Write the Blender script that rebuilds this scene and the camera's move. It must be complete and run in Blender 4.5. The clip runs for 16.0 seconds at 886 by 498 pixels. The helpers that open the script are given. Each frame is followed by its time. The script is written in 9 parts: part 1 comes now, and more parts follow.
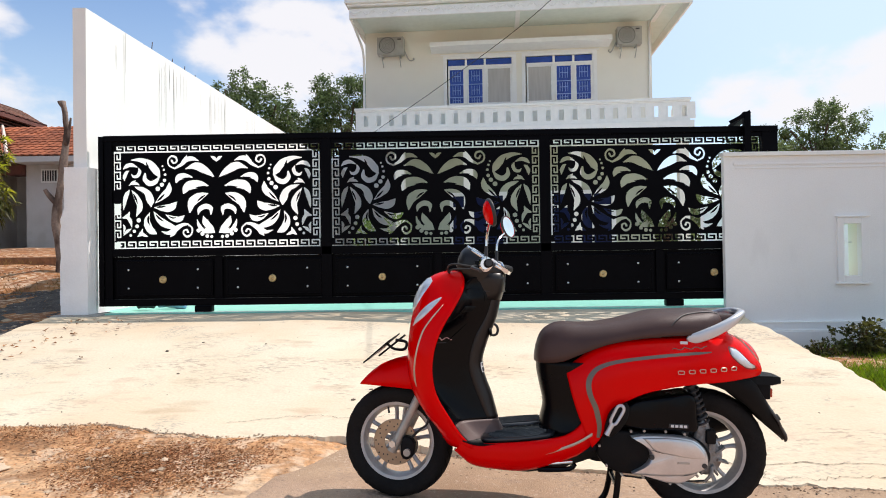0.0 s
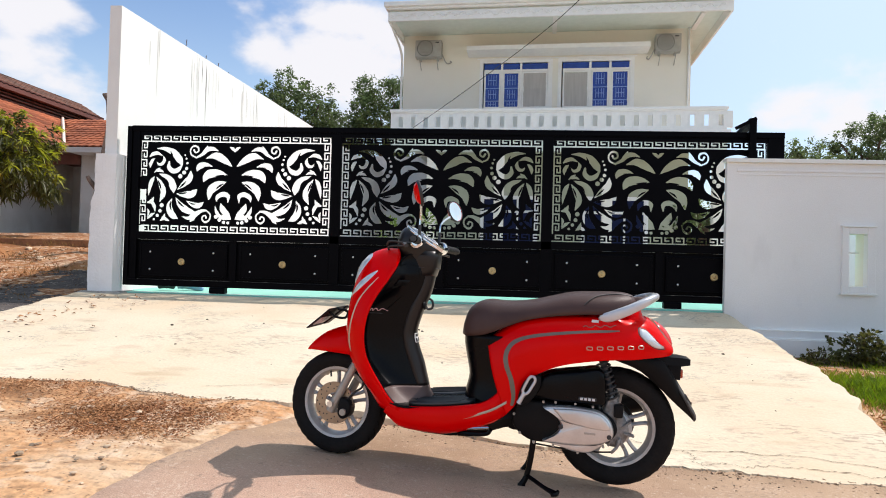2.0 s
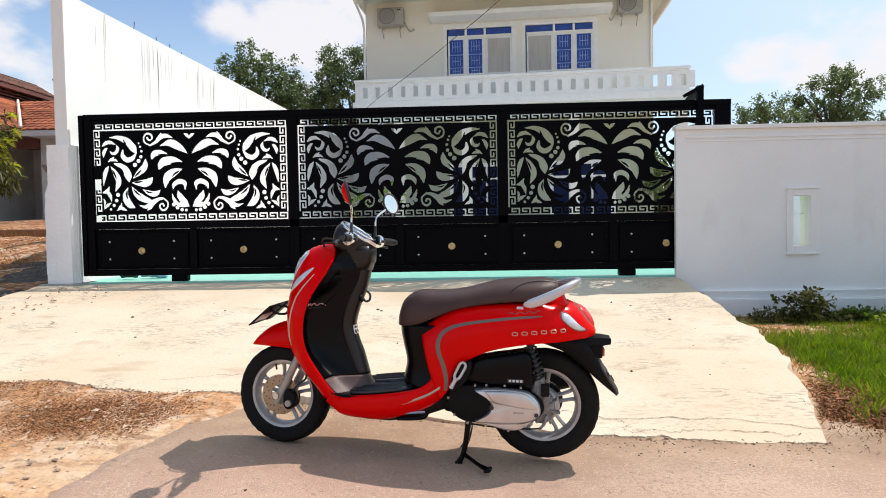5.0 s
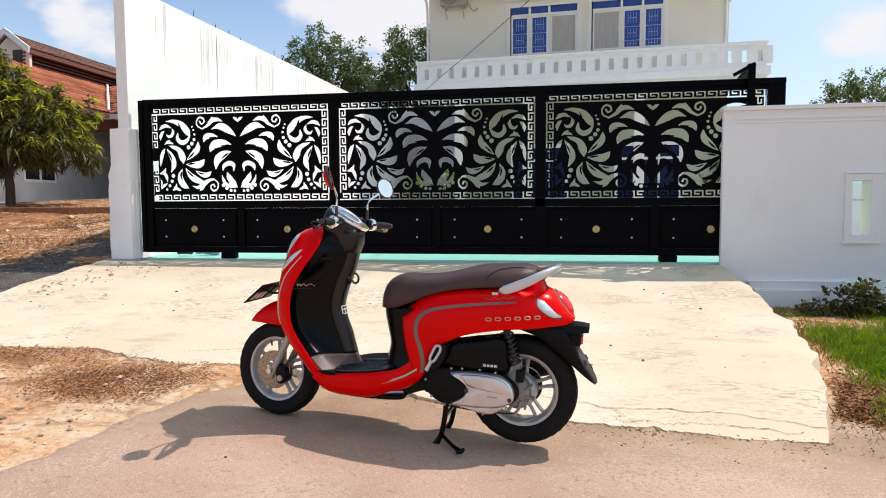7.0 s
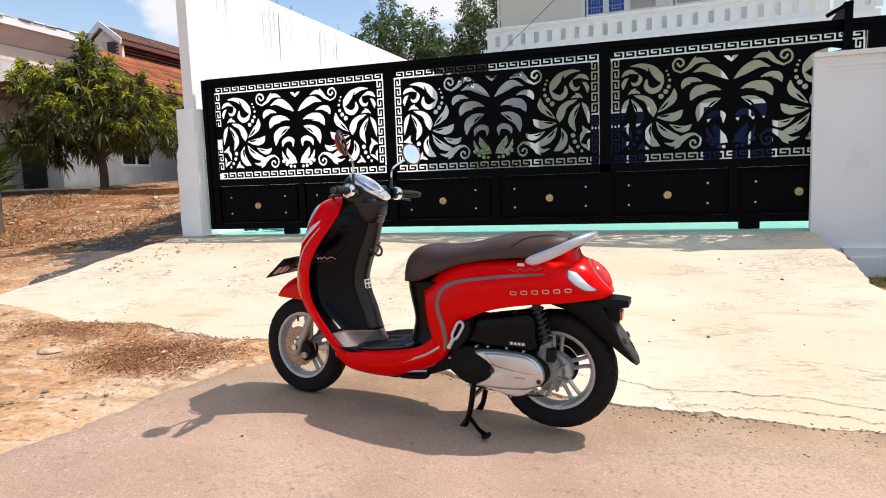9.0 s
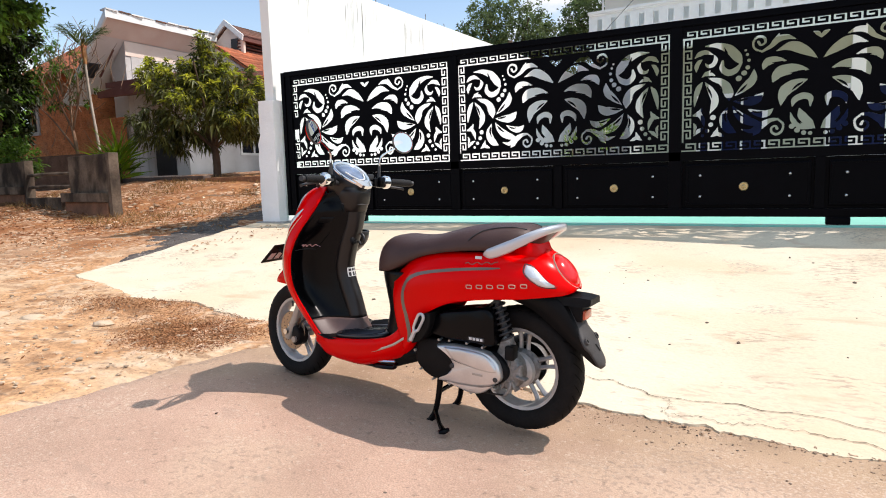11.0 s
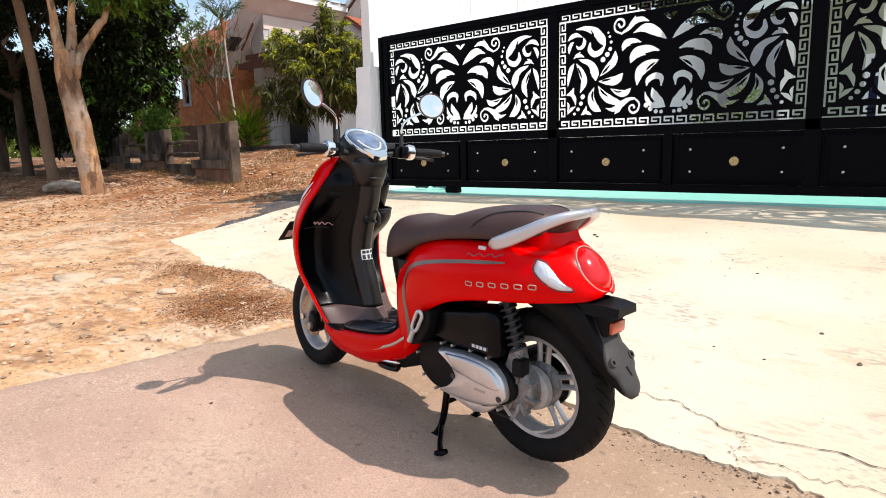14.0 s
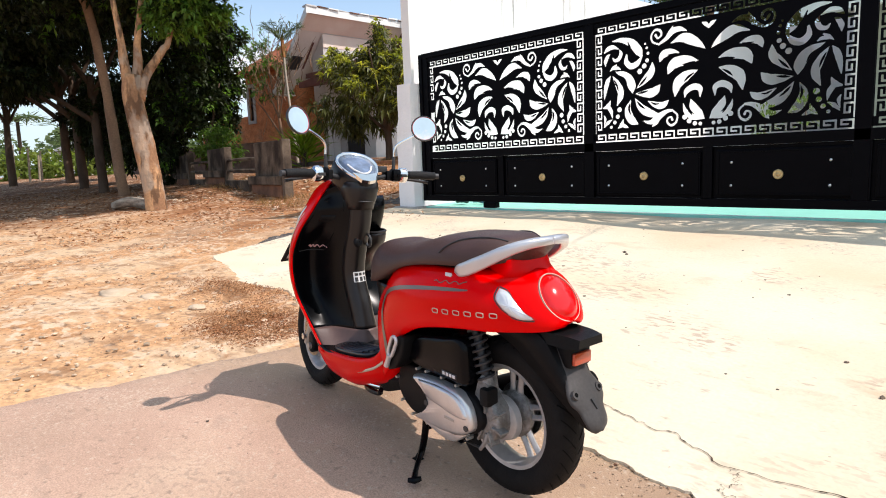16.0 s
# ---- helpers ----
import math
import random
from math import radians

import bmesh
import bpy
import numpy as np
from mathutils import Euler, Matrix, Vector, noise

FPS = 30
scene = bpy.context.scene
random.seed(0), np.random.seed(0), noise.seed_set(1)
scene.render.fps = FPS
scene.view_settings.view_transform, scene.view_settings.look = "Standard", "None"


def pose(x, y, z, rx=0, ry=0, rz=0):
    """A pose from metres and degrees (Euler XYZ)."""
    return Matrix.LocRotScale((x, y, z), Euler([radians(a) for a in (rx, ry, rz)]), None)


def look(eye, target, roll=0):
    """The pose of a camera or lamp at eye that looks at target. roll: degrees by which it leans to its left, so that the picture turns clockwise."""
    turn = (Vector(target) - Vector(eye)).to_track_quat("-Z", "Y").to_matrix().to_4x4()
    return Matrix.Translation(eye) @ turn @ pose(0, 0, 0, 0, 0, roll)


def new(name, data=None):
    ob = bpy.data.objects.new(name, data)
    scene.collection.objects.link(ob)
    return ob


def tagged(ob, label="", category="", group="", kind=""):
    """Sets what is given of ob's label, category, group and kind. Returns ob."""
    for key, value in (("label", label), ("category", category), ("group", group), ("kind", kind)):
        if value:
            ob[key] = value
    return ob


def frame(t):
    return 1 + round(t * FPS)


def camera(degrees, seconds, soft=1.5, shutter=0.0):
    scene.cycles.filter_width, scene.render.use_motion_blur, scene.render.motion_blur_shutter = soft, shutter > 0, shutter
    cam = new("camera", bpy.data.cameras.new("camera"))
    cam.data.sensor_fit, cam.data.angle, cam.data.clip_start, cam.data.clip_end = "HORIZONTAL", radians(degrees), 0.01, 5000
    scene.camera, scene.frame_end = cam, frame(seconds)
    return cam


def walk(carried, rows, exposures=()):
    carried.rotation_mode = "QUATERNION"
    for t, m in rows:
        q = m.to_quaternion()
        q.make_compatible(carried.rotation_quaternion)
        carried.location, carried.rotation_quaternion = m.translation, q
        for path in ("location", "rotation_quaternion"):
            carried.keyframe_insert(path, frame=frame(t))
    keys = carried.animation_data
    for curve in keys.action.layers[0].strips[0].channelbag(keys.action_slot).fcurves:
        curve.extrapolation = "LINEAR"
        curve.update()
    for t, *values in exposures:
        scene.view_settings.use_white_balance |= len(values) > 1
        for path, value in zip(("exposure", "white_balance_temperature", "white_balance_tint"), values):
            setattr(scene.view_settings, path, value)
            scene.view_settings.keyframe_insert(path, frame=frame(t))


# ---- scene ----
cam = camera(70.9, 16.0, soft=1.0)
PATH = [
    (0, (-0.217, 0.188, 1.009), (-0.237, 2.188, 1.031), -0.8),
    (0.5, (-0.051, 0.073, 0.978), (-0.163, 2.07, 0.957), 1.6),
    (1, (0.134, 0.021, 0.912), (-0.14, 2.002, 0.91), 0.9),
    (1.5, (0.211, -0.007, 0.901), (-0.008, 1.981, 0.89), 1.4),
    (2, (0.247, -0.006, 0.897), (0.09, 1.987, 0.932), 1.6),
    (2.5, (0.28, -0.032, 0.91), (0.225, 1.966, 0.965), 1.0),
    (3, (0.302, -0.036, 0.905), (0.319, 1.963, 0.958), 1.6),
    (3.5, (0.32, -0.041, 0.906), (0.347, 1.958, 0.933), 0.6),
    (4, (0.333, -0.061, 0.925), (0.327, 1.939, 0.941), 0.7),
    (4.2, (0.357, -0.067, 0.95), (0.339, 1.933, 0.944), 0.6),
    (6.3, (0.724, -0.153, 1.051), (0.506, 1.832, 0.931), -2.0),
    (6.5, (0.783, -0.124, 1.05), (0.559, 1.859, 0.921), -0.8),
    (7, (0.875, -0.101, 1.036), (0.56, 1.87, 0.904), -0.3),
    (7.5, (0.913, -0.096, 1.033), (0.525, 1.86, 0.872), -0.3),
    (8, (0.936, -0.044, 1.01), (0.525, 1.901, 0.788), -0.3),
    (8.5, (0.971, 0.087, 0.99), (0.456, 2.004, 0.749), -1.0),
    (9, (1.078, 0.176, 0.993), (0.507, 2.081, 0.782), -2.0),
    (9.5, (1.275, 0.297, 1.018), (0.521, 2.139, 0.823), -0.7),
    (10, (1.418, 0.329, 1.01), (0.536, 2.12, 0.893), 0.3),
    (10.2, (1.468, 0.353, 1.001), (0.586, 2.141, 0.838), -0.6),
    (12.3, (1.692, 0.612, 0.965), (0.724, 2.345, 0.715), -2.7),
    (12.5, (1.691, 0.643, 0.971), (0.702, 2.366, 0.737), -2.5),
    (13, (1.71, 0.704, 0.971), (0.725, 2.419, 0.675), -2.4),
    (13.5, (1.715, 0.867, 0.967), (0.617, 2.516, 0.69), 0.2),
    (14, (1.756, 1.059, 0.964), (0.51, 2.59, 0.645), -1.4),
    (14.5, (1.79, 1.194, 0.954), (0.446, 2.628, 0.585), -1.9),
    (15, (1.799, 1.238, 0.957), (0.427, 2.647, 0.592), -2.5),
    (15.5, (1.832, 1.259, 0.968), (0.474, 2.691, 0.646), -1.8),
    (16, (1.96, 1.264, 0.998), (0.564, 2.668, 0.722), -2.2),
]
LIGHT = [(0, -0.13), (4, -0.15), (6.5, -0.17), (9, -0.10), (10, 0.0), (16, 0.02)]
walk(cam, [(t, look(eye, target, roll)) for t, eye, target, roll in PATH], [(t, stops, 6600, 14) for t, stops in LIGHT])

# ---- light ----
CLOUD_AT = (0.35, 0.1, 0.0)
SUN_WAY = Vector((-0.643, -0.29, -1.0)).normalized()
sun_data = bpy.data.lights.new("sun", "SUN")
sun_data.energy, sun_data.angle, sun_data.color = 4.2, radians(0.53), (1.0, 0.93, 0.87)
sun = new("sun", sun_data)
sun.rotation_mode = "QUATERNION"
sun.rotation_quaternion = SUN_WAY.to_track_quat("-Z", "Y")
sun.location = (20, 9, 30)

world = bpy.data.worlds.new("sky")
scene.world = world
world.use_nodes = True
wn, wl = world.node_tree.nodes, world.node_tree.links
wn.clear()
w_out = wn.new("ShaderNodeOutputWorld")
w_bg = wn.new("ShaderNodeBackground")
w_bg.inputs["Strength"].default_value = 0.185
w_sky = wn.new("ShaderNodeTexSky")
w_sky.sky_type = "NISHITA"
w_sky.sun_disc = False
w_sky.sun_elevation = radians(54.8)
w_sky.sun_rotation = math.atan2(0.643, 0.29)
w_sky.air_density, w_sky.dust_density, w_sky.ozone_density = 1.0, 1.5, 1.0


def w_math(op, a, b=None, c=None):
    n = wn.new("ShaderNodeMath")
    n.operation = op
    for k, v in enumerate((a, b, c)):
        if v is None:
            continue
        if isinstance(v, (int, float)):
            n.inputs[k].default_value = v
        else:
            wl.new(v, n.inputs[k])
    return n.outputs[0]


def w_range(v, a, b, c, d):
    n = wn.new("ShaderNodeMapRange")
    n.interpolation_type = "SMOOTHSTEP"
    for k, x in zip(("From Min", "From Max", "To Min", "To Max"), (a, b, c, d)):
        n.inputs[k].default_value = x
    wl.new(v, n.inputs["Value"])
    return n.outputs["Result"]


def w_blend(fac, a, b):
    n = wn.new("ShaderNodeMix")
    n.data_type = "RGBA"
    wl.new(fac, n.inputs["Factor"])
    for key, v in (("A", a), ("B", b)):
        if isinstance(v, tuple):
            n.inputs[key].default_value = (*v, 1)
        else:
            wl.new(v, n.inputs[key])
    return n.outputs["Result"]


w_tc = wn.new("ShaderNodeTexCoord")
w_sep = wn.new("ShaderNodeSeparateXYZ")
wl.new(w_tc.outputs["Generated"], w_sep.inputs["Vector"])
# bright humid haze low down and towards the sun
w_dot = wn.new("ShaderNodeVectorMath")
w_dot.operation = "DOT_PRODUCT"
w_dot.inputs[1].default_value = -SUN_WAY
wl.new(w_tc.outputs["Generated"], w_dot.inputs[0])
w_haze = w_math("MAXIMUM", w_range(w_sep.outputs["Z"], 0.0, 0.42, 0.68, 0.0), w_range(w_dot.outputs["Value"], 0.25, 0.80, 0.0, 0.85))
w_deep = wn.new("ShaderNodeHueSaturation")
w_deep.inputs["Saturation"].default_value, w_deep.inputs["Value"].default_value = 1.15, 1.12
wl.new(w_sky.outputs["Color"], w_deep.inputs["Color"])
w_col = w_blend(w_haze, w_deep.outputs["Color"], (4.2, 5.4, 6.0))
# drifting cumulus over the whole dome
w_map = wn.new("ShaderNodeMapping")
w_map.inputs["Scale"].default_value = (1.0, 1.0, 1.7)
w_map.inputs["Location"].default_value = CLOUD_AT
w_noise = wn.new("ShaderNodeTexNoise")
w_noise.inputs["Scale"].default_value, w_noise.inputs["Detail"].default_value = 4.2, 12.0
w_noise.inputs["Roughness"].default_value = 0.50
wl.new(w_tc.outputs["Generated"], w_map.inputs["Vector"])
wl.new(w_map.outputs["Vector"], w_noise.inputs["Vector"])
w_col = w_blend(w_range(w_noise.outputs["Fac"], 0.535, 0.645, 0.0, 0.95), w_col, (5.5, 5.6, 5.75))
wl.new(w_col, w_bg.inputs["Color"])
wl.new(w_bg.outputs["Background"], w_out.inputs["Surface"])


# ---- materials ----
def mat(name, col, col2=None, rough=0.6, metal=0.0, scale=6.0, detail=4.0, lo=0.35, hi=0.65, fine=0.0, fscale=90.0,
        bump=0.0, bscale=60.0, coat=0.0, spec=0.5, per_object=0.0, per_island=0.0, rvar=0.0, stretch=(1, 1, 1), emit=None):
    """A surface: two colours in soft blotches, a fine grain over them, and relief."""
    m = bpy.data.materials.new(name)
    m.use_nodes = True
    nt, nodes, links = m.node_tree, m.node_tree.nodes, m.node_tree.links
    b = nodes["Principled BSDF"]
    b.inputs["Roughness"].default_value, b.inputs["Metallic"].default_value = rough, metal
    b.inputs["Coat Weight"].default_value = coat
    b.inputs["Coat Roughness"].default_value = 0.04
    b.inputs["Specular IOR Level"].default_value = spec
    tc, mp = nodes.new("ShaderNodeTexCoord"), nodes.new("ShaderNodeMapping")
    mp.inputs["Scale"].default_value = stretch
    links.new(tc.outputs["Object"], mp.inputs["Vector"])
    n1 = nodes.new("ShaderNodeTexNoise")
    n1.inputs["Scale"].default_value, n1.inputs["Detail"].default_value = scale, detail
    links.new(mp.outputs["Vector"], n1.inputs["Vector"])
    ramp = nodes.new("ShaderNodeValToRGB")
    ramp.color_ramp.elements[0].position, ramp.color_ramp.elements[1].position = lo, hi
    ramp.color_ramp.elements[0].color = (*col, 1)
    ramp.color_ramp.elements[1].color = (*(col2 or [c * 0.82 for c in col]), 1)
    links.new(n1.outputs["Fac"], ramp.inputs["Fac"])
    out = ramp.outputs["Color"]
    n2 = nodes.new("ShaderNodeTexNoise")
    n2.inputs["Scale"].default_value, n2.inputs["Detail"].default_value = fscale, 3.0
    links.new(tc.outputs["Object"], n2.inputs["Vector"])

    def shade(amount, socket, out):
        mr = nodes.new("ShaderNodeMapRange")
        mr.inputs["To Min"].default_value, mr.inputs["To Max"].default_value = 1 - amount, 1 + amount
        links.new(socket, mr.inputs["Value"])
        hs = nodes.new("ShaderNodeHueSaturation")
        links.new(mr.outputs["Result"], hs.inputs["Value"])
        links.new(out, hs.inputs["Color"])
        return hs.outputs["Color"]

    if fine:
        out = shade(fine, n2.outputs["Fac"], out)
    if per_object:
        out = shade(per_object, nodes.new("ShaderNodeObjectInfo").outputs["Random"], out)
    if per_island:
        out = shade(per_island, nodes.new("ShaderNodeNewGeometry").outputs["Random Per Island"], out)
    links.new(out, b.inputs["Base Color"])
    if rvar:
        mr = nodes.new("ShaderNodeMapRange")
        mr.inputs["To Min"].default_value, mr.inputs["To Max"].default_value = max(rough - rvar, 0.02), min(rough + rvar, 1)
        links.new(n1.outputs["Fac"], mr.inputs["Value"])
        links.new(mr.outputs["Result"], b.inputs["Roughness"])
    if bump:
        n3 = nodes.new("ShaderNodeTexNoise")
        n3.inputs["Scale"].default_value, n3.inputs["Detail"].default_value = bscale, 5.0
        links.new(tc.outputs["Object"], n3.inputs["Vector"])
        bp = nodes.new("ShaderNodeBump")
        bp.inputs["Strength"].default_value, bp.inputs["Distance"].default_value = bump, 0.02
        links.new(n3.outputs["Fac"], bp.inputs["Height"])
        links.new(bp.outputs["Normal"], b.inputs["Normal"])
    if emit:
        b.inputs["Emission Color"].default_value, b.inputs["Emission Strength"].default_value = (*emit[0], 1), emit[1]
    return m


def stained(m, col, scale, stretch, lo, hi, amount=0.7):
    """Lays streaks or stains of another colour over a material."""
    nodes, links = m.node_tree.nodes, m.node_tree.links
    b = nodes["Principled BSDF"]
    old = b.inputs["Base Color"].links[0].from_socket
    tc, mp, n = nodes.new("ShaderNodeTexCoord"), nodes.new("ShaderNodeMapping"), nodes.new("ShaderNodeTexNoise")
    mp.inputs["Scale"].default_value = stretch
    n.inputs["Scale"].default_value, n.inputs["Detail"].default_value = scale, 5.0
    r = nodes.new("ShaderNodeMapRange")
    r.inputs["From Min"].default_value, r.inputs["From Max"].default_value = lo, hi
    r.inputs["To Max"].default_value = amount
    mx = nodes.new("ShaderNodeMix")
    mx.data_type = "RGBA"
    mx.inputs["B"].default_value = (*col, 1)
    links.new(tc.outputs["Object"], mp.inputs["Vector"])
    links.new(mp.outputs["Vector"], n.inputs["Vector"])
    links.new(n.outputs["Fac"], r.inputs["Value"])
    links.new(r.outputs["Result"], mx.inputs["Factor"])
    links.new(old, mx.inputs["A"])
    links.new(mx.outputs["Result"], b.inputs["Base Color"])
    return m


M_dirt = mat("dry_dirt", (0.63, 0.375, 0.20), (0.51, 0.265, 0.125), rough=0.95, scale=0.75, detail=9, fine=0.6, fscale=30, bump=1.0, bscale=22, spec=0.15)
stained(M_dirt, (0.64, 0.465, 0.305), 1.3, (1, 1, 1), 0.47, 0.60, 0.75)


def laid(m, col, col2, y0, y1, wander, scale, axis="Y"):
    """Another soil or colour from a line across the plot onwards, its border wandering."""
    nodes, links = m.node_tree.nodes, m.node_tree.links
    b = nodes["Principled BSDF"]
    old = b.inputs["Base Color"].links[0].from_socket
    tc, sp, n = nodes.new("ShaderNodeTexCoord"), nodes.new("ShaderNodeSeparateXYZ"), nodes.new("ShaderNodeTexNoise")
    n.inputs["Scale"].default_value, n.inputs["Detail"].default_value = scale, 8.0
    links.new(tc.outputs["Object"], sp.inputs[0])
    links.new(tc.outputs["Object"], n.inputs["Vector"])
    a = nodes.new("ShaderNodeMath")
    a.operation = "MULTIPLY_ADD"
    links.new(n.outputs["Fac"], a.inputs[0])
    a.inputs[1].default_value = wander
    links.new(sp.outputs[axis], a.inputs[2])
    r = nodes.new("ShaderNodeMapRange")
    r.inputs["From Min"].default_value, r.inputs["From Max"].default_value = y0 + wander * 0.5, y1 + wander * 0.5
    links.new(a.outputs[0], r.inputs["Value"])
    ramp = nodes.new("ShaderNodeValToRGB")
    n2 = nodes.new("ShaderNodeTexNoise")
    n2.inputs["Scale"].default_value, n2.inputs["Detail"].default_value = 2.3, 8.0
    links.new(tc.outputs["Object"], n2.inputs["Vector"])
    links.new(n2.outputs["Fac"], ramp.inputs["Fac"])
    ramp.color_ramp.elements[0].position, ramp.color_ramp.elements[1].position = 0.38, 0.62
    ramp.color_ramp.elements[0].color, ramp.color_ramp.elements[1].color = (*col, 1), (*col2, 1)
    mx = nodes.new("ShaderNodeMix")
    mx.data_type = "RGBA"
    links.new(r.outputs["Result"], mx.inputs["Factor"])
    links.new(old, mx.inputs["A"])
    links.new(ramp.outputs["Color"], mx.inputs["B"])
    links.new(mx.outputs["Result"], b.inputs["Base Color"])


laid(M_dirt, (0.45, 0.21, 0.09), (0.28, 0.115, 0.05), 4.0, 6.3, 4.5, 0.7)
# The trees' shade on the lane is put into the dirt's colour.
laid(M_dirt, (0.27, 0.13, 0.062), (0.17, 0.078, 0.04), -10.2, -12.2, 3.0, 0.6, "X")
stained(M_dirt, (0.24, 0.11, 0.05), 2.6, (1, 1.6, 1), 0.57, 0.66, 0.6)
stained(M_dirt, (0.71, 0.53, 0.37), 5.5, (1, 1.3, 1), 0.56, 0.63, 0.6)
stained(M_dirt, (0.33, 0.185, 0.10), 3.6, (1, 1.7, 1), 0.57, 0.65, 0.55)
stained(M_dirt, (0.14, 0.10, 0.075), 9.0, (1, 1.5, 1), 0.58, 0.68, 0.6)
stained(M_dirt, (0.10, 0.065, 0.045), 42.0, (1, 1, 1), 0.62, 0.70, 0.65)
M_road = mat("old_tarmac", (0.555, 0.370, 0.275), (0.44, 0.290, 0.212), rough=0.92, scale=1.4, detail=9, fine=0.5, fscale=170, bump=0.35, bscale=160, spec=0.2)
stained(M_road, (0.60, 0.44, 0.31), 0.9, (1, 1, 1), 0.48, 0.66, 0.7)
laid(M_road, (0.48, 0.33, 0.215), (0.35, 0.235, 0.15), 2.45, 3.05, 1.0, 1.6)
stained(M_road, (0.64, 0.52, 0.41), 48.0, (1, 1, 1), 0.60, 0.70, 0.45)
stained(M_road, (0.24, 0.17, 0.13), 34.0, (1, 1, 1), 0.62, 0.70, 0.6)
stained(M_road, (0.30, 0.22, 0.17), 3.2, (1, 2.5, 1), 0.60, 0.72, 0.4)
M_drive = mat("pale_concrete", (0.76, 0.67, 0.515), (0.70, 0.59, 0.43), rough=0.9, scale=0.8, detail=7, fine=0.14, fscale=60, bump=0.2, bscale=40, spec=0.2)
stained(M_drive, (0.69, 0.51, 0.33), 0.7, (1.0, 1.4, 1), 0.48, 0.68, 0.6)
stained(M_drive, (0.48, 0.34, 0.21), 1.9, (1.0, 2.6, 1), 0.59, 0.72, 0.55)
stained(M_drive, (0.60, 0.42, 0.30), 3.4, (1.0, 1.5, 1), 0.62, 0.72, 0.45)
stained(M_drive, (0.33, 0.25, 0.19), 9.0, (1, 2.5, 1), 0.68, 0.74, 0.5)
stained(M_drive, (0.22, 0.17, 0.14), 28.0, (1, 1.6, 1), 0.71, 0.76, 0.5)


def scuffed(m, col, patch, lo, hi, grain, stretch, amount):
    """Rough worn patches: a fine streaky grain that shows only inside large soft blotches."""
    nodes, links = m.node_tree.nodes, m.node_tree.links
    b = nodes["Principled BSDF"]
    old = b.inputs["Base Color"].links[0].from_socket
    tc, mp = nodes.new("ShaderNodeTexCoord"), nodes.new("ShaderNodeMapping")
    mp.inputs["Scale"].default_value = stretch
    links.new(tc.outputs["Object"], mp.inputs["Vector"])
    masks = []
    for scale, a, z, way in ((patch, lo, hi, tc.outputs["Object"]), (grain, 0.52, 0.60, mp.outputs["Vector"])):
        n, r = nodes.new("ShaderNodeTexNoise"), nodes.new("ShaderNodeMapRange")
        n.inputs["Scale"].default_value, n.inputs["Detail"].default_value = scale, 6.0
        links.new(way, n.inputs["Vector"])
        links.new(n.outputs["Fac"], r.inputs["Value"])
        r.inputs["From Min"].default_value, r.inputs["From Max"].default_value = a, z
        masks.append(r.outputs["Result"])
    mul, k = nodes.new("ShaderNodeMath"), nodes.new("ShaderNodeMath")
    mul.operation = k.operation = "MULTIPLY"
    links.new(masks[0], mul.inputs[0])
    links.new(masks[1], mul.inputs[1])
    links.new(mul.outputs[0], k.inputs[0])
    k.inputs[1].default_value = amount
    mx = nodes.new("ShaderNodeMix")
    mx.data_type = "RGBA"
    mx.inputs["B"].default_value = (*col, 1)
    links.new(k.outputs[0], mx.inputs["Factor"])
    links.new(old, mx.inputs["A"])
    links.new(mx.outputs["Result"], b.inputs["Base Color"])


scuffed(M_drive, (0.44, 0.33, 0.25), 1.3, 0.54, 0.62, 16.0, (1.0, 2.6, 1), 0.75)
scuffed(M_drive, (0.36, 0.31, 0.26), 2.3, 0.58, 0.66, 34.0, (1.0, 2.2, 1), 0.7)
scuffed(M_road, (0.26, 0.19, 0.15), 0.9, 0.50, 0.62, 55.0, (1, 1, 1), 0.55)
scuffed(M_road, (0.66, 0.52, 0.40), 1.7, 0.52, 0.62, 80.0, (1, 1, 1), 0.5)
scuffed(M_dirt, (0.73, 0.55, 0.39), 0.8, 0.48, 0.58, 11.0, (1, 1.4, 1), 0.7)
M_crack = mat("dark_joint", (0.03, 0.02, 0.014), rough=1.0, spec=0.0)
M_yard = mat("yard_concrete", (0.66, 0.64, 0.59), (0.58, 0.56, 0.51), rough=0.9, scale=1.5, fine=0.1)
M_court = mat("turquoise_floor_paint", (0.22, 0.62, 0.50), (0.26, 0.66, 0.54), rough=0.55, fine=0.08, bump=0.1)
M_white = mat("white_wall_paint", (0.83, 0.82, 0.80), (0.79, 0.78, 0.76), rough=0.75, scale=1.5, fine=0.04, bump=0.15, bscale=90, spec=0.3)
M_pillar = mat("rough_white_render", (0.88, 0.87, 0.87), (0.83, 0.82, 0.82), rough=0.85, scale=4, fine=0.06, bump=0.25, bscale=35, spec=0.2)
M_grey = mat("light_grey_wall_paint", (0.86, 0.86, 0.85), (0.82, 0.82, 0.81), rough=0.8, scale=1.2, fine=0.04, bump=0.12, bscale=80, spec=0.3)
stained(M_grey, (0.5, 0.48, 0.46), 2.0, (1.0, 1.0, 0.3), 0.58, 0.75, 0.35)
M_cream = mat("cream_house_paint", (0.83, 0.80, 0.70), (0.80, 0.77, 0.67), rough=0.75, scale=1.0, fine=0.03, bump=0.1, spec=0.3)
M_trim = mat("white_trim_paint", (0.86, 0.86, 0.83), (0.82, 0.82, 0.79), rough=0.6, fine=0.04, spec=0.4)
M_soffit = mat("pale_green_soffit", (0.72, 0.78, 0.71), (0.68, 0.74, 0.67), rough=0.7, fine=0.03)
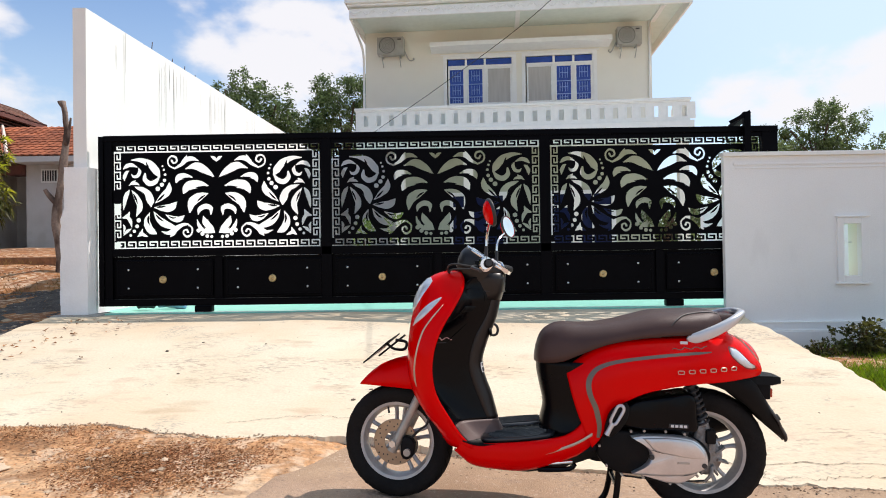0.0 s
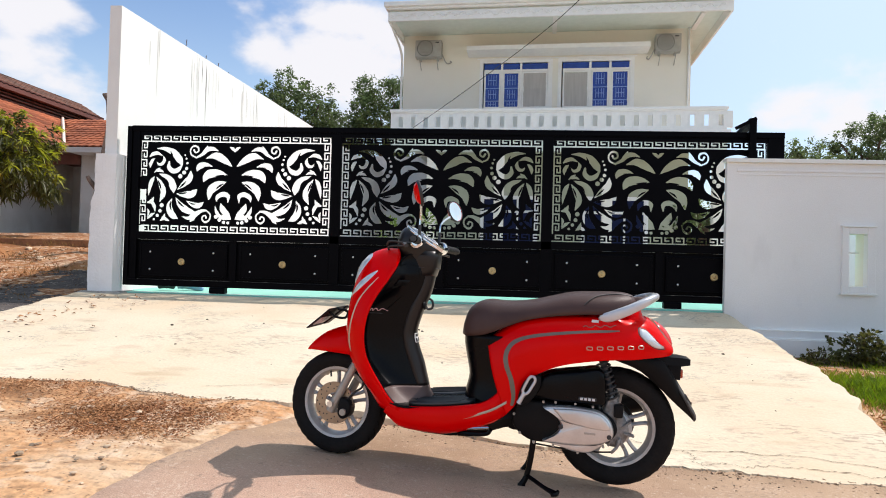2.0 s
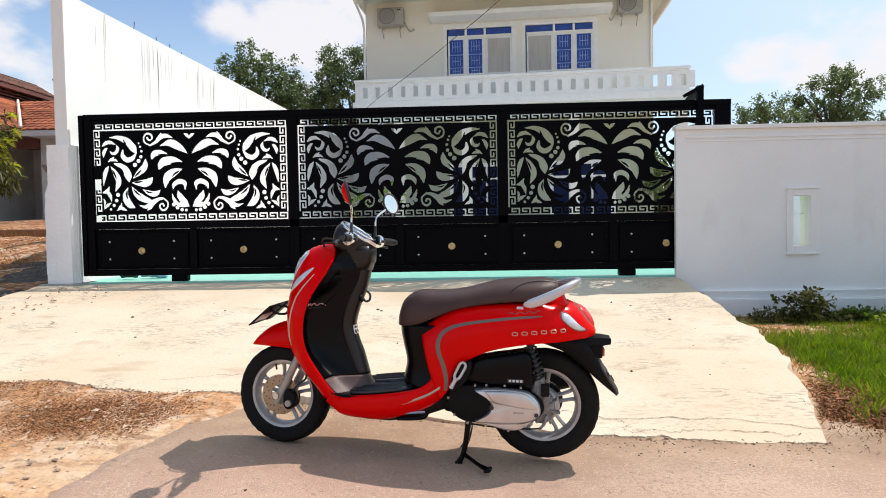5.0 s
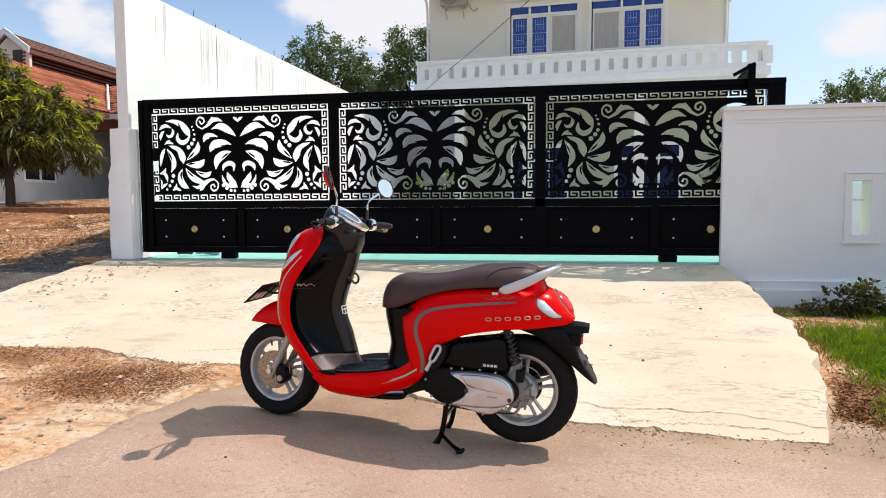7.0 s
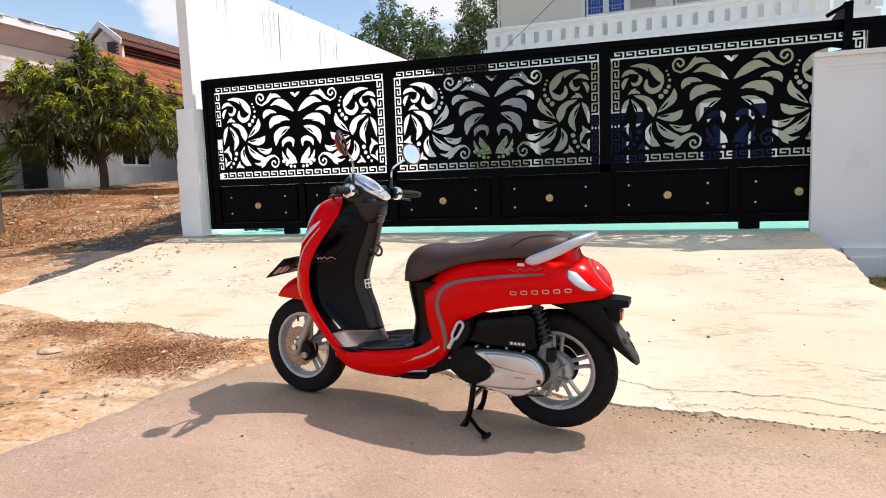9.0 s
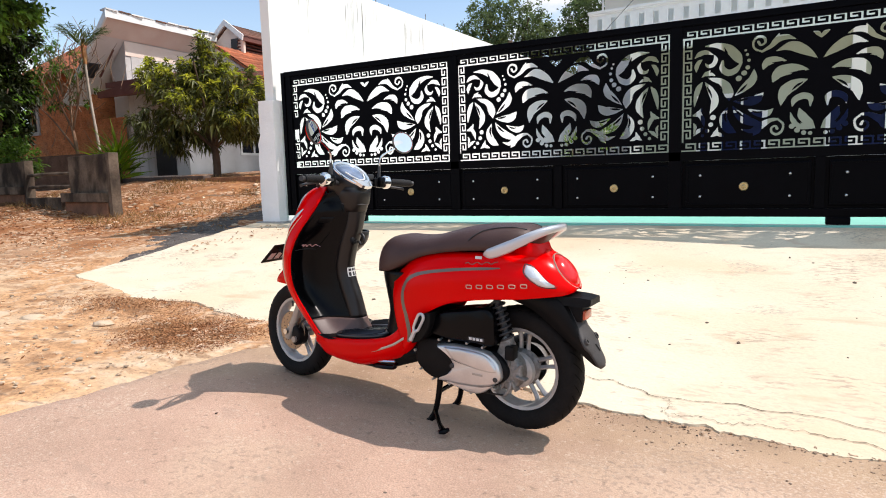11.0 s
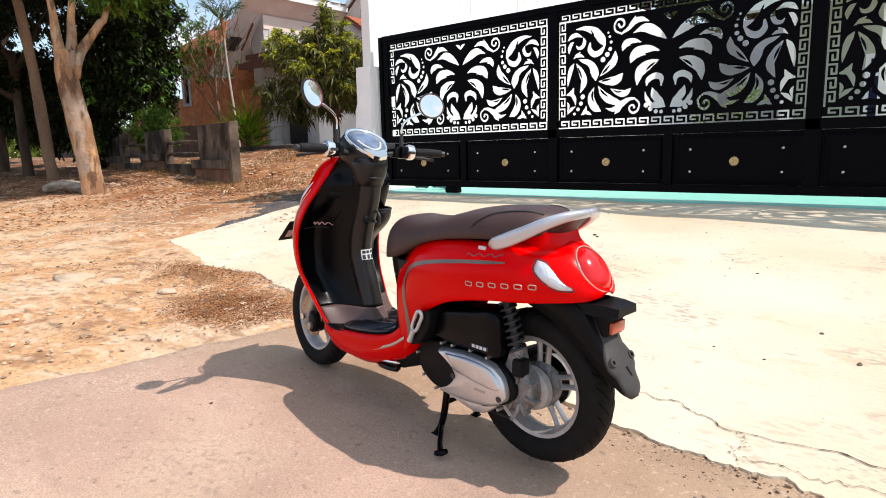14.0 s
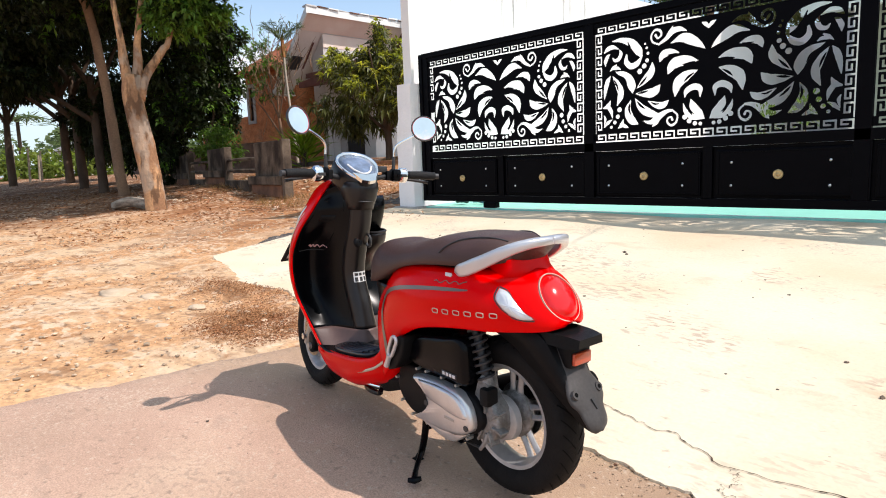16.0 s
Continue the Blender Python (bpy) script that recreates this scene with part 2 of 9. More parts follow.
M_gate = mat("black_gate_enamel", (0.0011, 0.0011, 0.0021), (0.0018, 0.0018, 0.003), rough=0.42, scale=5, fine=0.25, spec=0.05, rvar=0.1, bump=0.04, bscale=40)
M_brass = mat("worn_brass", (0.62, 0.46, 0.22), (0.45, 0.32, 0.15), rough=0.42, metal=0.8, scale=30, bump=0.2)
M_steel = mat("bright_steel", (0.7, 0.7, 0.7), rough=0.3, metal=1.0)
M_blue = mat("blue_window_glass", (0.012, 0.04, 0.26), (0.02, 0.06, 0.34), rough=0.12, scale=3, spec=0.6)
M_bluegrille = mat("pale_blue_grille", (0.25, 0.38, 0.75), rough=0.5)
# Ground floor: shade under the balcony is put into these two colours.
M_navy = mat("shaded_blue_window_glass", (0.004, 0.009, 0.04), (0.007, 0.013, 0.06), rough=0.3, scale=3, spec=0.12)
M_olive = mat("shaded_olive_wall_paint", (0.46, 0.48, 0.36), (0.42, 0.44, 0.33), rough=0.8, scale=1.2, fine=0.04)
M_curtain = mat("grey_curtain", (0.50, 0.48, 0.45), (0.44, 0.42, 0.39), rough=0.9, scale=2, stretch=(8, 1, 0.6), bump=0.3)
M_darkglass = mat("dark_window_glass", (0.02, 0.022, 0.03), rough=0.08, spec=0.6)
M_acwhite = mat("ac_casing", (0.42, 0.42, 0.39), (0.36, 0.35, 0.32), rough=0.5, fine=0.05)
M_dark = mat("dark_plastic", (0.03, 0.03, 0.032), rough=0.5, fine=0.2)
M_cable = mat("black_cable", (0.015, 0.015, 0.016), rough=0.6)


# ---- building blocks ----
def finish(name, bm, material, parent=None, label="", smooth=False):
    me = bpy.data.meshes.new(name)
    bmesh.ops.recalc_face_normals(bm, faces=bm.faces)
    bm.to_mesh(me)
    bm.free()
    for m in (material if isinstance(material, (list, tuple)) else [material]):
        me.materials.append(m)
    if smooth:
        for p in me.polygons:
            p.use_smooth = True
    ob = new(name, me)
    if parent:
        ob.parent = parent
    if label:
        tagged(ob, label)
    return ob


def part(name, bm, material, parent, label="", smooth=False):
    return finish(name, bm, material, parent, label, smooth)


def thing(name, label, category, group="", kind="", m=None):
    e = new(name)
    e.empty_display_size = 0.1
    if m is not None:
        e.matrix_world = m
    return tagged(e, label, category, group, kind)


def box(bm, x0, x1, y0, y1, z0, z1, bevel=0.0, m=None):
    r = bmesh.ops.create_cube(bm, size=1.0)
    vs = r["verts"]
    for v in vs:
        v.co = Vector(((x0 + x1) / 2 + v.co.x * (x1 - x0), (y0 + y1) / 2 + v.co.y * (y1 - y0), (z0 + z1) / 2 + v.co.z * (z1 - z0)))
    if bevel:
        es = list({e for v in vs for e in v.link_edges})
        rb = bmesh.ops.bevel(bm, geom=es, offset=bevel, segments=2, profile=0.6, affect="EDGES")
        vs = list({v for f in rb["faces"] for v in f.verts} | {v for v in vs if v.is_valid})
    if m is not None:
        bmesh.ops.transform(bm, matrix=m, verts=vs)
    return bm


def boxed(*a, **k):
    return box(bmesh.new(), *a, **k)


def cyl(bm, p, q, r, r2=None, n=16, caps=True):
    p, q = Vector(p), Vector(q)
    d = q - p
    m = Matrix.Translation((p + q) / 2) @ d.to_track_quat("Z", "Y").to_matrix().to_4x4()
    bmesh.ops.create_cone(bm, cap_ends=caps, segments=n, radius1=r, radius2=r if r2 is None else r2, depth=d.length, matrix=m)
    return bm


def rings(bm, loops, closed=True, cap=True):
    """Skins a row of point loops into one surface."""
    rows = [[bm.verts.new(p) for p in loop] for loop in loops]
    n = len(rows[0])
    for a, b in zip(rows, rows[1:]):
        for i in range(n if closed else n - 1):
            j = (i + 1) % n
            try:
                bm.faces.new((a[i], a[j], b[j], b[i]))
            except ValueError:
                pass
    if cap and closed:
        for r in (rows[0], rows[-1]):
            try:
                bm.faces.new(r)
            except ValueError:
                pass
    return bm


def spline(points, n):
    """A smooth run of n points through the given ones (Catmull-Rom)."""
    P = [Vector(p) for p in points]
    P = [2 * P[0] - P[1]] + P + [2 * P[-1] - P[-2]]
    out = []
    for k in range(n):
        s = k / (n - 1) * (len(P) - 3)
        i = min(int(s), len(P) - 4)
        t = s - i
        a, b, c, d = P[i:i + 4]
        out.append(0.5 * ((2 * b) + (c - a) * t + (2 * a - 5 * b + 4 * c - d) * t * t + (3 * b - a - 3 * c + d) * t ** 3))
    return out


def tube(bm, points, r, n=10, steps=None, flat=1.0, closed=False):
    """A round bar along a smooth run of points. r: one radius or one for each given point."""
    path = spline(points, steps or (len(points) - 1) * 6 + 1)
    rad = [r] * len(path) if not isinstance(r, (list, tuple)) else [float(np.interp(k / (len(path) - 1), np.linspace(0, 1, len(r)), r)) for k in range(len(path))]
    loops, side = [], None
    for k, p in enumerate(path):
        d = (path[min(k + 1, len(path) - 1)] - path[max(k - 1, 0)]).normalized()
        if side is None:
            side = d.orthogonal().normalized()
        side = (side - d * side.dot(d)).normalized()
        up = d.cross(side)
        loops.append([p + rad[k] * (math.cos(a) * side + flat * math.sin(a) * up) for a in (2 * math.pi * i / n for i in range(n))])
    return rings(bm, loops)


def lathe(bm, profile, n=48, m=None):
    """Turns a profile of (radius, height) round z."""
    loops = [[Vector((r * math.cos(a), r * math.sin(a), h)) for a in (2 * math.pi * i / n for i in range(n))] for r, h in profile]
    if m is not None:
        loops = [[m @ p for p in l] for l in loops]
    return rings(bm, loops, cap=False)


def smoothstep(a, b, x):
    t = np.clip((x - a) / (b - a), 0, 1)
    return t * t * (3 - 2 * t)


def fbm(x, y, s=1.0, seed=0.0, octaves=4):
    return noise.fractal((x * s + seed, y * s - seed, seed * 0.7), 1.0, 2.0, octaves)


# ---- ground ----
def road_z(x):
    return np.interp(x, [-3, -1.2, -0.42, 0.8, 1.5, 4], [0.03, 0.012, -0.008, -0.066, -0.085, -0.10])


def drive_z(x, y):
    up = np.interp(y, [2.9, 3.05, 3.4, 4.1, 4.7, 5.3, 6.2, 6.7, 7.4], [0, 0.003, 0.031, 0.115, 0.195, 0.28, 0.385, 0.43, 0.44])
    fade = 1 - smoothstep(3.0, 6.4, y)
    dip = 0.088 * smoothstep(-2.6, 2.0, x) * smoothstep(4.2, 5.7, y) * (1 - smoothstep(6.35, 6.93, y))
    return up * (1 - fade) + (road_z(x) + 0.002 + up * 0.9) * fade - 0.025 * (1 - fade) - dip


LIP = [(-4.25, 4.12), (-3.9, 3.98), (-3.4, 3.84), (-2.84, 3.66), (-2.23, 3.72), (-1.8, 3.60), (-1.4, 3.50), (-0.92, 3.56), (-0.3, 3.42), (0.4, 3.22), (1.1, 3.10), (1.6, 3.06), (2.22, 3.03)]


def lip_y(x):
    """The lower edge of the concrete apron."""
    return np.interp(x, [p[0] for p in LIP], [p[1] for p in LIP])


def land_z(x, y):
    """The lie of the land: dirt on one side, the yard in the middle, the grass verge on the other."""
    left = np.interp(y, [-10, 2, 4, 6, 8, 11, 13, 18, 60, 400], [0.0, 0.03, 0.10, 0.25, 0.40, 0.92, 1.08, 1.3, 1.5, 1.5])
    far = np.interp(x, [-300, -60, -18, -9], [0.5, 0.6, 0.25, 0.0])
    left = left * (1 - 0.55 * smoothstep(-12, -20, x)) + far
    mid = np.where(y < 6.8, drive_z(x, y), 0.36) - 0.06 + 0.056 * smoothstep(-0.6, -1.1, x) * smoothstep(0.16, 0.0, y - lip_y(x))
    right = np.interp(y, [-10, 3, 5, 7, 14, 400], [-0.13, -0.10, -0.04, -0.03, 0.3, 1.0])
    a, b = smoothstep(-4.9, -4.1, x), smoothstep(2.3, 3.0, x)
    z = left * (1 - a) + mid * a * (1 - b) + right * b
    near = smoothstep(3.2, 2.6, y) * smoothstep(-1.6, -0.9, x)
    return z * (1 - near) + (road_z(x) - 0.03) * near


def grid_sheet(xs, ys, zfun, rough):
    X, Y = np.meshgrid(xs, ys)
    Z = zfun(X, Y)
    flat = np.array([fbm(float(x), float(y), 1.1, 3.0, 6) for x, y in zip(X.ravel(), Y.ravel())]).reshape(X.shape)
    Z = Z + rough(X, Y) * flat
    nx, ny = len(xs), len(ys)
    i = (np.arange(ny - 1)[:, None] * nx + np.arange(nx - 1)).ravel()
    faces = np.stack([i, i + 1, i + nx + 1, i + nx], 1)
    me = bpy.data.meshes.new("sheet")
    me.from_pydata(np.stack([X, Y, Z], -1).reshape(-1, 3).tolist(), [], faces.tolist())
    for p in me.polygons:
        p.use_smooth = True
    return me


xs = np.concatenate([[-420, -260, -160, -100, -70, -52], np.arange(-42, -14, 0.8), np.arange(-14, -6, 0.2), np.arange(-6, 4.6, 0.07), np.arange(4.6, 9, 0.3), [11, 15, 22, 35, 60, 120, 250, 420]])
ys = np.concatenate([[-420, -200, -90, -40, -20, -11, -7, -5, -3.5], np.arange(-2.5, 0.5, 0.3), np.arange(0.5, 8.0, 0.07), np.arange(8, 14, 0.25), np.arange(14, 32, 1.2), [36, 50, 80, 150, 280, 420]])
g_me = grid_sheet(xs, ys, land_z, lambda X, Y: 0.012 + 0.022 * smoothstep(-1.0, -3.0, X) + 0.05 * smoothstep(7, 11, Y) * smoothstep(-4.6, -6, X))
ground = tagged(new("ground", g_me), "dry orange dirt with grit, stones and fallen leaves", "ground", kind="structure")
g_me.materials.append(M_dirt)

# the tarmac: a strip along the street with a worn, ragged end
def road_left(y):
    return float(np.interp(y, [-8, 0.0, 1.7, 2.2, 2.7, 3.1, 3.4, 3.6], [-2.2, -1.75, -1.36, -1.27, -1.22, -1.14, -1.0, -0.86]))


rows = []
for y in np.concatenate([np.arange(-9, 1.0, 0.5), np.arange(1.0, 3.62, 0.06)]):
    x0 = road_left(y) + 0.06 * fbm(float(y), 0.0, 2.2, 7.0) + 0.02 * fbm(float(y), 0.0, 11.0, 4.0)
    cols = np.concatenate([x0 + np.arange(0, 0.6, 0.1) ** 1.0, np.linspace(x0 + 0.7, 3.2, 40), np.array([4, 6, 10, 18, 40, 110.0])])
    rows.append([Vector((float(x), float(y), float(road_z(x)) + 0.004 * fbm(float(x), float(y), 2.0, 1.0) - (0.05 if k == 0 else 0.0))) for k, x in enumerate(cols)])
bm = rings(bmesh.new(), rows, closed=False, cap=False)
road = tagged(finish("road", bm, M_road, smooth=True), "worn pinkish grey tarmac with a ragged broken end", "road", kind="structure")

# the concrete apron: a ragged lower lip, and sides that run up to the gate
NU, NV = 420, 60
lip = spline([(x, y, 0) for x, y in LIP], NU)
drive_rows = []
for v in range(NV):
    f = (v / (NV - 1)) ** 1.25
    row = []
    for u in range(NU):
        g = u / (NU - 1)
        b = lip[u]
        ragged = (0.035 * fbm(b.x, 0, 3.0, 2.0) + 0.02 * fbm(b.x, 0, 12.0, 5.0) + 0.014 * fbm(b.x, 0, 38.0, 7.0)) * (1 - f) ** 6
        top_x = -4.5 + g * (2.76 + 4.5)
        side = 0.30 * math.sin(math.pi * f) * max(0, (g - 0.9) / 0.1) + (0.10 * fbm(f * 3, 9, 2, 1) + 0.045 * fbm(f * 9, 4, 2, 6)) * float(smoothstep(0.93, 1.0, g)) * math.sin(math.pi * min(f * 1.15, 1.0)) - 0.05 * fbm(f * 4, 3, 2, 8) * (g < 0.02)
        x = b.x * (1 - f) + top_x * f + side
        y = (b.y + ragged) * (1 - f) + 6.98 * f
        row.append(Vector((x, y, float(drive_z(x, y)) + 0.012 * fbm(x, y, 0.9, 6.0) * min(1.0, f * 8))))
    drive_rows.append(row)
skirt = [Vector((p.x, p.y - 0.01, p.z - 0.06)) for p in drive_rows[0]]
drive_rows.insert(0, skirt)
for r in drive_rows:
    r.insert(0, Vector((r[0].x - 0.01, r[0].y, r[0].z - 0.08)))
    r.append(Vector((r[-1].x + 0.02, r[-1].y, r[-1].z - 0.12)))
bm = rings(bmesh.new(), drive_rows, closed=False, cap=False)
drive = tagged(finish("driveway", bm, M_drive, smooth=True), "sunlit pale concrete apron sloping up to the gate", "driveway", kind="structure")
drive.data.set_sharp_from_angle(angle=radians(35))


def ribbon(name, pts, width, seed):
    """A crack: a thin dark line lying in the concrete."""
    path = spline([(x, y, 0) for x, y in pts], 120)
    bm = bmesh.new()
    prev = None
    for k, p in enumerate(path):
        d = (path[min(k + 1, 119)] - path[max(k - 1, 0)]).normalized()
        s = Vector((-d.y, d.x, 0))
        c = p + s * (0.035 * fbm(k * 0.11, seed, 1.0, seed) + 0.004 * fbm(k * 0.6, seed, 1.0, seed + 5))
        w = width * (0.30 + 1.5 * abs(fbm(k * 0.37, 2, 1.0, seed + 3)))
        a, b = c + s * w, c - s * w
        vs = [bm.verts.new((q.x, q.y, float(drive_z(q.x, q.y)) + 0.012 * fbm(q.x, q.y, 0.9, 6.0) * min(1.0, 8 * (q.y - float(lip_y(q.x))) / (6.98 - float(lip_y(q.x)))) + 0.004)) for q in (a, b)]
        if prev:
            bm.faces.new((prev[0], vs[0], vs[1], prev[1]))
        prev = vs
    return tagged(finish(name, bm, M_crack, drive), "")


ribbon("crack", [(0.35, 3.62), (0.725, 3.46), (0.93, 3.41), (1.09, 3.39), (1.26, 3.31), (1.57, 3.33), (2.0, 3.28), (2.3, 3.2)], 0.0026, 1.0)
ribbon("crack", [(1.26, 3.31), (1.29, 3.24), (1.27, 3.17), (1.31, 3.11)], 0.0022, 4.0)
ribbon("crack", [(-1.5, 3.72), (-1.1, 3.84), (-0.75, 3.80), (-0.4, 3.92)], 0.0018, 13.0)
ribbon("crack", [(1.3, 3.14), (1.7, 3.17), (2.15, 3.12)], 0.0022, 9.0)

# the yard behind the gate
tagged(finish("courtyard_floor", boxed(-4.24, 12, 6.99, 9.2, 0.2, 0.425), M_court), "turquoise painted courtyard floor behind the gate", "floor", kind="structure")
tagged(finish("yard_paving", boxed(-4.24, 12, 9.2, 20.9, 0.2, 0.42), M_yard), "plain concrete paving in front of the house", "paving", kind="structure")


# ---- walls ----
# tall boundary wall running back from the gate, its top rising a little towards the house
bm = bmesh.new()
rings(bm, [[(x, 6.98, 0.1), (x, 6.98, 3.80), (x, 25.0, 4.38), (x, 25.0, 0.1)] for x in (-4.335, -4.19)])
wall_left = tagged(finish("wall_west", bm, M_white), "tall bright white boundary wall with dark drip streaks", "wall", kind="structure")
bm = bmesh.new()
rows = []
for z in np.linspace(0.15, 2.03, 48):
    z = float(z)
    e = 0.010 * fbm(z, 1.0, 6.0, 2.0) + 0.005 * fbm(z, 4.0, 22.0, 3.0) - 0.045 * float(smoothstep(1.58, 1.44, z))
    g = 0.004 * fbm(z, 2.0, 9.0, 5.0)
    rows.append([(-4.40 + e, 6.905 + g, z), (-4.30, 6.897, z), (-4.20, 6.899 - g, z), (-4.145 + g, 6.905, z), (-4.12 + g, 7.02, z), (-4.12, 7.30, z), (-4.40 + e, 7.30, z)])
rings(bm, rows)
tagged(finish("wall_pier", bm, M_pillar), "rough white rendered pier at the end of the wall", "pier", kind="structure")
tagged(finish("pier_footing", boxed(-4.53, -4.0, 6.84, 7.25, 0.2, 0.425, bevel=0.03), mat("grey_cement", (0.42, 0.39, 0.35), (0.33, 0.30, 0.27), rough=0.95, scale=9, fine=0.2, bump=0.8, bscale=30)), "chipped grey cement footing under the pier", "footing", kind="structure")
M_rebar = mat("rusty_rebar", (0.12, 0.07, 0.05), rough=0.9)
rng = random.Random(5)
first = None
for k in range(16):
    y = 8.6 + k * 0.55 + rng.uniform(-0.15, 0.15)
    z = 3.80 + (y - 6.98) * 0.0322
    h = rng.uniform(0.04, 0.10) if k % 5 else 0.14
    bm = cyl(bmesh.new(), (-4.26, y, z - 0.05), (-4.26 + rng.uniform(-0.02, 0.02), y + rng.uniform(-0.03, 0.03), z + h), 0.006, n=6)
    part("rebar_stub", bm, M_rebar, wall_left)

# dark rain streaks that hang from the wall's top in bunches
M_drip = mat("grey_rain_streak", (0.50, 0.48, 0.46), (0.66, 0.64, 0.62), rough=0.85, scale=14, stretch=(1, 1, 0.3))
rng = random.Random(9)
bm = bmesh.new()
for y0, y1, n in ((7.6, 8.0, 3), (8.7, 9.5, 13), (10.5, 11.5, 12), (12.4, 13.0, 5), (14.0, 14.6, 4), (9.5, 10.5, 3)):
    for k in range(n):
        y, w = rng.uniform(y0, y1), rng.uniform(0.006, 0.018)
        top = 3.80 + (y - 6.98) * 0.0322 - rng.uniform(0.0, 0.25)
        low = top - rng.uniform(0.25, 0.95)
        vs = [bm.verts.new((-4.1885, y + a * w, z)) for a, z in ((-0.5, top), (0.5, top), (0.8, top * 0.6 + low * 0.4), (0.15, low), (-0.15, low), (-0.7, top * 0.55 + low * 0.45))]
        bm.faces.new(vs)
part("rain_streaks", bm, M_drip, wall_left, "grey rain streaks")

# lower wall on the other side of the gate, with coping, plinth and slit windows
WY0, WY1 = 6.95, 7.02


def panel_wall(bm, u0, u1, z0, z1, holes, v0, v1):
    """A wall of boxes round its openings. holes: (u0, u1, z0, z1), in order along the wall."""
    u = u0
    for a, b, c, d in holes:
        box(bm, u, a, v0, v1, z0, z1)
        if c > z0:
            box(bm, a, b, v0, v1, z0, c)
        if d < z1:
            box(bm, a, b, v0, v1, d, z1)
        u = b
    box(bm, u, u1, v0, v1, z0, z1)
    bmesh.ops.remove_doubles(bm, verts=bm.verts, dist=0.0005)
    return bm


SLITS = [4.035, 5.43, 6.83, 8.23]
bm = panel_wall(bmesh.new(), 2.79, 14.0, -0.2, 2.04, [(x, x + 0.185, 0.735, 1.295) for x in SLITS], 6.95, 7.0)
wall_right = tagged(finish("wall_east", bm, M_grey), "light grey painted boundary wall with slit windows", "wall", kind="structure")
part("end_post", boxed(2.765, 2.84, 6.945, 7.005, 0.2, 2.045), M_grey, wall_right)
part("coping", boxed(2.75, 14.0, 6.915, 7.03, 2.041, 2.085, bevel=0.006), M_trim, wall_right)
part("moulding", boxed(2.87, 14.0, 6.938, 6.9505, 1.945, 1.968, bevel=0.003), M_grey, wall_right)
part("moulding", boxed(2.89, 14.0, 6.942, 6.9505, 1.905, 1.920, bevel=0.003), M_grey, wall_right)
part("plinth", boxed(3.1, 14.0, 6.885, 6.951, -0.3, 0.150, bevel=0.004), M_grey, wall_right)
part("plinth_band", boxed(3.05, 14.0, 6.912, 6.951, 0.150, 0.240, bevel=0.004), M_grey, wall_right)
part("band_edge", boxed(3.03, 14.0, 6.91, 6.951, 0.232, 0.247), M_trim, wall_right)
part("band_edge", boxed(3.1, 14.0, 6.893, 6.951, 0.1505, 0.162), M_trim, wall_right)
for x in SLITS:
    bm = bmesh.new()
    a, b, c, d = x, x + 0.185, 0.735, 1.295
    for q in [(a - 0.07, a, c - 0.07, d + 0.07), (b, b + 0.085, c - 0.07, d + 0.07), (a, b, d, d + 0.07), (a, b, c - 0.07, c)]:
        box(bm, q[0], q[1], 6.925, 6.951, q[2], q[3], bevel=0.004)
    fr = part("slit_frame", bm, M_grey, wall_right)
    bm = bmesh.new()
    for q in [(a - 0.02, a, c - 0.02, d + 0.02), (b, b + 0.02, c - 0.02, d + 0.02), (a, b, d, d + 0.02), (a, b, c - 0.02, c)]:
        box(bm, q[0], q[1], 7.0, 7.15, q[2], q[3])
    part("reveal", bm, M_cream, wall_right, "cream painted window reveal")
    part("glazing_bar", boxed(a, b, 7.09, 7.11, 1.09, 1.105), M_trim, fr)
    part("frame_ledge", boxed(a - 0.085, b + 0.10, 6.915, 6.951, c - 0.092, c - 0.0705, bevel=0.004), M_trim, fr)
    part("frame_ledge", boxed(a - 0.08, b + 0.095, 6.915, 6.951, d + 0.0705, d + 0.088, bevel=0.004), M_trim, fr)

# ---- sliding gate ----
GY = 7.05          # front of the gate's sheet
gate = thing("sliding_gate", "black steel sliding gate with cut-out scrollwork and brass rosettes", "gate")


def gbar(name, x0, x1, z0, z1, y0, y1, bevel=0.004, label=""):
    return part(name, boxed(x0, x1, y0, y1, z0, z1, bevel=bevel), M_gate, gate, label)


gbar("stile", -4.085, -4.03, 0.50, 2.38, GY - 0.035, GY + 0.03)
gbar("stile", -4.025, -3.94, 0.50, 2.375, GY - 0.02, GY + 0.03)
for x0, x1 in [(-1.622, -1.512), (0.79, 0.905), (3.23, 3.40)]:
    gbar("stile", x0, x1, 0.50, 2.385, GY - 0.02, GY + 0.03)
gbar("top_rail", -4.03, 3.40, 2.325, 2.388, GY - 0.028, GY + 0.035)
gbar("upper_rail", -3.94, 3.23, 2.275, 2.324, GY - 0.012, GY + 0.02)
gbar("middle_rail", -3.94, 3.23, 1.045, 1.135, GY - 0.02, GY + 0.03)
gbar("bottom_rail", -4.03, 3.40, 0.50, 0.575, GY - 0.03, GY + 0.035)
gbar("back_sheet", -3.94, 3.23, 0.576, 1.044, GY + 0.012, GY + 0.02, 0.0)
GATE_PITCH = 1.2135
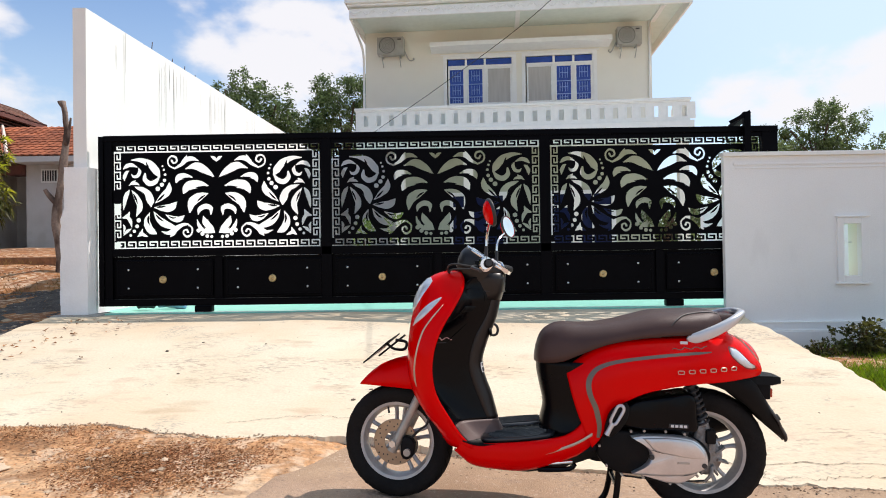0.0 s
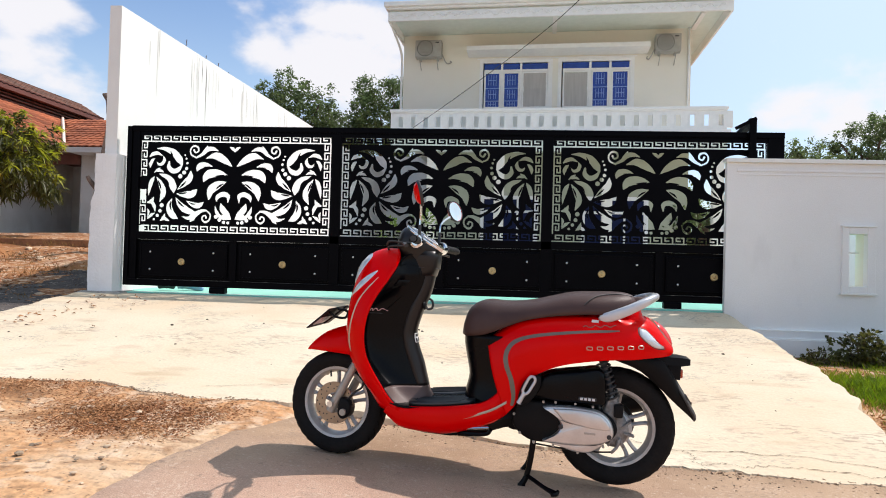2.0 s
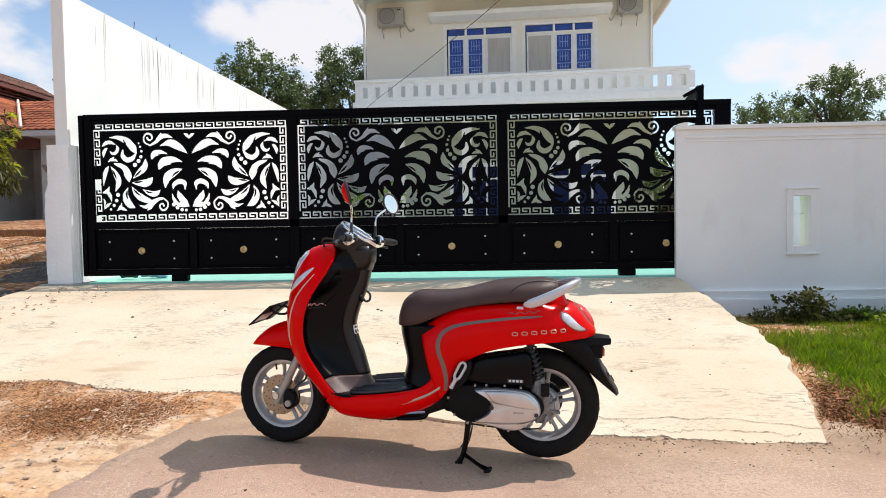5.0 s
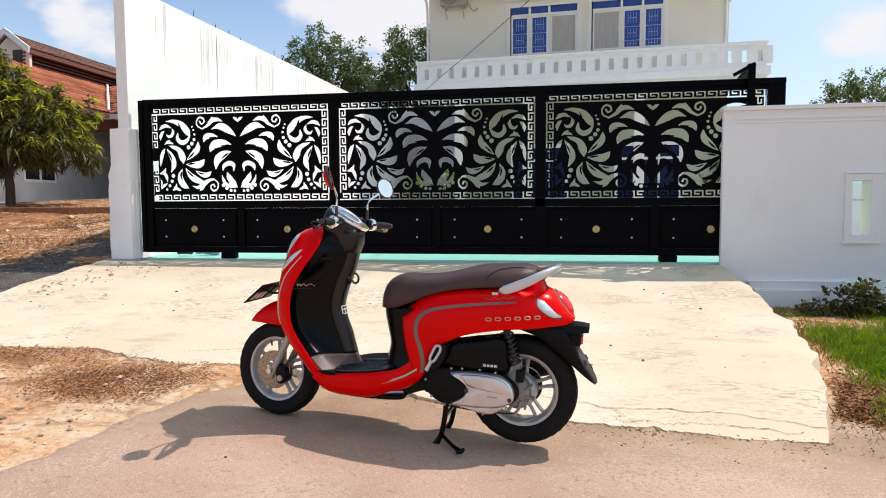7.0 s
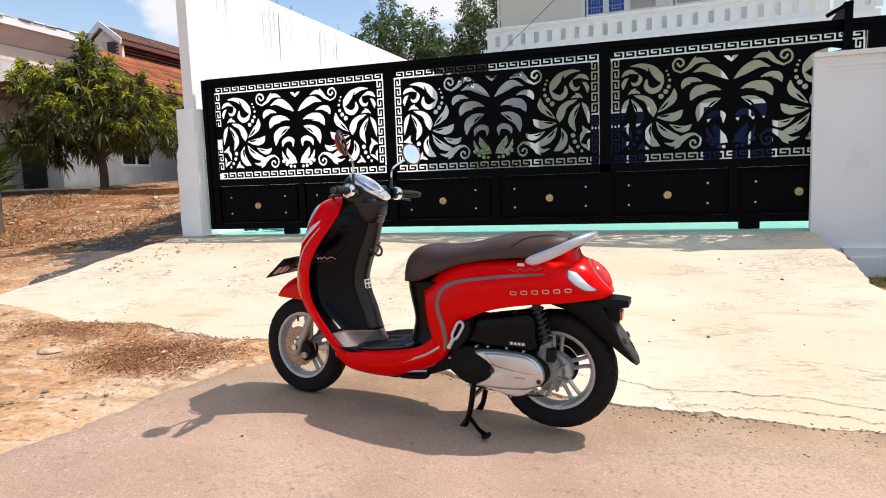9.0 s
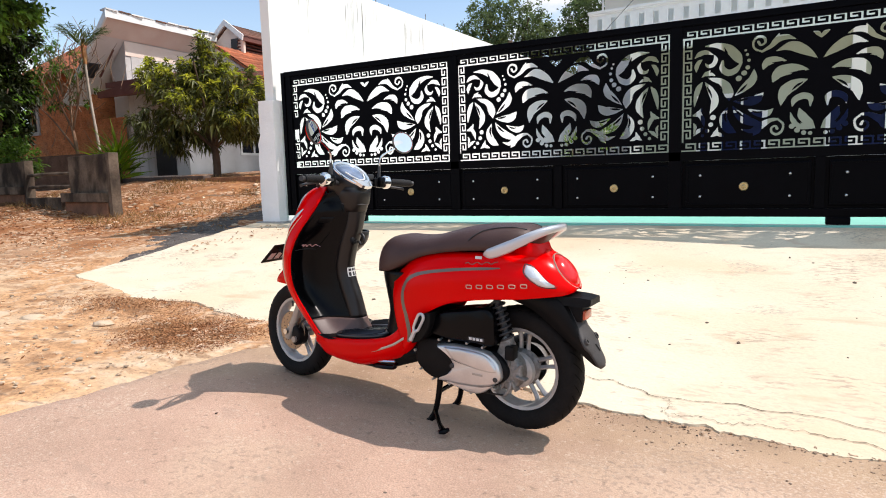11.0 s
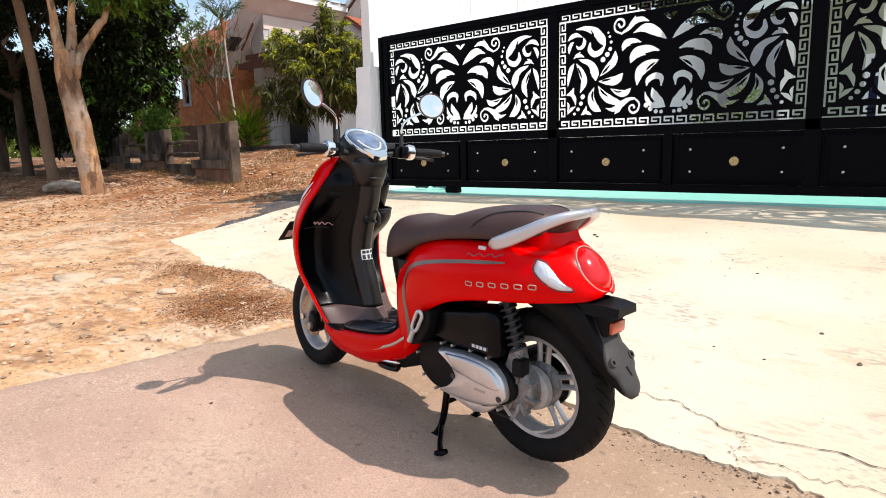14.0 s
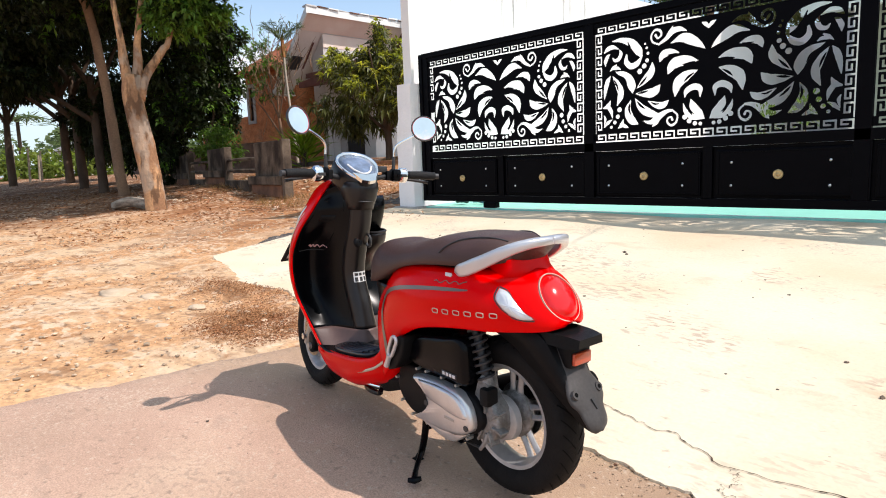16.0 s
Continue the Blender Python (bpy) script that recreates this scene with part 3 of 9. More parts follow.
for k in range(6):
    bx = -3.385 + GATE_PITCH * k
    x0, x1 = bx - 0.52, bx + 0.555
    gbar("post", x1 + 0.025, x1 + 0.107, 0.575, 1.045, GY - 0.016, GY + 0.012)
    pan = part("raised_panel", boxed(x0, x1, GY - 0.012, GY + 0.012, 0.60, 1.012, bevel=0.012), M_gate, gate)
    for q in [(x0 + 0.03, x1 - 0.03, 0.985, 0.997), (x0 + 0.03, x1 - 0.03, 0.615, 0.627), (x0 + 0.015, x0 + 0.03, 0.615, 0.997), (x1 - 0.03, x1 - 0.015, 0.615, 0.997)]:
        part("bead", boxed(q[0], q[1], GY - 0.017, GY - 0.0115, q[2], q[3], bevel=0.002), M_gate, pan)
    m = Matrix.Translation((bx, GY - 0.012, 0.789)) @ pose(0, 0, 0, 90)
    bm = lathe(bmesh.new(), [(0.0, 0.016), (0.012, 0.016), (0.016, 0.010), (0.024, 0.010), (0.030, 0.014), (0.037, 0.012), (0.042, 0.004), (0.043, 0.0)], 24, m)
    part("rosette", bm, M_brass, pan, "round cast brass rosette", smooth=True)
    for dx, dz in [(-0.385, 0.11), (0.385, 0.11), (-0.385, -0.095), (0.385, -0.095)]:
        bm = lathe(bmesh.new(), [(0.0, 0.008), (0.008, 0.006), (0.0125, 0.0)], 10, Matrix.Translation((bx + dx, GY - 0.012, 0.789 + dz)) @ pose(0, 0, 0, 90))
        part("rivet", bm, M_steel, pan, "bright domed rivet", smooth=True)
for x in (-2.93, 2.24):
    bm = boxed(x - 0.095, x + 0.095, GY - 0.05, GY + 0.04, 0.43, 0.501, bevel=0.012)
    roller = part("roller_housing", bm, M_gate, gate)
    part("roller_wheel", cyl(bmesh.new(), (x, GY - 0.02, 0.462), (x, GY + 0.02, 0.462), 0.035, n=20), M_dark, roller)
tagged(finish("gate_rail", boxed(-4.2, 10, GY - 0.012, GY + 0.012, 0.40, 0.4285), M_steel), "steel ground rail of the sliding gate", "rail", kind="structure")

# cut-out sheet: the field is positive where metal is cut away; contours become the edges
CELL = 0.0052
PW, PZ0, PZ1 = 2.302, 1.128, 2.286
PH = PZ1 - PZ0
gx, gz = np.arange(-0.01, PW + 0.012, CELL), np.arange(-0.005, PH + 0.008, CELL)
GX, GZ = np.meshgrid(gx, gz)
FIELD = np.full(GX.shape, -0.02)
SC = PW / 865.0          # drawing units to metres


def window_of(pts, pad):
    lo, hi = pts.min(0) - pad, pts.max(0) + pad
    i0, i1 = np.searchsorted(gx, [lo[0], hi[0]])
    j0, j1 = np.searchsorted(gz, [lo[1], hi[1]])
    return slice(j0, j1), slice(i0, i1)


def stroke(pts, widths, cut=True):
    """Adds (or fills back) a brush stroke along a smooth path."""
    path = np.array([p[:2] for p in spline([(x, y, 0) for x, y in pts], 26)])
    w = np.interp(np.linspace(0, 1, 26), np.linspace(0, 1, len(widths)), widths)
    s = window_of(path, w.max() + 0.02)
    sub_x, sub_z = GX[s], GZ[s]
    f = np.full(sub_x.shape, -9.0)
    for (px, pz), r in zip(path, w):
        f = np.maximum(f, r - np.hypot(sub_x - px, sub_z - pz))
    FIELD[s] = np.maximum(FIELD[s], f) if cut else np.minimum(FIELD[s], -f)


def both(pts, widths, cut=True):
    """A stroke and its mirror image; points in the drawing's units, from the middle of the panel, y down from the top."""
    for sgn in (1, -1):
        stroke([((432.5 + sgn * x) * SC, PH - y * SC) for x, y in pts], [w * SC for w in widths], cut)


def dot(x, y, r):
    both([(x, y), (x + 0.3, y), (x + 0.6, y)], [r, r])


# middle palmette: four pairs of leaves, each with a vein
both([(10, 138), (48, 109), (88, 91), (135, 104)], [1.6, 9.6, 15.1, 17.5, 15.1, 7.2, 0.8])
both([(22, 137), (48, 129), (71, 117)], [2.4, 4, 4, 0.8], False)
both([(101, 138), (131, 132), (159, 138), (171, 162)], [1.6, 8, 12, 13.5, 9.6, 0.8])
both([(109, 139), (130, 142), (144, 141)], [1.2, 3.2, 0.8], False)
both([(34, 174), (76, 167), (120, 175), (141, 208)], [1.6, 11.2, 17.5, 19.1, 13.5, 0.8])
both([(45, 176), (69, 180), (88, 181)], [1.6, 4, 3.2, 0.8], False)
both([(36, 206), (72, 219), (104, 243), (114, 290)], [1.6, 11.2, 18.3, 19.1, 12.7, 0.8])
both([(49, 214), (68, 226), (81, 239)], [1.6, 4, 3.2, 0.8], False)
# bud, heart and beads
both([(79, 296), (72, 272), (48, 260), (26, 268), (25, 295)], [0.8, 9.6, 11.2, 9.6, 2.4])
both([(83, 314), (74, 341), (48, 362), (10, 370)], [1.6, 8, 10.4, 1.6])
both([(57, 301), (48, 326), (28, 350), (9, 370)], [1.6, 13.5, 13.5, 1.6])
both([(70, 318), (61, 341), (51, 355)], [2.4, 3.6, 0.8], False)
both([(0, 71), (10, 59), (23, 52)], [3.2, 7.2, 1.6])
for d in [(77, 360, 8.8), (61, 374, 8.4), (41, 384, 7.6), (22, 386, 6.4)]:
    dot(*d)
# upper and lower scrolls
both([(71, 71), (100, 60), (127, 64), (147, 84), (175, 100)], [0.8, 8.8, 11.2, 7.2, 4])
both([(124, 45), (130, 59), (141, 73)], [0.8, 6.4, 6.4])
both([(175, 100), (198, 88), (203, 66), (189, 49), (170, 54), (166, 70), (179, 78), (187, 67)], [4, 4, 4, 4.4, 4.8, 4, 3.6, 4.8])
both([(233, 362), (203, 369), (175, 353), (145, 336), (122, 333)], [1.6, 8, 12.7, 7.2, 4])
both([(197, 386), (184, 371), (171, 355)], [0.8, 9.6, 7.2])
both([(122, 333), (104, 351), (108, 375), (125, 385), (139, 375), (139, 361), (127, 356), (122, 365)], [4, 4, 4.4, 4.8, 4, 3.6, 3.2, 4.8])
# side flower, upper fan
both([(356, 62), (319, 63), (279, 80), (253, 109), (241, 131)], [2.4, 8.8, 15.1, 15.9, 4.8])
both([(295, 71), (288, 90), (280, 109)], [0.8, 4, 1.2], False)
both([(299, 120), (300, 144), (281, 161), (257, 155), (237, 130)], [4, 9.6, 11.2, 10.4, 2.4])
both([(390, 99), (375, 87), (355, 83), (331, 93)], [2.4, 8.8, 8, 1.6])
both([(386, 150), (385, 131), (377, 115), (366, 107)], [0.8, 8, 7.2, 0.8])
both([(356, 122), (347, 132), (331, 129), (322, 112), (327, 96)], [1.6, 5.6, 7.6, 7.6, 1.6])
both([(368, 170), (353, 158), (340, 149)], [0.8, 6.4, 2.4])
both([(351, 161), (335, 161), (322, 168)], [5.6, 5.6, 0.8])
both([(344, 174), (305, 192), (280, 224), (274, 260)], [1.6, 11.2, 17.5, 15.9, 0.8])
both([(331, 188), (308, 205), (297, 224)], [1.6, 4, 3.2, 0.8], False)
both([(355, 189), (335, 220), (322, 258), (339, 302)], [1.6, 9.6, 13.5, 12, 0.8])
both([(348, 205), (338, 226), (332, 245)], [1.6, 3.6, 2.8, 0.8], False)
both([(365, 187), (378, 209), (386, 239), (391, 275)], [1.6, 8.8, 9.6, 6.4, 0.8])
for d in [(226, 90, 4), (220, 105, 4.8), (215, 125, 5.6), (218, 149, 7.2), (229, 167, 8.8), (246, 184, 9.6)]:
    dot(*d)
# side flower, lower fan
both([(257, 243), (225, 215), (202, 191), (198, 156)], [1.6, 11.2, 15.1, 12, 0.8])
both([(248, 235), (231, 219), (218, 205)], [1.6, 4, 3.2, 0.8], False)
both([(261, 262), (223, 265), (191, 262), (167, 239)], [1.6, 11.2, 16.7, 14.3, 0.8])
both([(251, 262), (230, 259), (213, 256)], [1.6, 4, 3.2, 0.8], False)
both([(214, 293), (183, 309), (157, 312), (135, 296)], [1.6, 9.6, 12.7, 10.4, 0.8])
both([(202, 299), (185, 306), (170, 305)], [1.2, 3.2, 2.4, 0.8], False)
both([(264, 279), (241, 313), (207, 336), (167, 345)], [1.6, 11.2, 15.9, 12.7, 0.8])
both([(255, 292), (240, 308), (224, 320)], [1.6, 4, 3.2, 0.8], False)
both([(281, 283), (293, 317), (280, 353), (250, 373)], [1.6, 10.4, 15.9, 14.3, 0.8])
both([(285, 296), (288, 315), (282, 336)], [1.6, 4, 3.2, 0.8], False)
# corner spray
both([(393, 303), (375, 297), (365, 278)], [3.2, 9.6, 1.6])
both([(375, 298), (362, 318), (356, 346)], [8, 8, 0.8])
both([(392, 331), (387, 345), (391, 369)], [1.6, 5.6, 1.6])
both([(391, 376), (375, 359), (356, 348)], [1.6, 7.2, 0.8])
for d in [(327, 314, 9.2), (334, 339, 8), (346, 360, 7.2), (361, 377, 5.6)]:
    dot(*d)
both([(334, 383), (318, 371), (311, 349)], [0.8, 8.8, 0.8])
both([(315, 371), (303, 377), (289, 383)], [7.2, 6.4, 0.8])


def key_line(a, b, half=0.0080):
    p = np.array([a, b])
    s = window_of(p, half + 0.015)
    lo, hi = p.min(0), p.max(0)
    cx, cz = (lo + hi) / 2
    hx, hz = (hi - lo) / 2 + half
    f = np.minimum(hx - np.abs(GX[s] - cx), hz - np.abs(GZ[s] - cz))
    FIELD[s] = np.maximum(FIELD[s], f)


KEY = [((1.0, 0.0), (1.0, 1.0)), ((1.0, 1.0), (0.32, 1.0)), ((0.32, 1.0), (0.32, 0.5)), ((0.32, 0.5), (0.68, 0.5)), ((0.0, 0.0), (1.0, 0.0))]
BAND, EDGE = 0.068, 0.010
nk, nkv = 19, 9
pw, pz = (PW - 2 * EDGE) / nk, (PH - 0.02 - 2 * BAND - 0.03) / nkv
for k in range(nk):
    for (a, b), (c, d) in KEY:
        x = EDGE - 0.004 + k * pw
        key_line((x + a * pw, 0.012 + b * BAND), (x + c * pw, 0.012 + d * BAND))
        key_line((x + a * pw, PH - 0.012 - (1 - b) * BAND), (x + c * pw, PH - 0.012 - (1 - d) * BAND))
for k in range(nkv):
    for (a, b), (c, d) in KEY:
        z = 0.012 + BAND + 0.022 + k * pz
        key_line((EDGE + b * BAND, z + a * pz), (EDGE + d * BAND, z + c * pz))
        key_line((PW - EDGE - b * BAND, z + a * pz), (PW - EDGE - d * BAND, z + c * pz))


def contour_sheet(field):
    """Marching squares: the sheet where the field is below zero, with a back and cut edges."""
    ny, nx = field.shape
    verts, ids, faces, rim = [], {}, [], []

    def at(key, x, z):
        if key not in ids:
            ids[key] = len(verts)
            verts.append((x, 0.0, z))
        return ids[key]

    def corner(i, j):
        return at((i, j), gx[i], gz[j])

    def cross(i0, j0, i1, j1):
        a, b = field[j0, i0], field[j1, i1]
        t = a / (a - b)
        return at((i0, j0, i1, j1), gx[i0] + t * (gx[i1] - gx[i0]), gz[j0] + t * (gz[j1] - gz[j0]))

    solid = field < 0
    for j in range(ny - 1):
        run = None
        for i in range(nx - 1):
            cs = [(i, j), (i + 1, j), (i + 1, j + 1), (i, j + 1)]
            inside = [solid[c[1], c[0]] for c in cs]
            full = all(inside)
            if full and run is None:
                run = i
            if run is not None and (not full or i == nx - 2):
                e = i + 1 if full else i
                faces.append((corner(run, j), corner(e, j), corner(e, j + 1), corner(run, j + 1)))
                run = None
            if full or not any(inside):
                continue
            poly, marks = [], []
            for k in range(4):
                c, d = cs[k], cs[(k + 1) % 4]
                if inside[k]:
                    poly.append(corner(*c))
                if inside[k] != inside[(k + 1) % 4]:
                    lo, hi = sorted((c, d))
                    v = cross(*lo, *hi)
                    poly.append(v)
                    marks.append(v)
            if len(set(poly)) >= 3:
                faces.append(tuple(dict.fromkeys(poly)))
            if len(marks) == 2 and marks[0] != marks[1]:
                rim.append((marks[0], marks[1]))
    n = len(verts)
    back = [(x, 0.004, z) for x, _, z in verts]
    allf = [f[::-1] for f in faces] + [tuple(v + n for v in f) for f in faces] + [(a, b, b + n, a + n) for a, b in rim]
    me = bpy.data.meshes.new("cut_sheet")
    me.from_pydata(verts + back, [], allf)
    me.materials.append(M_gate)
    return me


FIELD[0, :] = FIELD[-1, :] = FIELD[:, 0] = FIELD[:, -1] = -0.02
sheet = contour_sheet(np.where(np.abs(FIELD) < 1e-5, -1e-5, FIELD))
# the first panel carries the latch: its border is plain there, with two square openings
key_line((0.038, 0.045), (0.042, 0.046), 0.034)
key_line((0.045, 0.42), (0.045, 0.47), 0.037)
latch = (np.abs(GX - 0.045) < 0.050) & (np.abs(GZ - 0.585) < 0.075)
FIELD[latch] = -0.02
latch_sheet = contour_sheet(np.where(np.abs(FIELD) < 1e-5, -1e-5, FIELD))
for x, me in ((-3.935, latch_sheet), (-1.508, sheet), (0.908, sheet)):
    s = new("scrollwork_panel", me)
    s.parent = gate
    s.location = (x, GY - 0.002, PZ0)
    tagged(s, "laser-cut scrollwork sheet with a meander border")

# guide bracket on the wall that holds the gate upright
guide = thing("gate_guide", "black steel guide bracket on top of the wall", "bracket")
part("post", boxed(3.005, 3.075, 6.955, 7.01, 2.087, 2.53, bevel=0.004), M_gate, guide)
bm = bmesh.new()
rings(bm, [[(x, 6.98, 2.53), (x, 6.98, 2.47), (x, 7.35, 2.40), (x, 7.35, 2.46)] for x in (3.005, 3.075)])
part("arm", bm, M_gate, guide)
part("cap", boxed(2.84, 3.08, 6.96, 7.0, 2.495, 2.531, bevel=0.003, m=Matrix.Translation((3.04, 6.98, 2.51)) @ pose(0, 0, 0, 0, -28, 0) @ Matrix.Translation((-3.04, -6.98, -2.51))), M_gate, guide)


# ---- two-storey house behind the gate ----
HM = pose(2.0, 19.3, 0.0, 0, 0, -4.5)
house = thing("house", "cream two-storey house with a white balcony and blue windows", "house", m=HM)
U0, U1 = -5.12, 4.38
WIN_UP = [(-2.40, -0.08, 6.0, 7.66), (0.22, 2.56, 6.0, 7.66)]
WIN_DOWN = [(-2.25, -0.45, 1.3, 3.05), (1.1, 3.1, 1.2, 3.05)]
bm = panel_wall(bmesh.new(), U0, U1, 4.98, 8.62, WIN_UP, 1.6, 1.8)
part("upper_front_wall", bm, M_cream, house)
part("back_wall", boxed(U0 + 0.2, U1 - 0.2, 8.8, 9.0, 4.98, 8.62), M_cream, house)
part("floor_slab", boxed(U0 + 0.2, U1 - 0.2, 1.8, 8.8, 4.8, 4.97), M_cream, house)
for u in (U0, U1 - 0.2):
    part("upper_side_wall", boxed(u, u + 0.2, 1.801, 9.0, 4.98, 8.62), M_cream, house)
for u in (-4.1, U1 - 0.2):
    part("lower_side_wall", boxed(u, u + 0.2, 1.801, 9.0, 0.42, 4.75), M_cream, house)
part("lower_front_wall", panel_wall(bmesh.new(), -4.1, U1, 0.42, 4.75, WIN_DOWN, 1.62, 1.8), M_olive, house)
part("balcony_slab", boxed(-5.2, 5.2, -0.06, 1.62, 4.751, 4.979, bevel=0.02), M_trim, house)
part("balcony_soffit_beam", boxed(-5.1, 5.1, 0.0, 0.3, 4.35, 4.75), M_soffit, house)
for u in (-3.75, -1.6, 1.7, 4.9):
    part("column", boxed(u - 0.15, u + 0.15, 0.02, 0.32, 0.42, 4.349, bevel=0.02), M_cream, house)
# balustrade
part("handrail", boxed(-5.15, 5.12, -0.05, 0.15, 5.585, 5.675, bevel=0.02), M_trim, house)
part("rail_moulding", boxed(-5.12, 5.09, -0.02, 0.12, 5.545, 5.586, bevel=0.01), M_trim, house)
part("bottom_rail", boxed(-5.12, 5.08, -0.02, 0.12, 4.98, 5.05), M_trim, house)
pier_me = None
PITCH_B = 0.4045
for k in range(26):
    u = -5.12 + k * PITCH_B
    if pier_me is None:
        ob = part("baluster", boxed(0.0, PITCH_B - 0.145, 0.005, 0.095, 5.051, 5.544, bevel=0.006), M_trim, house)
        pier_me = ob.data
    else:
        ob = new("baluster", pier_me)
        ob.parent = house
    ob.location = (u, 0, 0)
    if k < 25:
        part("slot_frame", panel_wall(bmesh.new(), u + PITCH_B - 0.175, u + PITCH_B + 0.03, 5.051, 5.46, [(u + PITCH_B - 0.145, u + PITCH_B, 5.10, 5.43)], -0.012, 0.004), M_trim, house)
part("slot_header", boxed(-5.1, 5.07, 0.012, 0.088, 5.45, 5.5455), M_trim, house)
for v0, v1, u in ((0.12, 1.6, -5.11), (0.12, 1.6, 4.97)):
    part("side_balustrade", boxed(u, u + 0.1, v0, v1, 4.98, 5.66), M_trim, house)
# windows
for gi, (a, b, c, d) in enumerate(WIN_UP):
    win = part("window", panel_wall(bmesh.new(), a - 0.06, b + 0.06, c, d + 0.07, [(a + 0.06, b - 0.06, c + 0.06, d - 0.05)], 1.565, 1.62), M_trim, house, "white framed window with blue glazed casements")
    n = [0.0, 0.29, 0.58, 1.0] if gi == 0 else [0.0, 0.42, 0.71, 1.0]
    for k in range(3):
        w0, w1 = a + 0.06 + n[k] * (b - a - 0.12), a + 0.06 + n[k + 1] * (b - a - 0.12)
        wide = (k == 2) if gi == 0 else (k == 0)
        part("fanlight", boxed(w0 + 0.035, w1 - 0.035, 1.64, 1.65, 7.39, 7.60), M_blue, win, "dark blue fanlight pane")
        part("mullion", boxed(w1 - 0.035, w1 + 0.035, 1.58, 1.66, c + 0.06, d - 0.05), M_trim, win)
        part("transom", boxed(w0 + 0.035, w1 - 0.035, 1.585, 1.66, 7.31, 7.385), M_trim, win)
        cas = part("casement", panel_wall(bmesh.new(), w0 + 0.04, w1 - 0.04, c + 0.07, 7.30, [(w0 + 0.09, w1 - 0.09, c + 0.12, 7.25)], 1.575, 1.62), M_trim, win)
        part("pane", boxed(w0 + 0.08, w1 - 0.08, 1.60, 1.61, c + 0.11, 7.26), M_curtain if wide else M_blue, cas, "curtained pane" if wide else "blue glass pane")
        if wide:
            part("latch", boxed(w0 + 0.05 if gi == 0 else w1 - 0.10, w0 + 0.10 if gi == 0 else w1 - 0.05, 1.55, 1.58, 6.62, 6.76), M_trim, cas)
        else:
            bm = bmesh.new()
            m0, wd = (w0 + w1) / 2, (w1 - w0) / 2 - 0.09
            for zz in (6.32, 6.75):
                box(bm, m0 - wd, m0 + wd, 1.585, 1.6, zz - 0.012, zz + 0.012)
            for z0, z1 in ((6.13, 6.3), (6.4, 6.7), (6.85, 7.2)):
                for s in (-0.55, -0.2, 0.2, 0.55):
                    box(bm, m0 + s * wd - 0.008, m0 + s * wd + 0.008, 1.588, 1.6, z0, z1)
                box(bm, m0 - 0.55 * wd, m0 + 0.55 * wd, 1.588, 1.6, (z0 + z1) / 2 - 0.008, (z0 + z1) / 2 + 0.008)
            part("grille", bm, M_bluegrille, cas)
for a, b, c, d in WIN_DOWN:
    win = part("window", panel_wall(bmesh.new(), a - 0.06, b + 0.06, c - 0.06, d + 0.07, [(a + 0.05, b - 0.05, c + 0.05, d - 0.05)], 1.58, 1.64), M_trim, house, "white framed ground floor window with blue glass")
    for k in range(3):
        w0, w1 = a + 0.05 + k * (b - a - 0.1) / 3, a + 0.05 + (k + 1) * (b - a - 0.1) / 3
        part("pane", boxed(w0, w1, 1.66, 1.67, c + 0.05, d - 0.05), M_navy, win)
        part("mullion", boxed(w1 - 0.03, w1 + 0.03, 1.59, 1.659, c + 0.05, d - 0.05), M_trim, win)
    part("transom", boxed(a + 0.05, b - 0.05, 1.6, 1.655, d - 0.5, d - 0.42), M_trim, win)
# canopy over the windows
bm = bmesh.new()
rings(bm, [[(u, 1.6, 7.82), (u, 0.95, 7.86), (u, 0.95, 8.0), (u, 1.6, 8.12)] for u in (-2.85, 3.02)])
part("window_canopy", bm, M_trim, house)
part("lintel_line", boxed(-2.55, 2.7, 1.57, 1.601, 7.735, 7.77), M_trim, house)
# roof with a deep soffit and a moulded fascia
part("soffit", boxed(-5.12, 5.02, -0.45, 9.6, 8.62, 8.68), M_soffit, house)
for u in (-0.06, 4.36):
    part("soffit_rib", boxed(u, u + 0.14, -0.42, 1.6, 8.56, 8.619), M_trim, house)
for u in (-1.4, 0.4, 2.1):
    part("soffit_panel", boxed(u, u + 0.75, 0.2, 1.45, 8.612, 8.621), M_soffit, house)
part("fascia", boxed(-5.17, 5.07, -0.52, -0.45, 8.335, 8.62, bevel=0.01), M_trim, house)
part("fascia_side", boxed(5.02, 5.08, -0.449, 9.6, 8.335, 8.62), M_trim, house)
part("fascia_side", boxed(-5.18, -5.121, -0.449, 9.6, 8.335, 8.62), M_trim, house)
part("fascia_moulding", boxed(-5.22, 5.12, -0.60, 9.6, 8.683, 8.75, bevel=0.02), M_trim, house)
part("fascia_moulding", boxed(-5.28, 5.18, -0.68, 9.65, 8.751, 8.90, bevel=0.03), M_trim, house)
scrolls = []
for up in (-1, 1):
    ob = part("fascia_scroll", tube(bmesh.new(), [(-0.1, -0.525, 8.49 - 0.04 * up), (-0.03, -0.527, 8.49 + 0.045 * up), (0.05, -0.527, 8.49 + 0.05 * up), (0.06, -0.525, 8.49 - 0.005), (0.01, -0.523, 8.49)], [0.012, 0.02, 0.018, 0.012, 0.008], n=5, steps=9), M_trim, house, smooth=True)
    scrolls.append(ob.data)
    ob.location = (-5.02 + 0.1 * (up + 1), 0, 0)
for k in range(48):
    ob = new("fascia_scroll", scrolls[k % 2])
    ob.parent = house
    ob.location = (-4.62 + k * 0.2, 0, 0)
M_roof = mat("brown_roof_tile", (0.26, 0.12, 0.08), (0.2, 0.09, 0.06), rough=0.8, scale=3)
bm = bmesh.new()
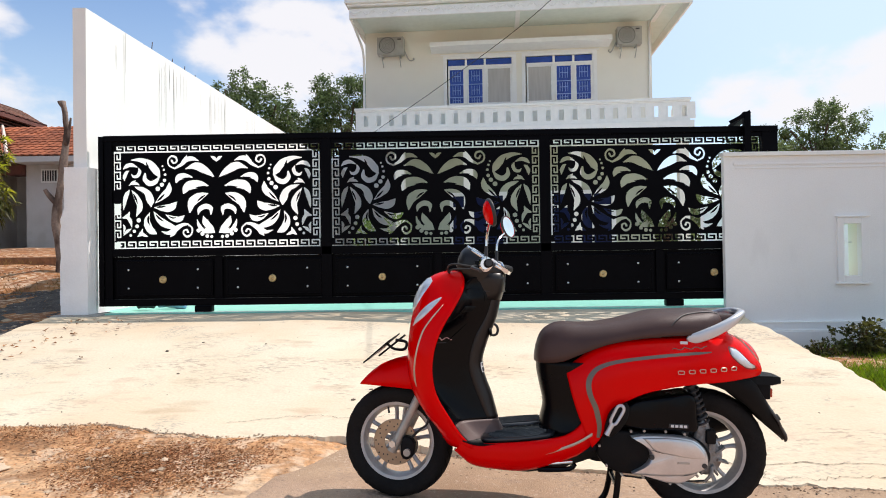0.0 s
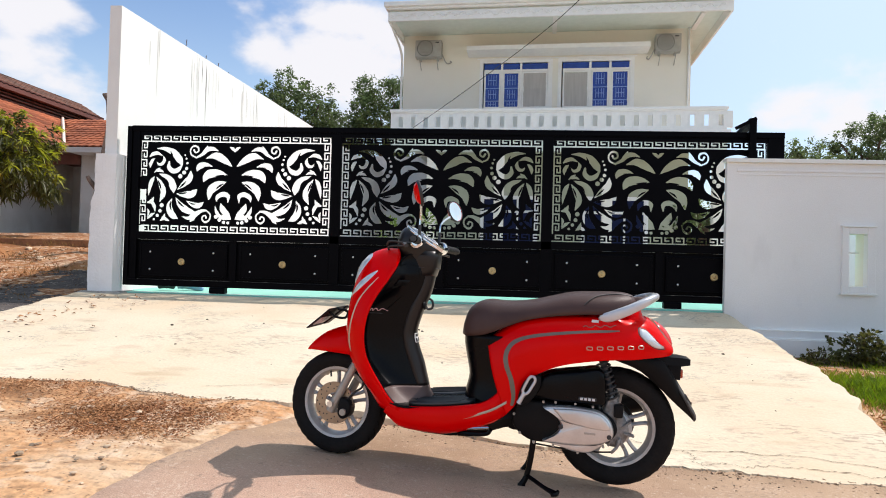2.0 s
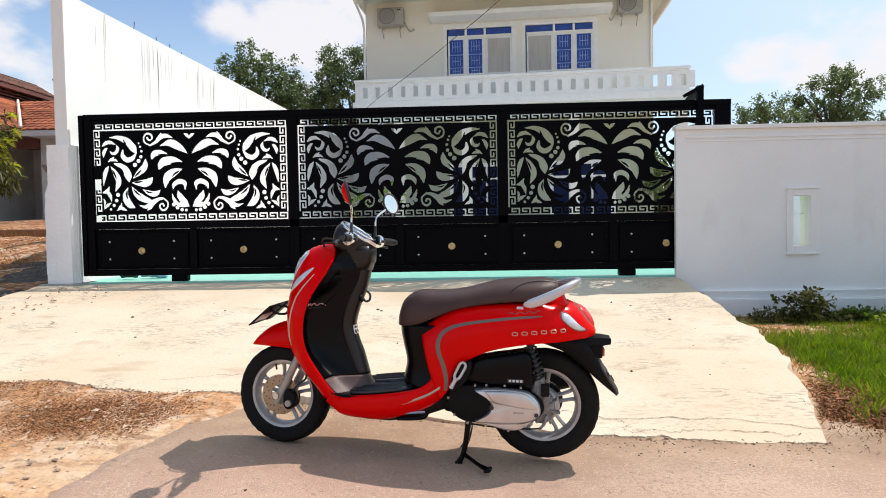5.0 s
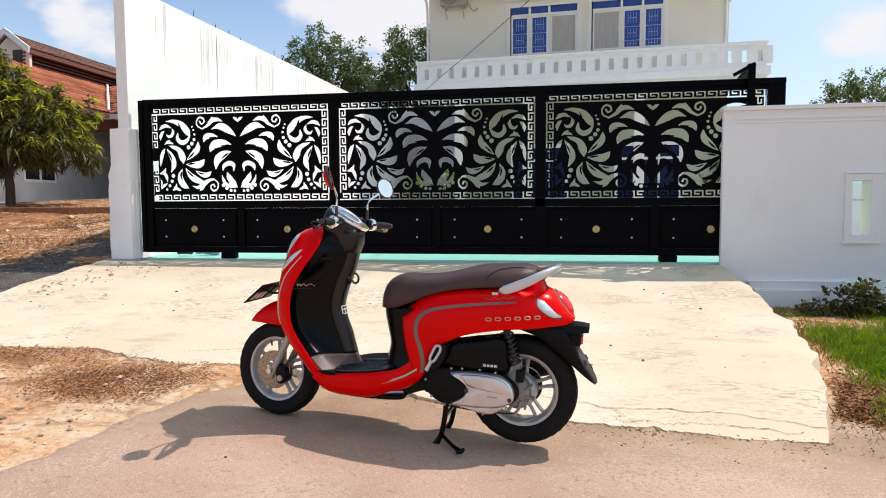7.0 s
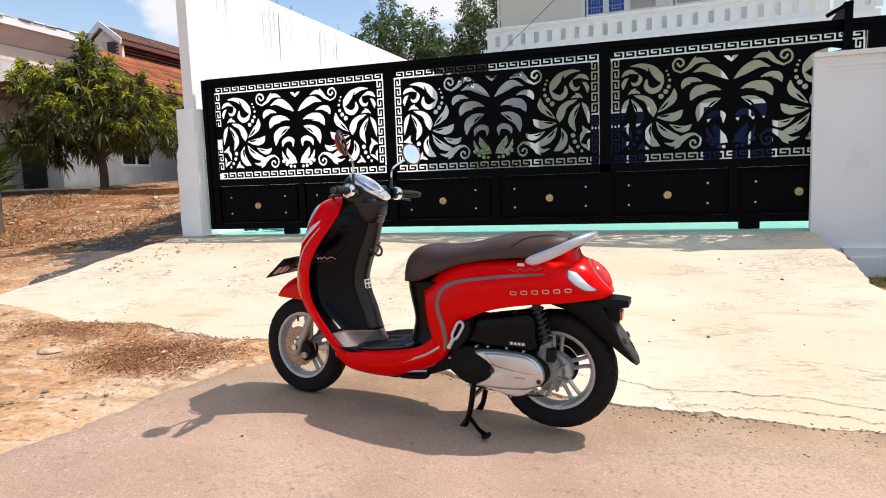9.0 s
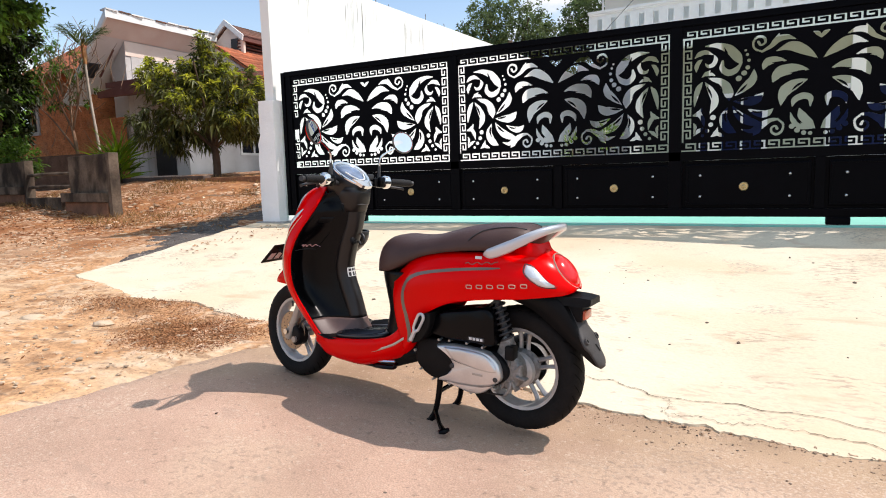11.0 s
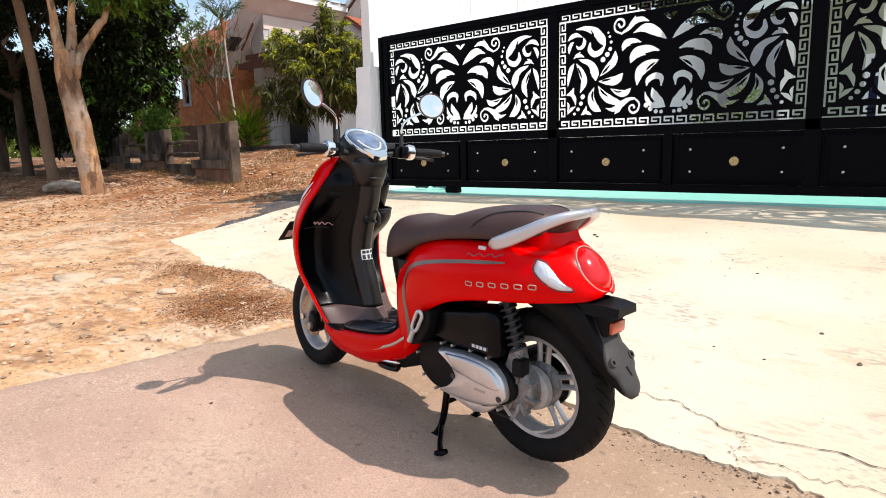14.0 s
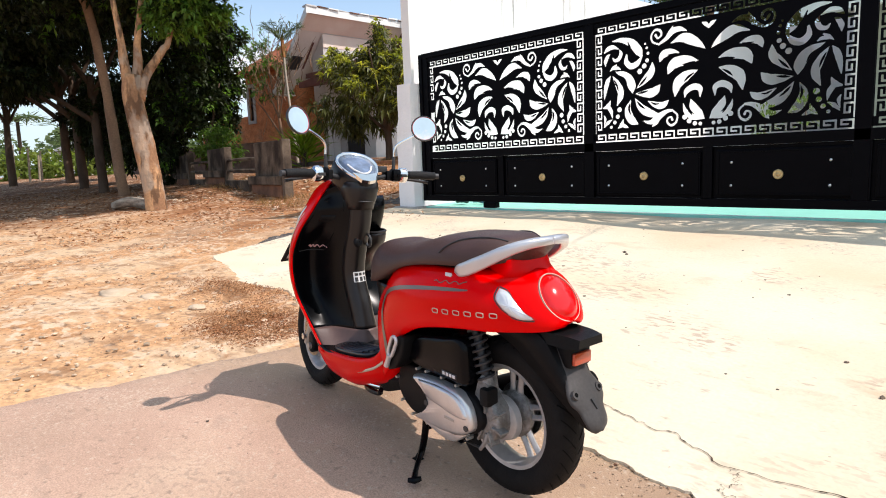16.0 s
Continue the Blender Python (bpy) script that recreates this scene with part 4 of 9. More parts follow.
rings(bm, [[(-5.1, -0.5, 8.902), (5.0, -0.5, 8.902), (5.0, 9.5, 8.902), (-5.1, 9.5, 8.902)], [(-1.2, 4.2, 9.6), (0.5, 4.2, 9.6), (0.5, 5.0, 9.6), (-1.2, 5.0, 9.6)]])
part("roof", bm, M_roof, house)
# drain pipe and camera
part("drain_pipe", cyl(bmesh.new(), (4.3, 1.55, 4.98), (4.3, 1.55, 8.61), 0.035, n=10), M_trim, house, smooth=True)
part("drain_pipe", tube(bmesh.new(), [(-5.13, -0.38, 8.34), (-5.15, 0.2, 8.28), (-5.16, 1.2, 8.05), (-5.17, 1.5, 7.85), (-5.17, 1.56, 7.4), (-5.17, 1.56, 5.0)], 0.04, n=8, steps=40), M_trim, house, smooth=True)
part("security_camera", cyl(bmesh.new(), (4.42, -0.1, 8.50), (4.42, 0.1, 8.55), 0.06, n=12), M_trim, house)

for u, lab in ((-4.64, 0.89), (3.22, 0.78)):
    ac = thing("air_conditioner", "off-white outdoor air conditioner unit on a wall bracket", "air conditioner", "outdoor units on the house", m=HM)
    part("casing", boxed(u, u + lab, 1.2, 1.52, 7.76, 8.33, bevel=0.02), M_acwhite, ac)
    cx = u + lab * 0.38
    m = Matrix.Translation((cx, 1.2, 8.05)) @ pose(0, 0, 0, 90)
    part("fan_opening", lathe(bmesh.new(), [(0.0, -0.01), (0.22, -0.01), (0.262, 0.004), (0.272, 0.004)], 28, m), M_dark, ac, "dark round fan opening", smooth=True)
    bm = bmesh.new()
    for r in (0.06, 0.11, 0.16, 0.21):
        for k in range(24):
            a0, a1 = 2 * math.pi * k / 24, 2 * math.pi * (k + 1) / 24
            cyl(bm, (cx + r * math.cos(a0), 1.19, 8.05 + r * math.sin(a0)), (cx + r * math.cos(a1), 1.19, 8.05 + r * math.sin(a1)), 0.005, n=4)
    part("fan_guard", bm, M_dark, ac)
    part("badge", boxed(u + lab - 0.2, u + lab - 0.08, 1.195, 1.2005, 8.22, 8.26), M_dark, ac)
    for du in (0.15, lab - 0.15):
        bm = boxed(u + du - 0.02, u + du + 0.02, 1.18, 1.61, 7.715, 7.759)
        cyl(bm, (u + du, 1.25, 7.72), (u + du, 1.6, 7.42), 0.015, n=6)
        part("bracket", bm, M_acwhite, ac)
    tx = u + lab if u < 0 else u
    bm = tube(bmesh.new(), [(tx, 1.4, 7.9), (tx + (0.15 if u < 0 else -0.15), 1.5, 7.62), (tx + (0.3 if u < 0 else -0.22), 1.57, 7.66), (tx + (0.26 if u < 0 else -0.2), 1.6, 7.72)], 0.02, n=6)
    part("pipe", bm, M_acwhite, ac, smooth=True)

# service cable that sags down to the house
cable = tagged(finish("power_cable", tube(bmesh.new(), [(2.6, 6.5, 5.55), (1.52, 9.96, 5.09), (-0.1, 13.2, 4.75), (-2.0, 16.96, 4.52), (-3.0, 19.2, 4.45)], 0.007, n=6, steps=40), M_cable, smooth=True), "thin black service cable hanging to the house", "cable")

tagged(finish("wall_north", boxed(-4.85, 0.5, 25.01, 25.15, 0.3, 5.05), M_white), "plain white wall closing the back of the yard", "wall", kind="structure")
tagged(finish("garden_wall", boxed(4.2, 16, 11.0, 11.15, 0.2, 1.85), M_white), "white inner wall of the yard", "wall", kind="structure")


# pot plants in the yard
def pot_plant(x, y, top, spread, n, seed, label):
    t = thing("pot_plant", label, "plant", "pot plants in the yard")
    part("pot", lathe(bmesh.new(), [(0.0, 0.425), (0.11, 0.425), (0.15, 0.70), (0.16, 0.72), (0.14, 0.72), (0.13, 0.66), (0.0, 0.66)], 20, Matrix.Translation((x, y, 0))), mat("clay_pot", (0.36, 0.16, 0.09), (0.28, 0.12, 0.07), rough=0.9, scale=8), t, smooth=True)
    part("stem", tube(bmesh.new(), [(x, y, 0.65), (x + 0.02, y, 0.9), (x, y, top - spread)], [0.018, 0.014, 0.010], n=7), M_darkstem, t, smooth=True)
    r = np.random.RandomState(seed)
    v = r.normal(size=(n, 3))
    v /= np.linalg.norm(v, axis=1, keepdims=True)
    bm = bmesh.new()
    for d, q in zip(v, r.rand(n)):
        p = Vector((x, y, top - spread)) + Vector(d) * spread * (0.35 + 0.65 * q)
        way = (Vector(d) + Vector((0, 0, 0.3))).normalized() * 0.09
        side = way.cross(Vector((0.2, 0.5, 1.0))).normalized() * 0.022
        f = [bm.verts.new(c) for c in (p, p + way * 0.5 + side, p + way, p + way * 0.5 - side)]
        bm.faces.new((f[0], f[1], f[2]))
        bm.faces.new((f[0], f[2], f[3]))
    part("leaves", bm, M_potleaf, t)


M_darkstem = mat("brown_stem", (0.14, 0.10, 0.07), rough=0.9)
M_potleaf = mat("glossy_pot_leaf", (0.14, 0.22, 0.03), (0.08, 0.15, 0.02), rough=0.45, scale=3, per_island=0.4)
pot_plant(-1.3, 13.7, 2.0, 0.32, 240, 3, "small leafy shrub in a clay pot in the yard")
pot_plant(-2.15, 14.3, 1.85, 0.34, 240, 5, "small leafy shrub in a clay pot in the yard")


# ---- scooter ----
# its own axes: a runs rearward from the front axle, b to its right-hand side, c up
M_red = mat("red_gloss_paint", (0.76, 0.0, 0.0), (0.72, 0.0, 0.0), rough=0.2, coat=0.09, scale=3, fine=0.04, fscale=400, spec=0.07)
M_black = mat("black_plastic", (0.0016, 0.0017, 0.0024), (0.0025, 0.0025, 0.0036), rough=0.26, scale=6, fine=0.2, fscale=300, spec=0.14, rvar=0.06)
M_matte = mat("matte_black_plastic", (0.005, 0.005, 0.006), (0.009, 0.0085, 0.0085), rough=0.46, scale=9, fine=0.3, fscale=200, bump=0.08, bscale=300, spec=0.12)
M_seat = mat("brown_seat_vinyl", (0.072, 0.039, 0.034), (0.058, 0.031, 0.027), rough=0.44, scale=7, fine=0.15, fscale=500, bump=0.12, bscale=420, spec=0.27)
M_mauve = mat("dusty_brown_plastic", (0.115, 0.066, 0.058), (0.09, 0.052, 0.046), rough=0.5, fine=0.15)
M_mat = mat("rubber_floor_mat", (0.016, 0.017, 0.020), (0.03, 0.03, 0.034), rough=0.28, fine=0.3, spec=0.6)
M_spine = mat("dark_brown_satin_plastic", (0.009, 0.007, 0.007), (0.013, 0.010, 0.0098), rough=0.36, scale=9, fine=0.2, fscale=260, spec=0.4)
M_cast = mat("rough_grey_casting", (0.34, 0.33, 0.32), (0.20, 0.19, 0.18), rough=0.55, metal=0.5, scale=26, detail=6, fine=0.35, fscale=90, bump=0.35, bscale=90)
stained(M_cast, (0.10, 0.075, 0.055), 18.0, (1, 1, 1), 0.55, 0.70, 0.6)
M_alloy = mat("cast_alloy", (0.66, 0.655, 0.66), (0.57, 0.565, 0.57), rough=0.3, metal=0.75, scale=9, fine=0.06, fscale=150, bump=0.04, bscale=140)
M_rim = mat("silver_rim_paint", (0.50, 0.49, 0.485), (0.40, 0.39, 0.385), rough=0.42, metal=0.45, scale=16, fine=0.12)
M_silver = mat("satin_silver_paint", (0.60, 0.60, 0.63), (0.54, 0.54, 0.57), rough=0.28, metal=0.55, coat=0.4, scale=6)
M_chrome = mat("chrome", (0.85, 0.85, 0.86), rough=0.08, metal=1.0)
M_mirror = mat("mirror_glass", (0.92, 0.95, 0.96), rough=0.01, metal=1.0)
M_tyre = mat("tyre_rubber", (0.008, 0.0073, 0.0073), (0.013, 0.0115, 0.011), rough=0.7, scale=12, fine=0.3, bump=0.15, bscale=150, spec=0.14)
stained(M_tyre, (0.05, 0.036, 0.028), 5.0, (1, 1, 1), 0.58, 0.8, 0.25)
M_groove = mat("tread_shadow_rubber", (0.004, 0.004, 0.004), rough=0.9, spec=0.1)
M_disc = mat("brake_disc_steel", (0.42, 0.33, 0.24), (0.34, 0.26, 0.19), rough=0.38, metal=0.9, scale=20)
M_clear = mat("clear_lens", (0.75, 0.78, 0.80), (0.60, 0.63, 0.66), rough=0.10, metal=0.35, scale=40, coat=0.5)
M_redlens = mat("red_lens", (0.74, 0.004, 0.006), (0.66, 0.004, 0.006), rough=0.14, coat=0.25, scale=20)
M_amber = mat("orange_reflector", (0.50, 0.06, 0.02), rough=0.2, coat=0.5, scale=200)
M_stripe = mat("grey_brown_decal", (0.13, 0.10, 0.075), (0.17, 0.135, 0.10), rough=0.35, scale=4, coat=0.4)
M_pale = mat("champagne_decal", (0.62, 0.50, 0.38), rough=0.3, metal=0.3, coat=0.4)
M_lcd = mat("blue_grey_display", (0.16, 0.22, 0.34), (0.10, 0.13, 0.2), rough=0.06, scale=30, spec=0.8)
M_stick = mat("white_sticker", (0.75, 0.75, 0.75), rough=0.4)
M_pink = mat("pink_sticker", (0.75, 0.40, 0.40), rough=0.4)
M_fork = mat("grey_fork_paint", (0.42, 0.40, 0.365), (0.36, 0.34, 0.31), rough=0.36, metal=0.4, scale=20)

SM = Matrix.Translation((-0.465, 2.864, -0.008)) @ pose(0, 0, 0, 0, 0, -6.0) @ pose(0, 0, 0, 0, 2.06, 0)
bike = thing("motor_scooter", "glossy red and black scooter with brown seat on centre stand", "scooter", m=SM)
STEER = Matrix.Translation((0.425, 0, 0.985)) @ Matrix.Rotation(radians(-7.2), 4, Vector((0.454, 0, 0.891))) @ Matrix.Translation((-0.425, 0, -0.985))


def bpart(name, bm, material, label="", parent=None, smooth=True, steer=False, thick=0.0, split=True):
    if steer:
        bmesh.ops.transform(bm, matrix=STEER, verts=bm.verts)
    ob = part(name, bm, material, parent or bike, label, smooth)
    if smooth and split:
        ob.data.set_sharp_from_angle(angle=radians(38))
    if thick:
        s = ob.modifiers.new("thickness", "SOLIDIFY")
        s.thickness, s.offset = thick, 0.0
    return ob


def lerp(pairs, x):
    return float(np.interp(x, [p[0] for p in pairs], [p[1] for p in pairs]))


def soft(pairs, x):
    """A smooth curve through pairs, looked up at x."""
    xs_, ys_ = [p[0] for p in pairs], [p[1] for p in pairs]
    k = int(np.clip(np.searchsorted(xs_, x) - 1, 0, len(xs_) - 2))
    g = [(ys_[min(i + 1, len(ys_) - 1)] - ys_[max(i - 1, 0)]) / (xs_[min(i + 1, len(xs_) - 1)] - xs_[max(i - 1, 0)]) for i in (k, k + 1)]
    h = xs_[k + 1] - xs_[k]
    t = min(max((x - xs_[k]) / h, 0), 1)
    return (2 * t ** 3 - 3 * t * t + 1) * ys_[k] + (t ** 3 - 2 * t * t + t) * h * g[0] + (3 * t * t - 2 * t ** 3) * ys_[k + 1] + (t ** 3 - t * t) * h * g[1]


def plate(bm, outline, b0, b1, bevel=0.01, rounds=3, steps=None):
    """A flat block with a smooth outline in a and c, from b0 to b1, its b0 face rounded."""
    loop = spline(list(outline) + [outline[0]], steps or len(outline) * 5)[:-1]
    mid = sum(loop, Vector()) / len(loop)
    loops = []
    for k in range(rounds + 1):
        f = math.pi / 2 * k / rounds
        inset, off = bevel * (1 - math.sin(f)), bevel * (1 - math.cos(f))
        loops.append([(p.x + (mid.x - p.x) / max((mid - p).length, 1e-4) * inset, b0 + math.copysign(off, b1 - b0), p.y + (mid.y - p.y) / max((mid - p).length, 1e-4) * inset) for p in [Vector((q.x, q.y, 0)) for q in loop]])
    loops.append([(p.x, b1, p.y) for p in loop])
    return rings(bm, loops)


def ac(points):
    return [(a, c, 0) for a, c in points]


# wheels
def wheel(name, centre, R, half, rim, label, disc, steer):
    m = Matrix.Translation(centre) @ pose(0, 0, 0, 90)
    t = half
    tyre = bpart(name, lathe(bmesh.new(), [(rim - 0.006, -t * 0.62), (rim + 0.006, -t * 0.80), (rim + 0.022, -t * 0.98), (R - 0.030, -t), (R - 0.014, -t * 0.86), (R - 0.004, -t * 0.5), (R, 0), (R - 0.004, t * 0.5), (R - 0.014, t * 0.86), (R - 0.030, t), (rim + 0.022, t * 0.98), (rim + 0.006, t * 0.80), (rim - 0.006, t * 0.62)], 120, m), M_tyre, label, steer=steer, split=False)
    bm = bmesh.new()
    for k in range(34):
        for sgn in (-1, 1):
            a0 = 2 * math.pi * (k + (0.5 if sgn > 0 else 0)) / 34
            pts = []
            for j in range(4):
                f = j / 3
                a = a0 + 0.20 * f
                h = sgn * t * (0.12 + 0.75 * f)
                r = R - 0.0017 - 0.019 * (0.12 + 0.75 * f) ** 2.6
                pts.append(m @ Vector((r * math.cos(a), r * math.sin(a), h)))
            tube(bm, pts, 0.0022, n=4, steps=6)
    bpart("tread_groove", bm, M_groove, parent=tyre, steer=steer)
    bpart("rim", lathe(bmesh.new(), [(rim - 0.012, -t * 0.66), (rim + 0.003, -t * 0.72), (rim + 0.002, -t * 0.62), (rim - 0.010, -t * 0.5), (rim - 0.018, -t * 0.2), (rim - 0.018, t * 0.2), (rim - 0.010, t * 0.5), (rim + 0.002, t * 0.62), (rim + 0.003, t * 0.72), (rim - 0.012, t * 0.66), (rim - 0.022, t * 0.3), (rim - 0.026, 0), (rim - 0.022, -t * 0.3), (rim - 0.012, -t * 0.66)], 64, m), M_rim, "silver cast wheel rim", parent=tyre, steer=steer)
    for k in range(5):
        for sgn in (-1, 1):
            bm = bmesh.new()
            a0 = 2 * math.pi * k / 5 + 0.3
            pts = [m @ Vector((r * math.cos(a0 + sgn * s), r * math.sin(a0 + sgn * s), -t * 0.18)) for r, s in ((0.030, 0.40), (0.062, 0.25), (0.10, 0.16), (rim - 0.030, 0.15), (rim - 0.014, 0.20))]
            tube(bm, pts, [0.013, 0.0105, 0.009, 0.010, 0.013], n=8, steps=12, flat=0.8)
            bpart("spoke", bm, M_rim, parent=tyre, steer=steer)
    bpart("hub", lathe(bmesh.new(), [(0.0, -t * 0.8), (0.022, -t * 0.8), (0.036, -t * 0.5), (0.040, 0), (0.036, t * 0.5), (0.022, t * 0.8), (0.0, t * 0.8)], 28, m), M_rim, parent=tyre, steer=steer)
    if not disc:
        bpart("brake_drum", lathe(bmesh.new(), [(0.02, -t * 0.42), (0.060, -t * 0.42), (0.069, -t * 0.34), (0.069, -t * 0.1), (0.074, -t * 0.06), (0.074, t * 0.1), (0.069, t * 0.2), (0.02, t * 0.4)], 36, m), M_cast, "rough grey brake drum", parent=tyre, steer=steer)
    if disc:
        dm = m @ Matrix.Translation((0, 0, 0.052))
        d = bpart("brake_disc", lathe(bmesh.new(), [(0.046, -0.002), (0.093, -0.002), (0.095, 0), (0.093, 0.002), (0.046, 0.002), (0.046, -0.002)], 56, dm), M_disc, "drilled brake disc", parent=tyre, steer=steer)
        bm = bmesh.new()
        for k in range(30):
            a, r = 2 * math.pi * k / 30, (0.085, 0.074, 0.063)[k % 3]
            c = dm @ Vector((r * math.cos(a), r * math.sin(a), 0))
            cyl(bm, c + Vector((0, -0.0026, 0)), c + Vector((0, 0.0026, 0)), 0.0034, n=8)
        bpart("drill_hole", bm, M_dark, parent=d, steer=steer)
    return tyre


wheel("front_wheel", (0.012, 0.0, 0.235), 0.236, 0.046, 0.162, "front wheel with a black tyre and silver rim", True, True)
wheel("rear_wheel", (1.252, 0.0, 0.262), 0.250, 0.054, 0.166, "rear wheel with a broad black tyre", False, False)
tubebm = tube(bmesh.new(), [(-0.035, -0.02, 0.372), (-0.030, -0.02, 0.345)], 0.0045, n=6)
bpart("valve", tubebm, M_dark, steer=True)

# fork
for s in (-1, 1):
    bm = tube(bmesh.new(), [(0.135, 0.066 * s, 0.485), (0.07, 0.066 * s, 0.345), (0.002, 0.066 * s, 0.20)], [0.0175, 0.0185, 0.021], n=16, steps=12)
    bpart("fork_leg", bm, M_fork, "grey fork leg", steer=True)
bm = cyl(bmesh.new(), (0.012, -0.096, 0.235), (0.012, 0.09, 0.235), 0.009, n=12)
cyl(bm, (0.012, -0.099, 0.235), (0.012, -0.09, 0.235), 0.015, n=6)
bpart("front_axle", bm, M_steel, steer=True)
cal = bpart("brake_caliper", plate(bmesh.new(), ac([(0.045, 0.235), (0.055, 0.265), (0.085, 0.262), (0.105, 0.235), (0.10, 0.195), (0.07, 0.172), (0.045, 0.19)]), -0.085, -0.030, 0.010), M_matte, "black brake caliper", steer=True)
bpart("piston_cap", cyl(bmesh.new(), (0.075, -0.097, 0.205), (0.075, -0.083, 0.205), 0.015, n=18), M_fork, parent=cal, steer=True)
bpart("brake_hose", tube(bmesh.new(), [(0.085, -0.07, 0.26), (0.125, -0.085, 0.30), (0.155, -0.075, 0.33), (0.15, -0.07, 0.40), (0.11, -0.06, 0.47)], 0.005, n=6), M_cable, steer=True)

# front mudguard
FEND = [(-0.170, 0.461, 0.456, 0.006), (-0.158, 0.474, 0.459, 0.024), (-0.126, 0.508, 0.463, 0.044), (-0.074, 0.549, 0.464, 0.058), (-0.007, 0.578, 0.464, 0.066), (0.046, 0.592, 0.462, 0.069), (0.105, 0.600, 0.460, 0.070), (0.17, 0.598, 0.462, 0.068)]
loops = []
for k in range(30):
    a = -0.170 + 0.34 * (k / 29) ** 1.3
    top, low, w = (soft([(f[0], f[i]) for f in FEND], a) for i in (1, 2, 3))
    loops.append([(a, math.copysign(abs(math.cos(p)) ** 0.75, math.cos(p)) * w, low + (top - low) * math.sin(p) ** 0.8) for p in np.linspace(0, math.pi, 21)])
bpart("front_mudguard", rings(bmesh.new(), loops, closed=False), M_red, "pointed red front mudguard", steer=True, thick=0.004)
bpart("mudguard_liner", tube(bmesh.new(), [(0.02, 0, 0.50), (0.10, 0, 0.53), (0.17, 0, 0.50), (0.22, 0, 0.42)], [0.05, 0.06, 0.06, 0.05], n=12), M_matte, steer=True)

# leg shield: a bowed red shell, and a black inner face with a central spine
SH_F = [(0.26, 0.215), (0.32, 0.175), (0.38, 0.125), (0.467, 0.075), (0.557, 0.054), (0.636, 0.053), (0.715, 0.057), (0.767, 0.065), (0.83, 0.080), (0.873, 0.095), (0.92, 0.122), (0.946, 0.16), (0.958, 0.20)]
SH_R = [(0.26, 0.35), (0.277, 0.334), (0.315, 0.295), (0.373, 0.255), (0.467, 0.200), (0.551, 0.179), (0.624, 0.180), (0.698, 0.196), (0.76, 0.223), (0.823, 0.258), (0.885, 0.285), (0.93, 0.287), (0.958, 0.27)]
SH_W = [(0.26, 0.168), (0.32, 0.172), (0.4, 0.186), (0.49, 0.203), (0.59, 0.213), (0.66, 0.211), (0.77, 0.186), (0.85, 0.150), (0.89, 0.128), (0.93, 0.095), (0.958, 0.055)]


def shield(c, f, out=0.0):
    """A point of the red shell: c its height, f from -1 to 1 across it."""
    fa, ra, w = soft(SH_F, c), soft(SH_R, c), soft(SH_W, c)
    b = w * math.sin(f * math.pi / 2) ** 1 if f >= 0 else -w * math.sin(-f * math.pi / 2)
    g = 1 - math.cos(f * math.pi / 2)
    p = Vector((fa + (ra - fa) * g ** 1.15, b, c))
    return p + Vector((-out * math.cos(f * 1.45), out * math.sin(f * 1.45), 0.0))


hs = [0.26 + 0.698 * (1 - (1 - k / 44) ** 1.25) for k in range(45)]
bpart("leg_shield", rings(bmesh.new(), [[shield(c, f) for f in np.linspace(-1, 1, 41)] for c in hs], closed=False), M_red, "bowed glossy red front apron", thick=0.006)
SPINE = [(0.30, 0.455), (0.331, 0.437), (0.40, 0.415), (0.456, 0.398), (0.52, 0.372), (0.581, 0.357), (0.671, 0.377), (0.762, 0.410), (0.83, 0.425), (0.891, 0.430), (0.94, 0.425), (0.955, 0.41)]


def inner(c, f):
    w, ra = soft(SH_W, c) - 0.004, soft(SH_R, c)
    b = f * w
    spine = math.exp(-abs(b / 0.075) ** 3.2)
    dish = 0.030 * math.sin(min(abs(f), 1) * math.pi) * smoothstep(0.34, 0.5, c)
    pocket = 0.075 * math.exp(-((b + 0.100) / 0.060) ** 4) * float(smoothstep(0.68, 0.80, c) * (1 - smoothstep(0.835, 0.925, c)))
    pocket -= 0.035 * math.exp(-((b - 0.112) / 0.045) ** 4) * float(smoothstep(0.70, 0.80, c) * (1 - smoothstep(0.88, 0.92, c)))
    floor = float(1 - smoothstep(0.28, 0.40, c)) * 0.06 * (1 - f * f)
    pocket *= 1 - abs(f) ** 5
    return Vector((ra - dish + (soft(SPINE, c) - ra + dish) * spine + pocket * (1 - spine) + floor * (1 - spine), b, c))


hi_ = [0.352 + 0.603 * k / 54 for k in range(55)]
bpart("inner_shield", rings(bmesh.new(), [[inner(c, f) for f in np.linspace(-1, 1, 61)] for c in hi_], closed=False), M_black, "black inner leg shield with storage pockets", thick=0.004)
bpart("centre_spine", rings(bmesh.new(), [[inner(c, f) + Vector((0.0045, 0, 0)) for f in np.linspace(-0.052, 0.052, 13) / (soft(SH_W, c) - 0.004)] for c in [0.356 + 0.50 * k / 40 for k in range(41)]], closed=False), M_spine, "dark brown centre spine", thick=0.003)
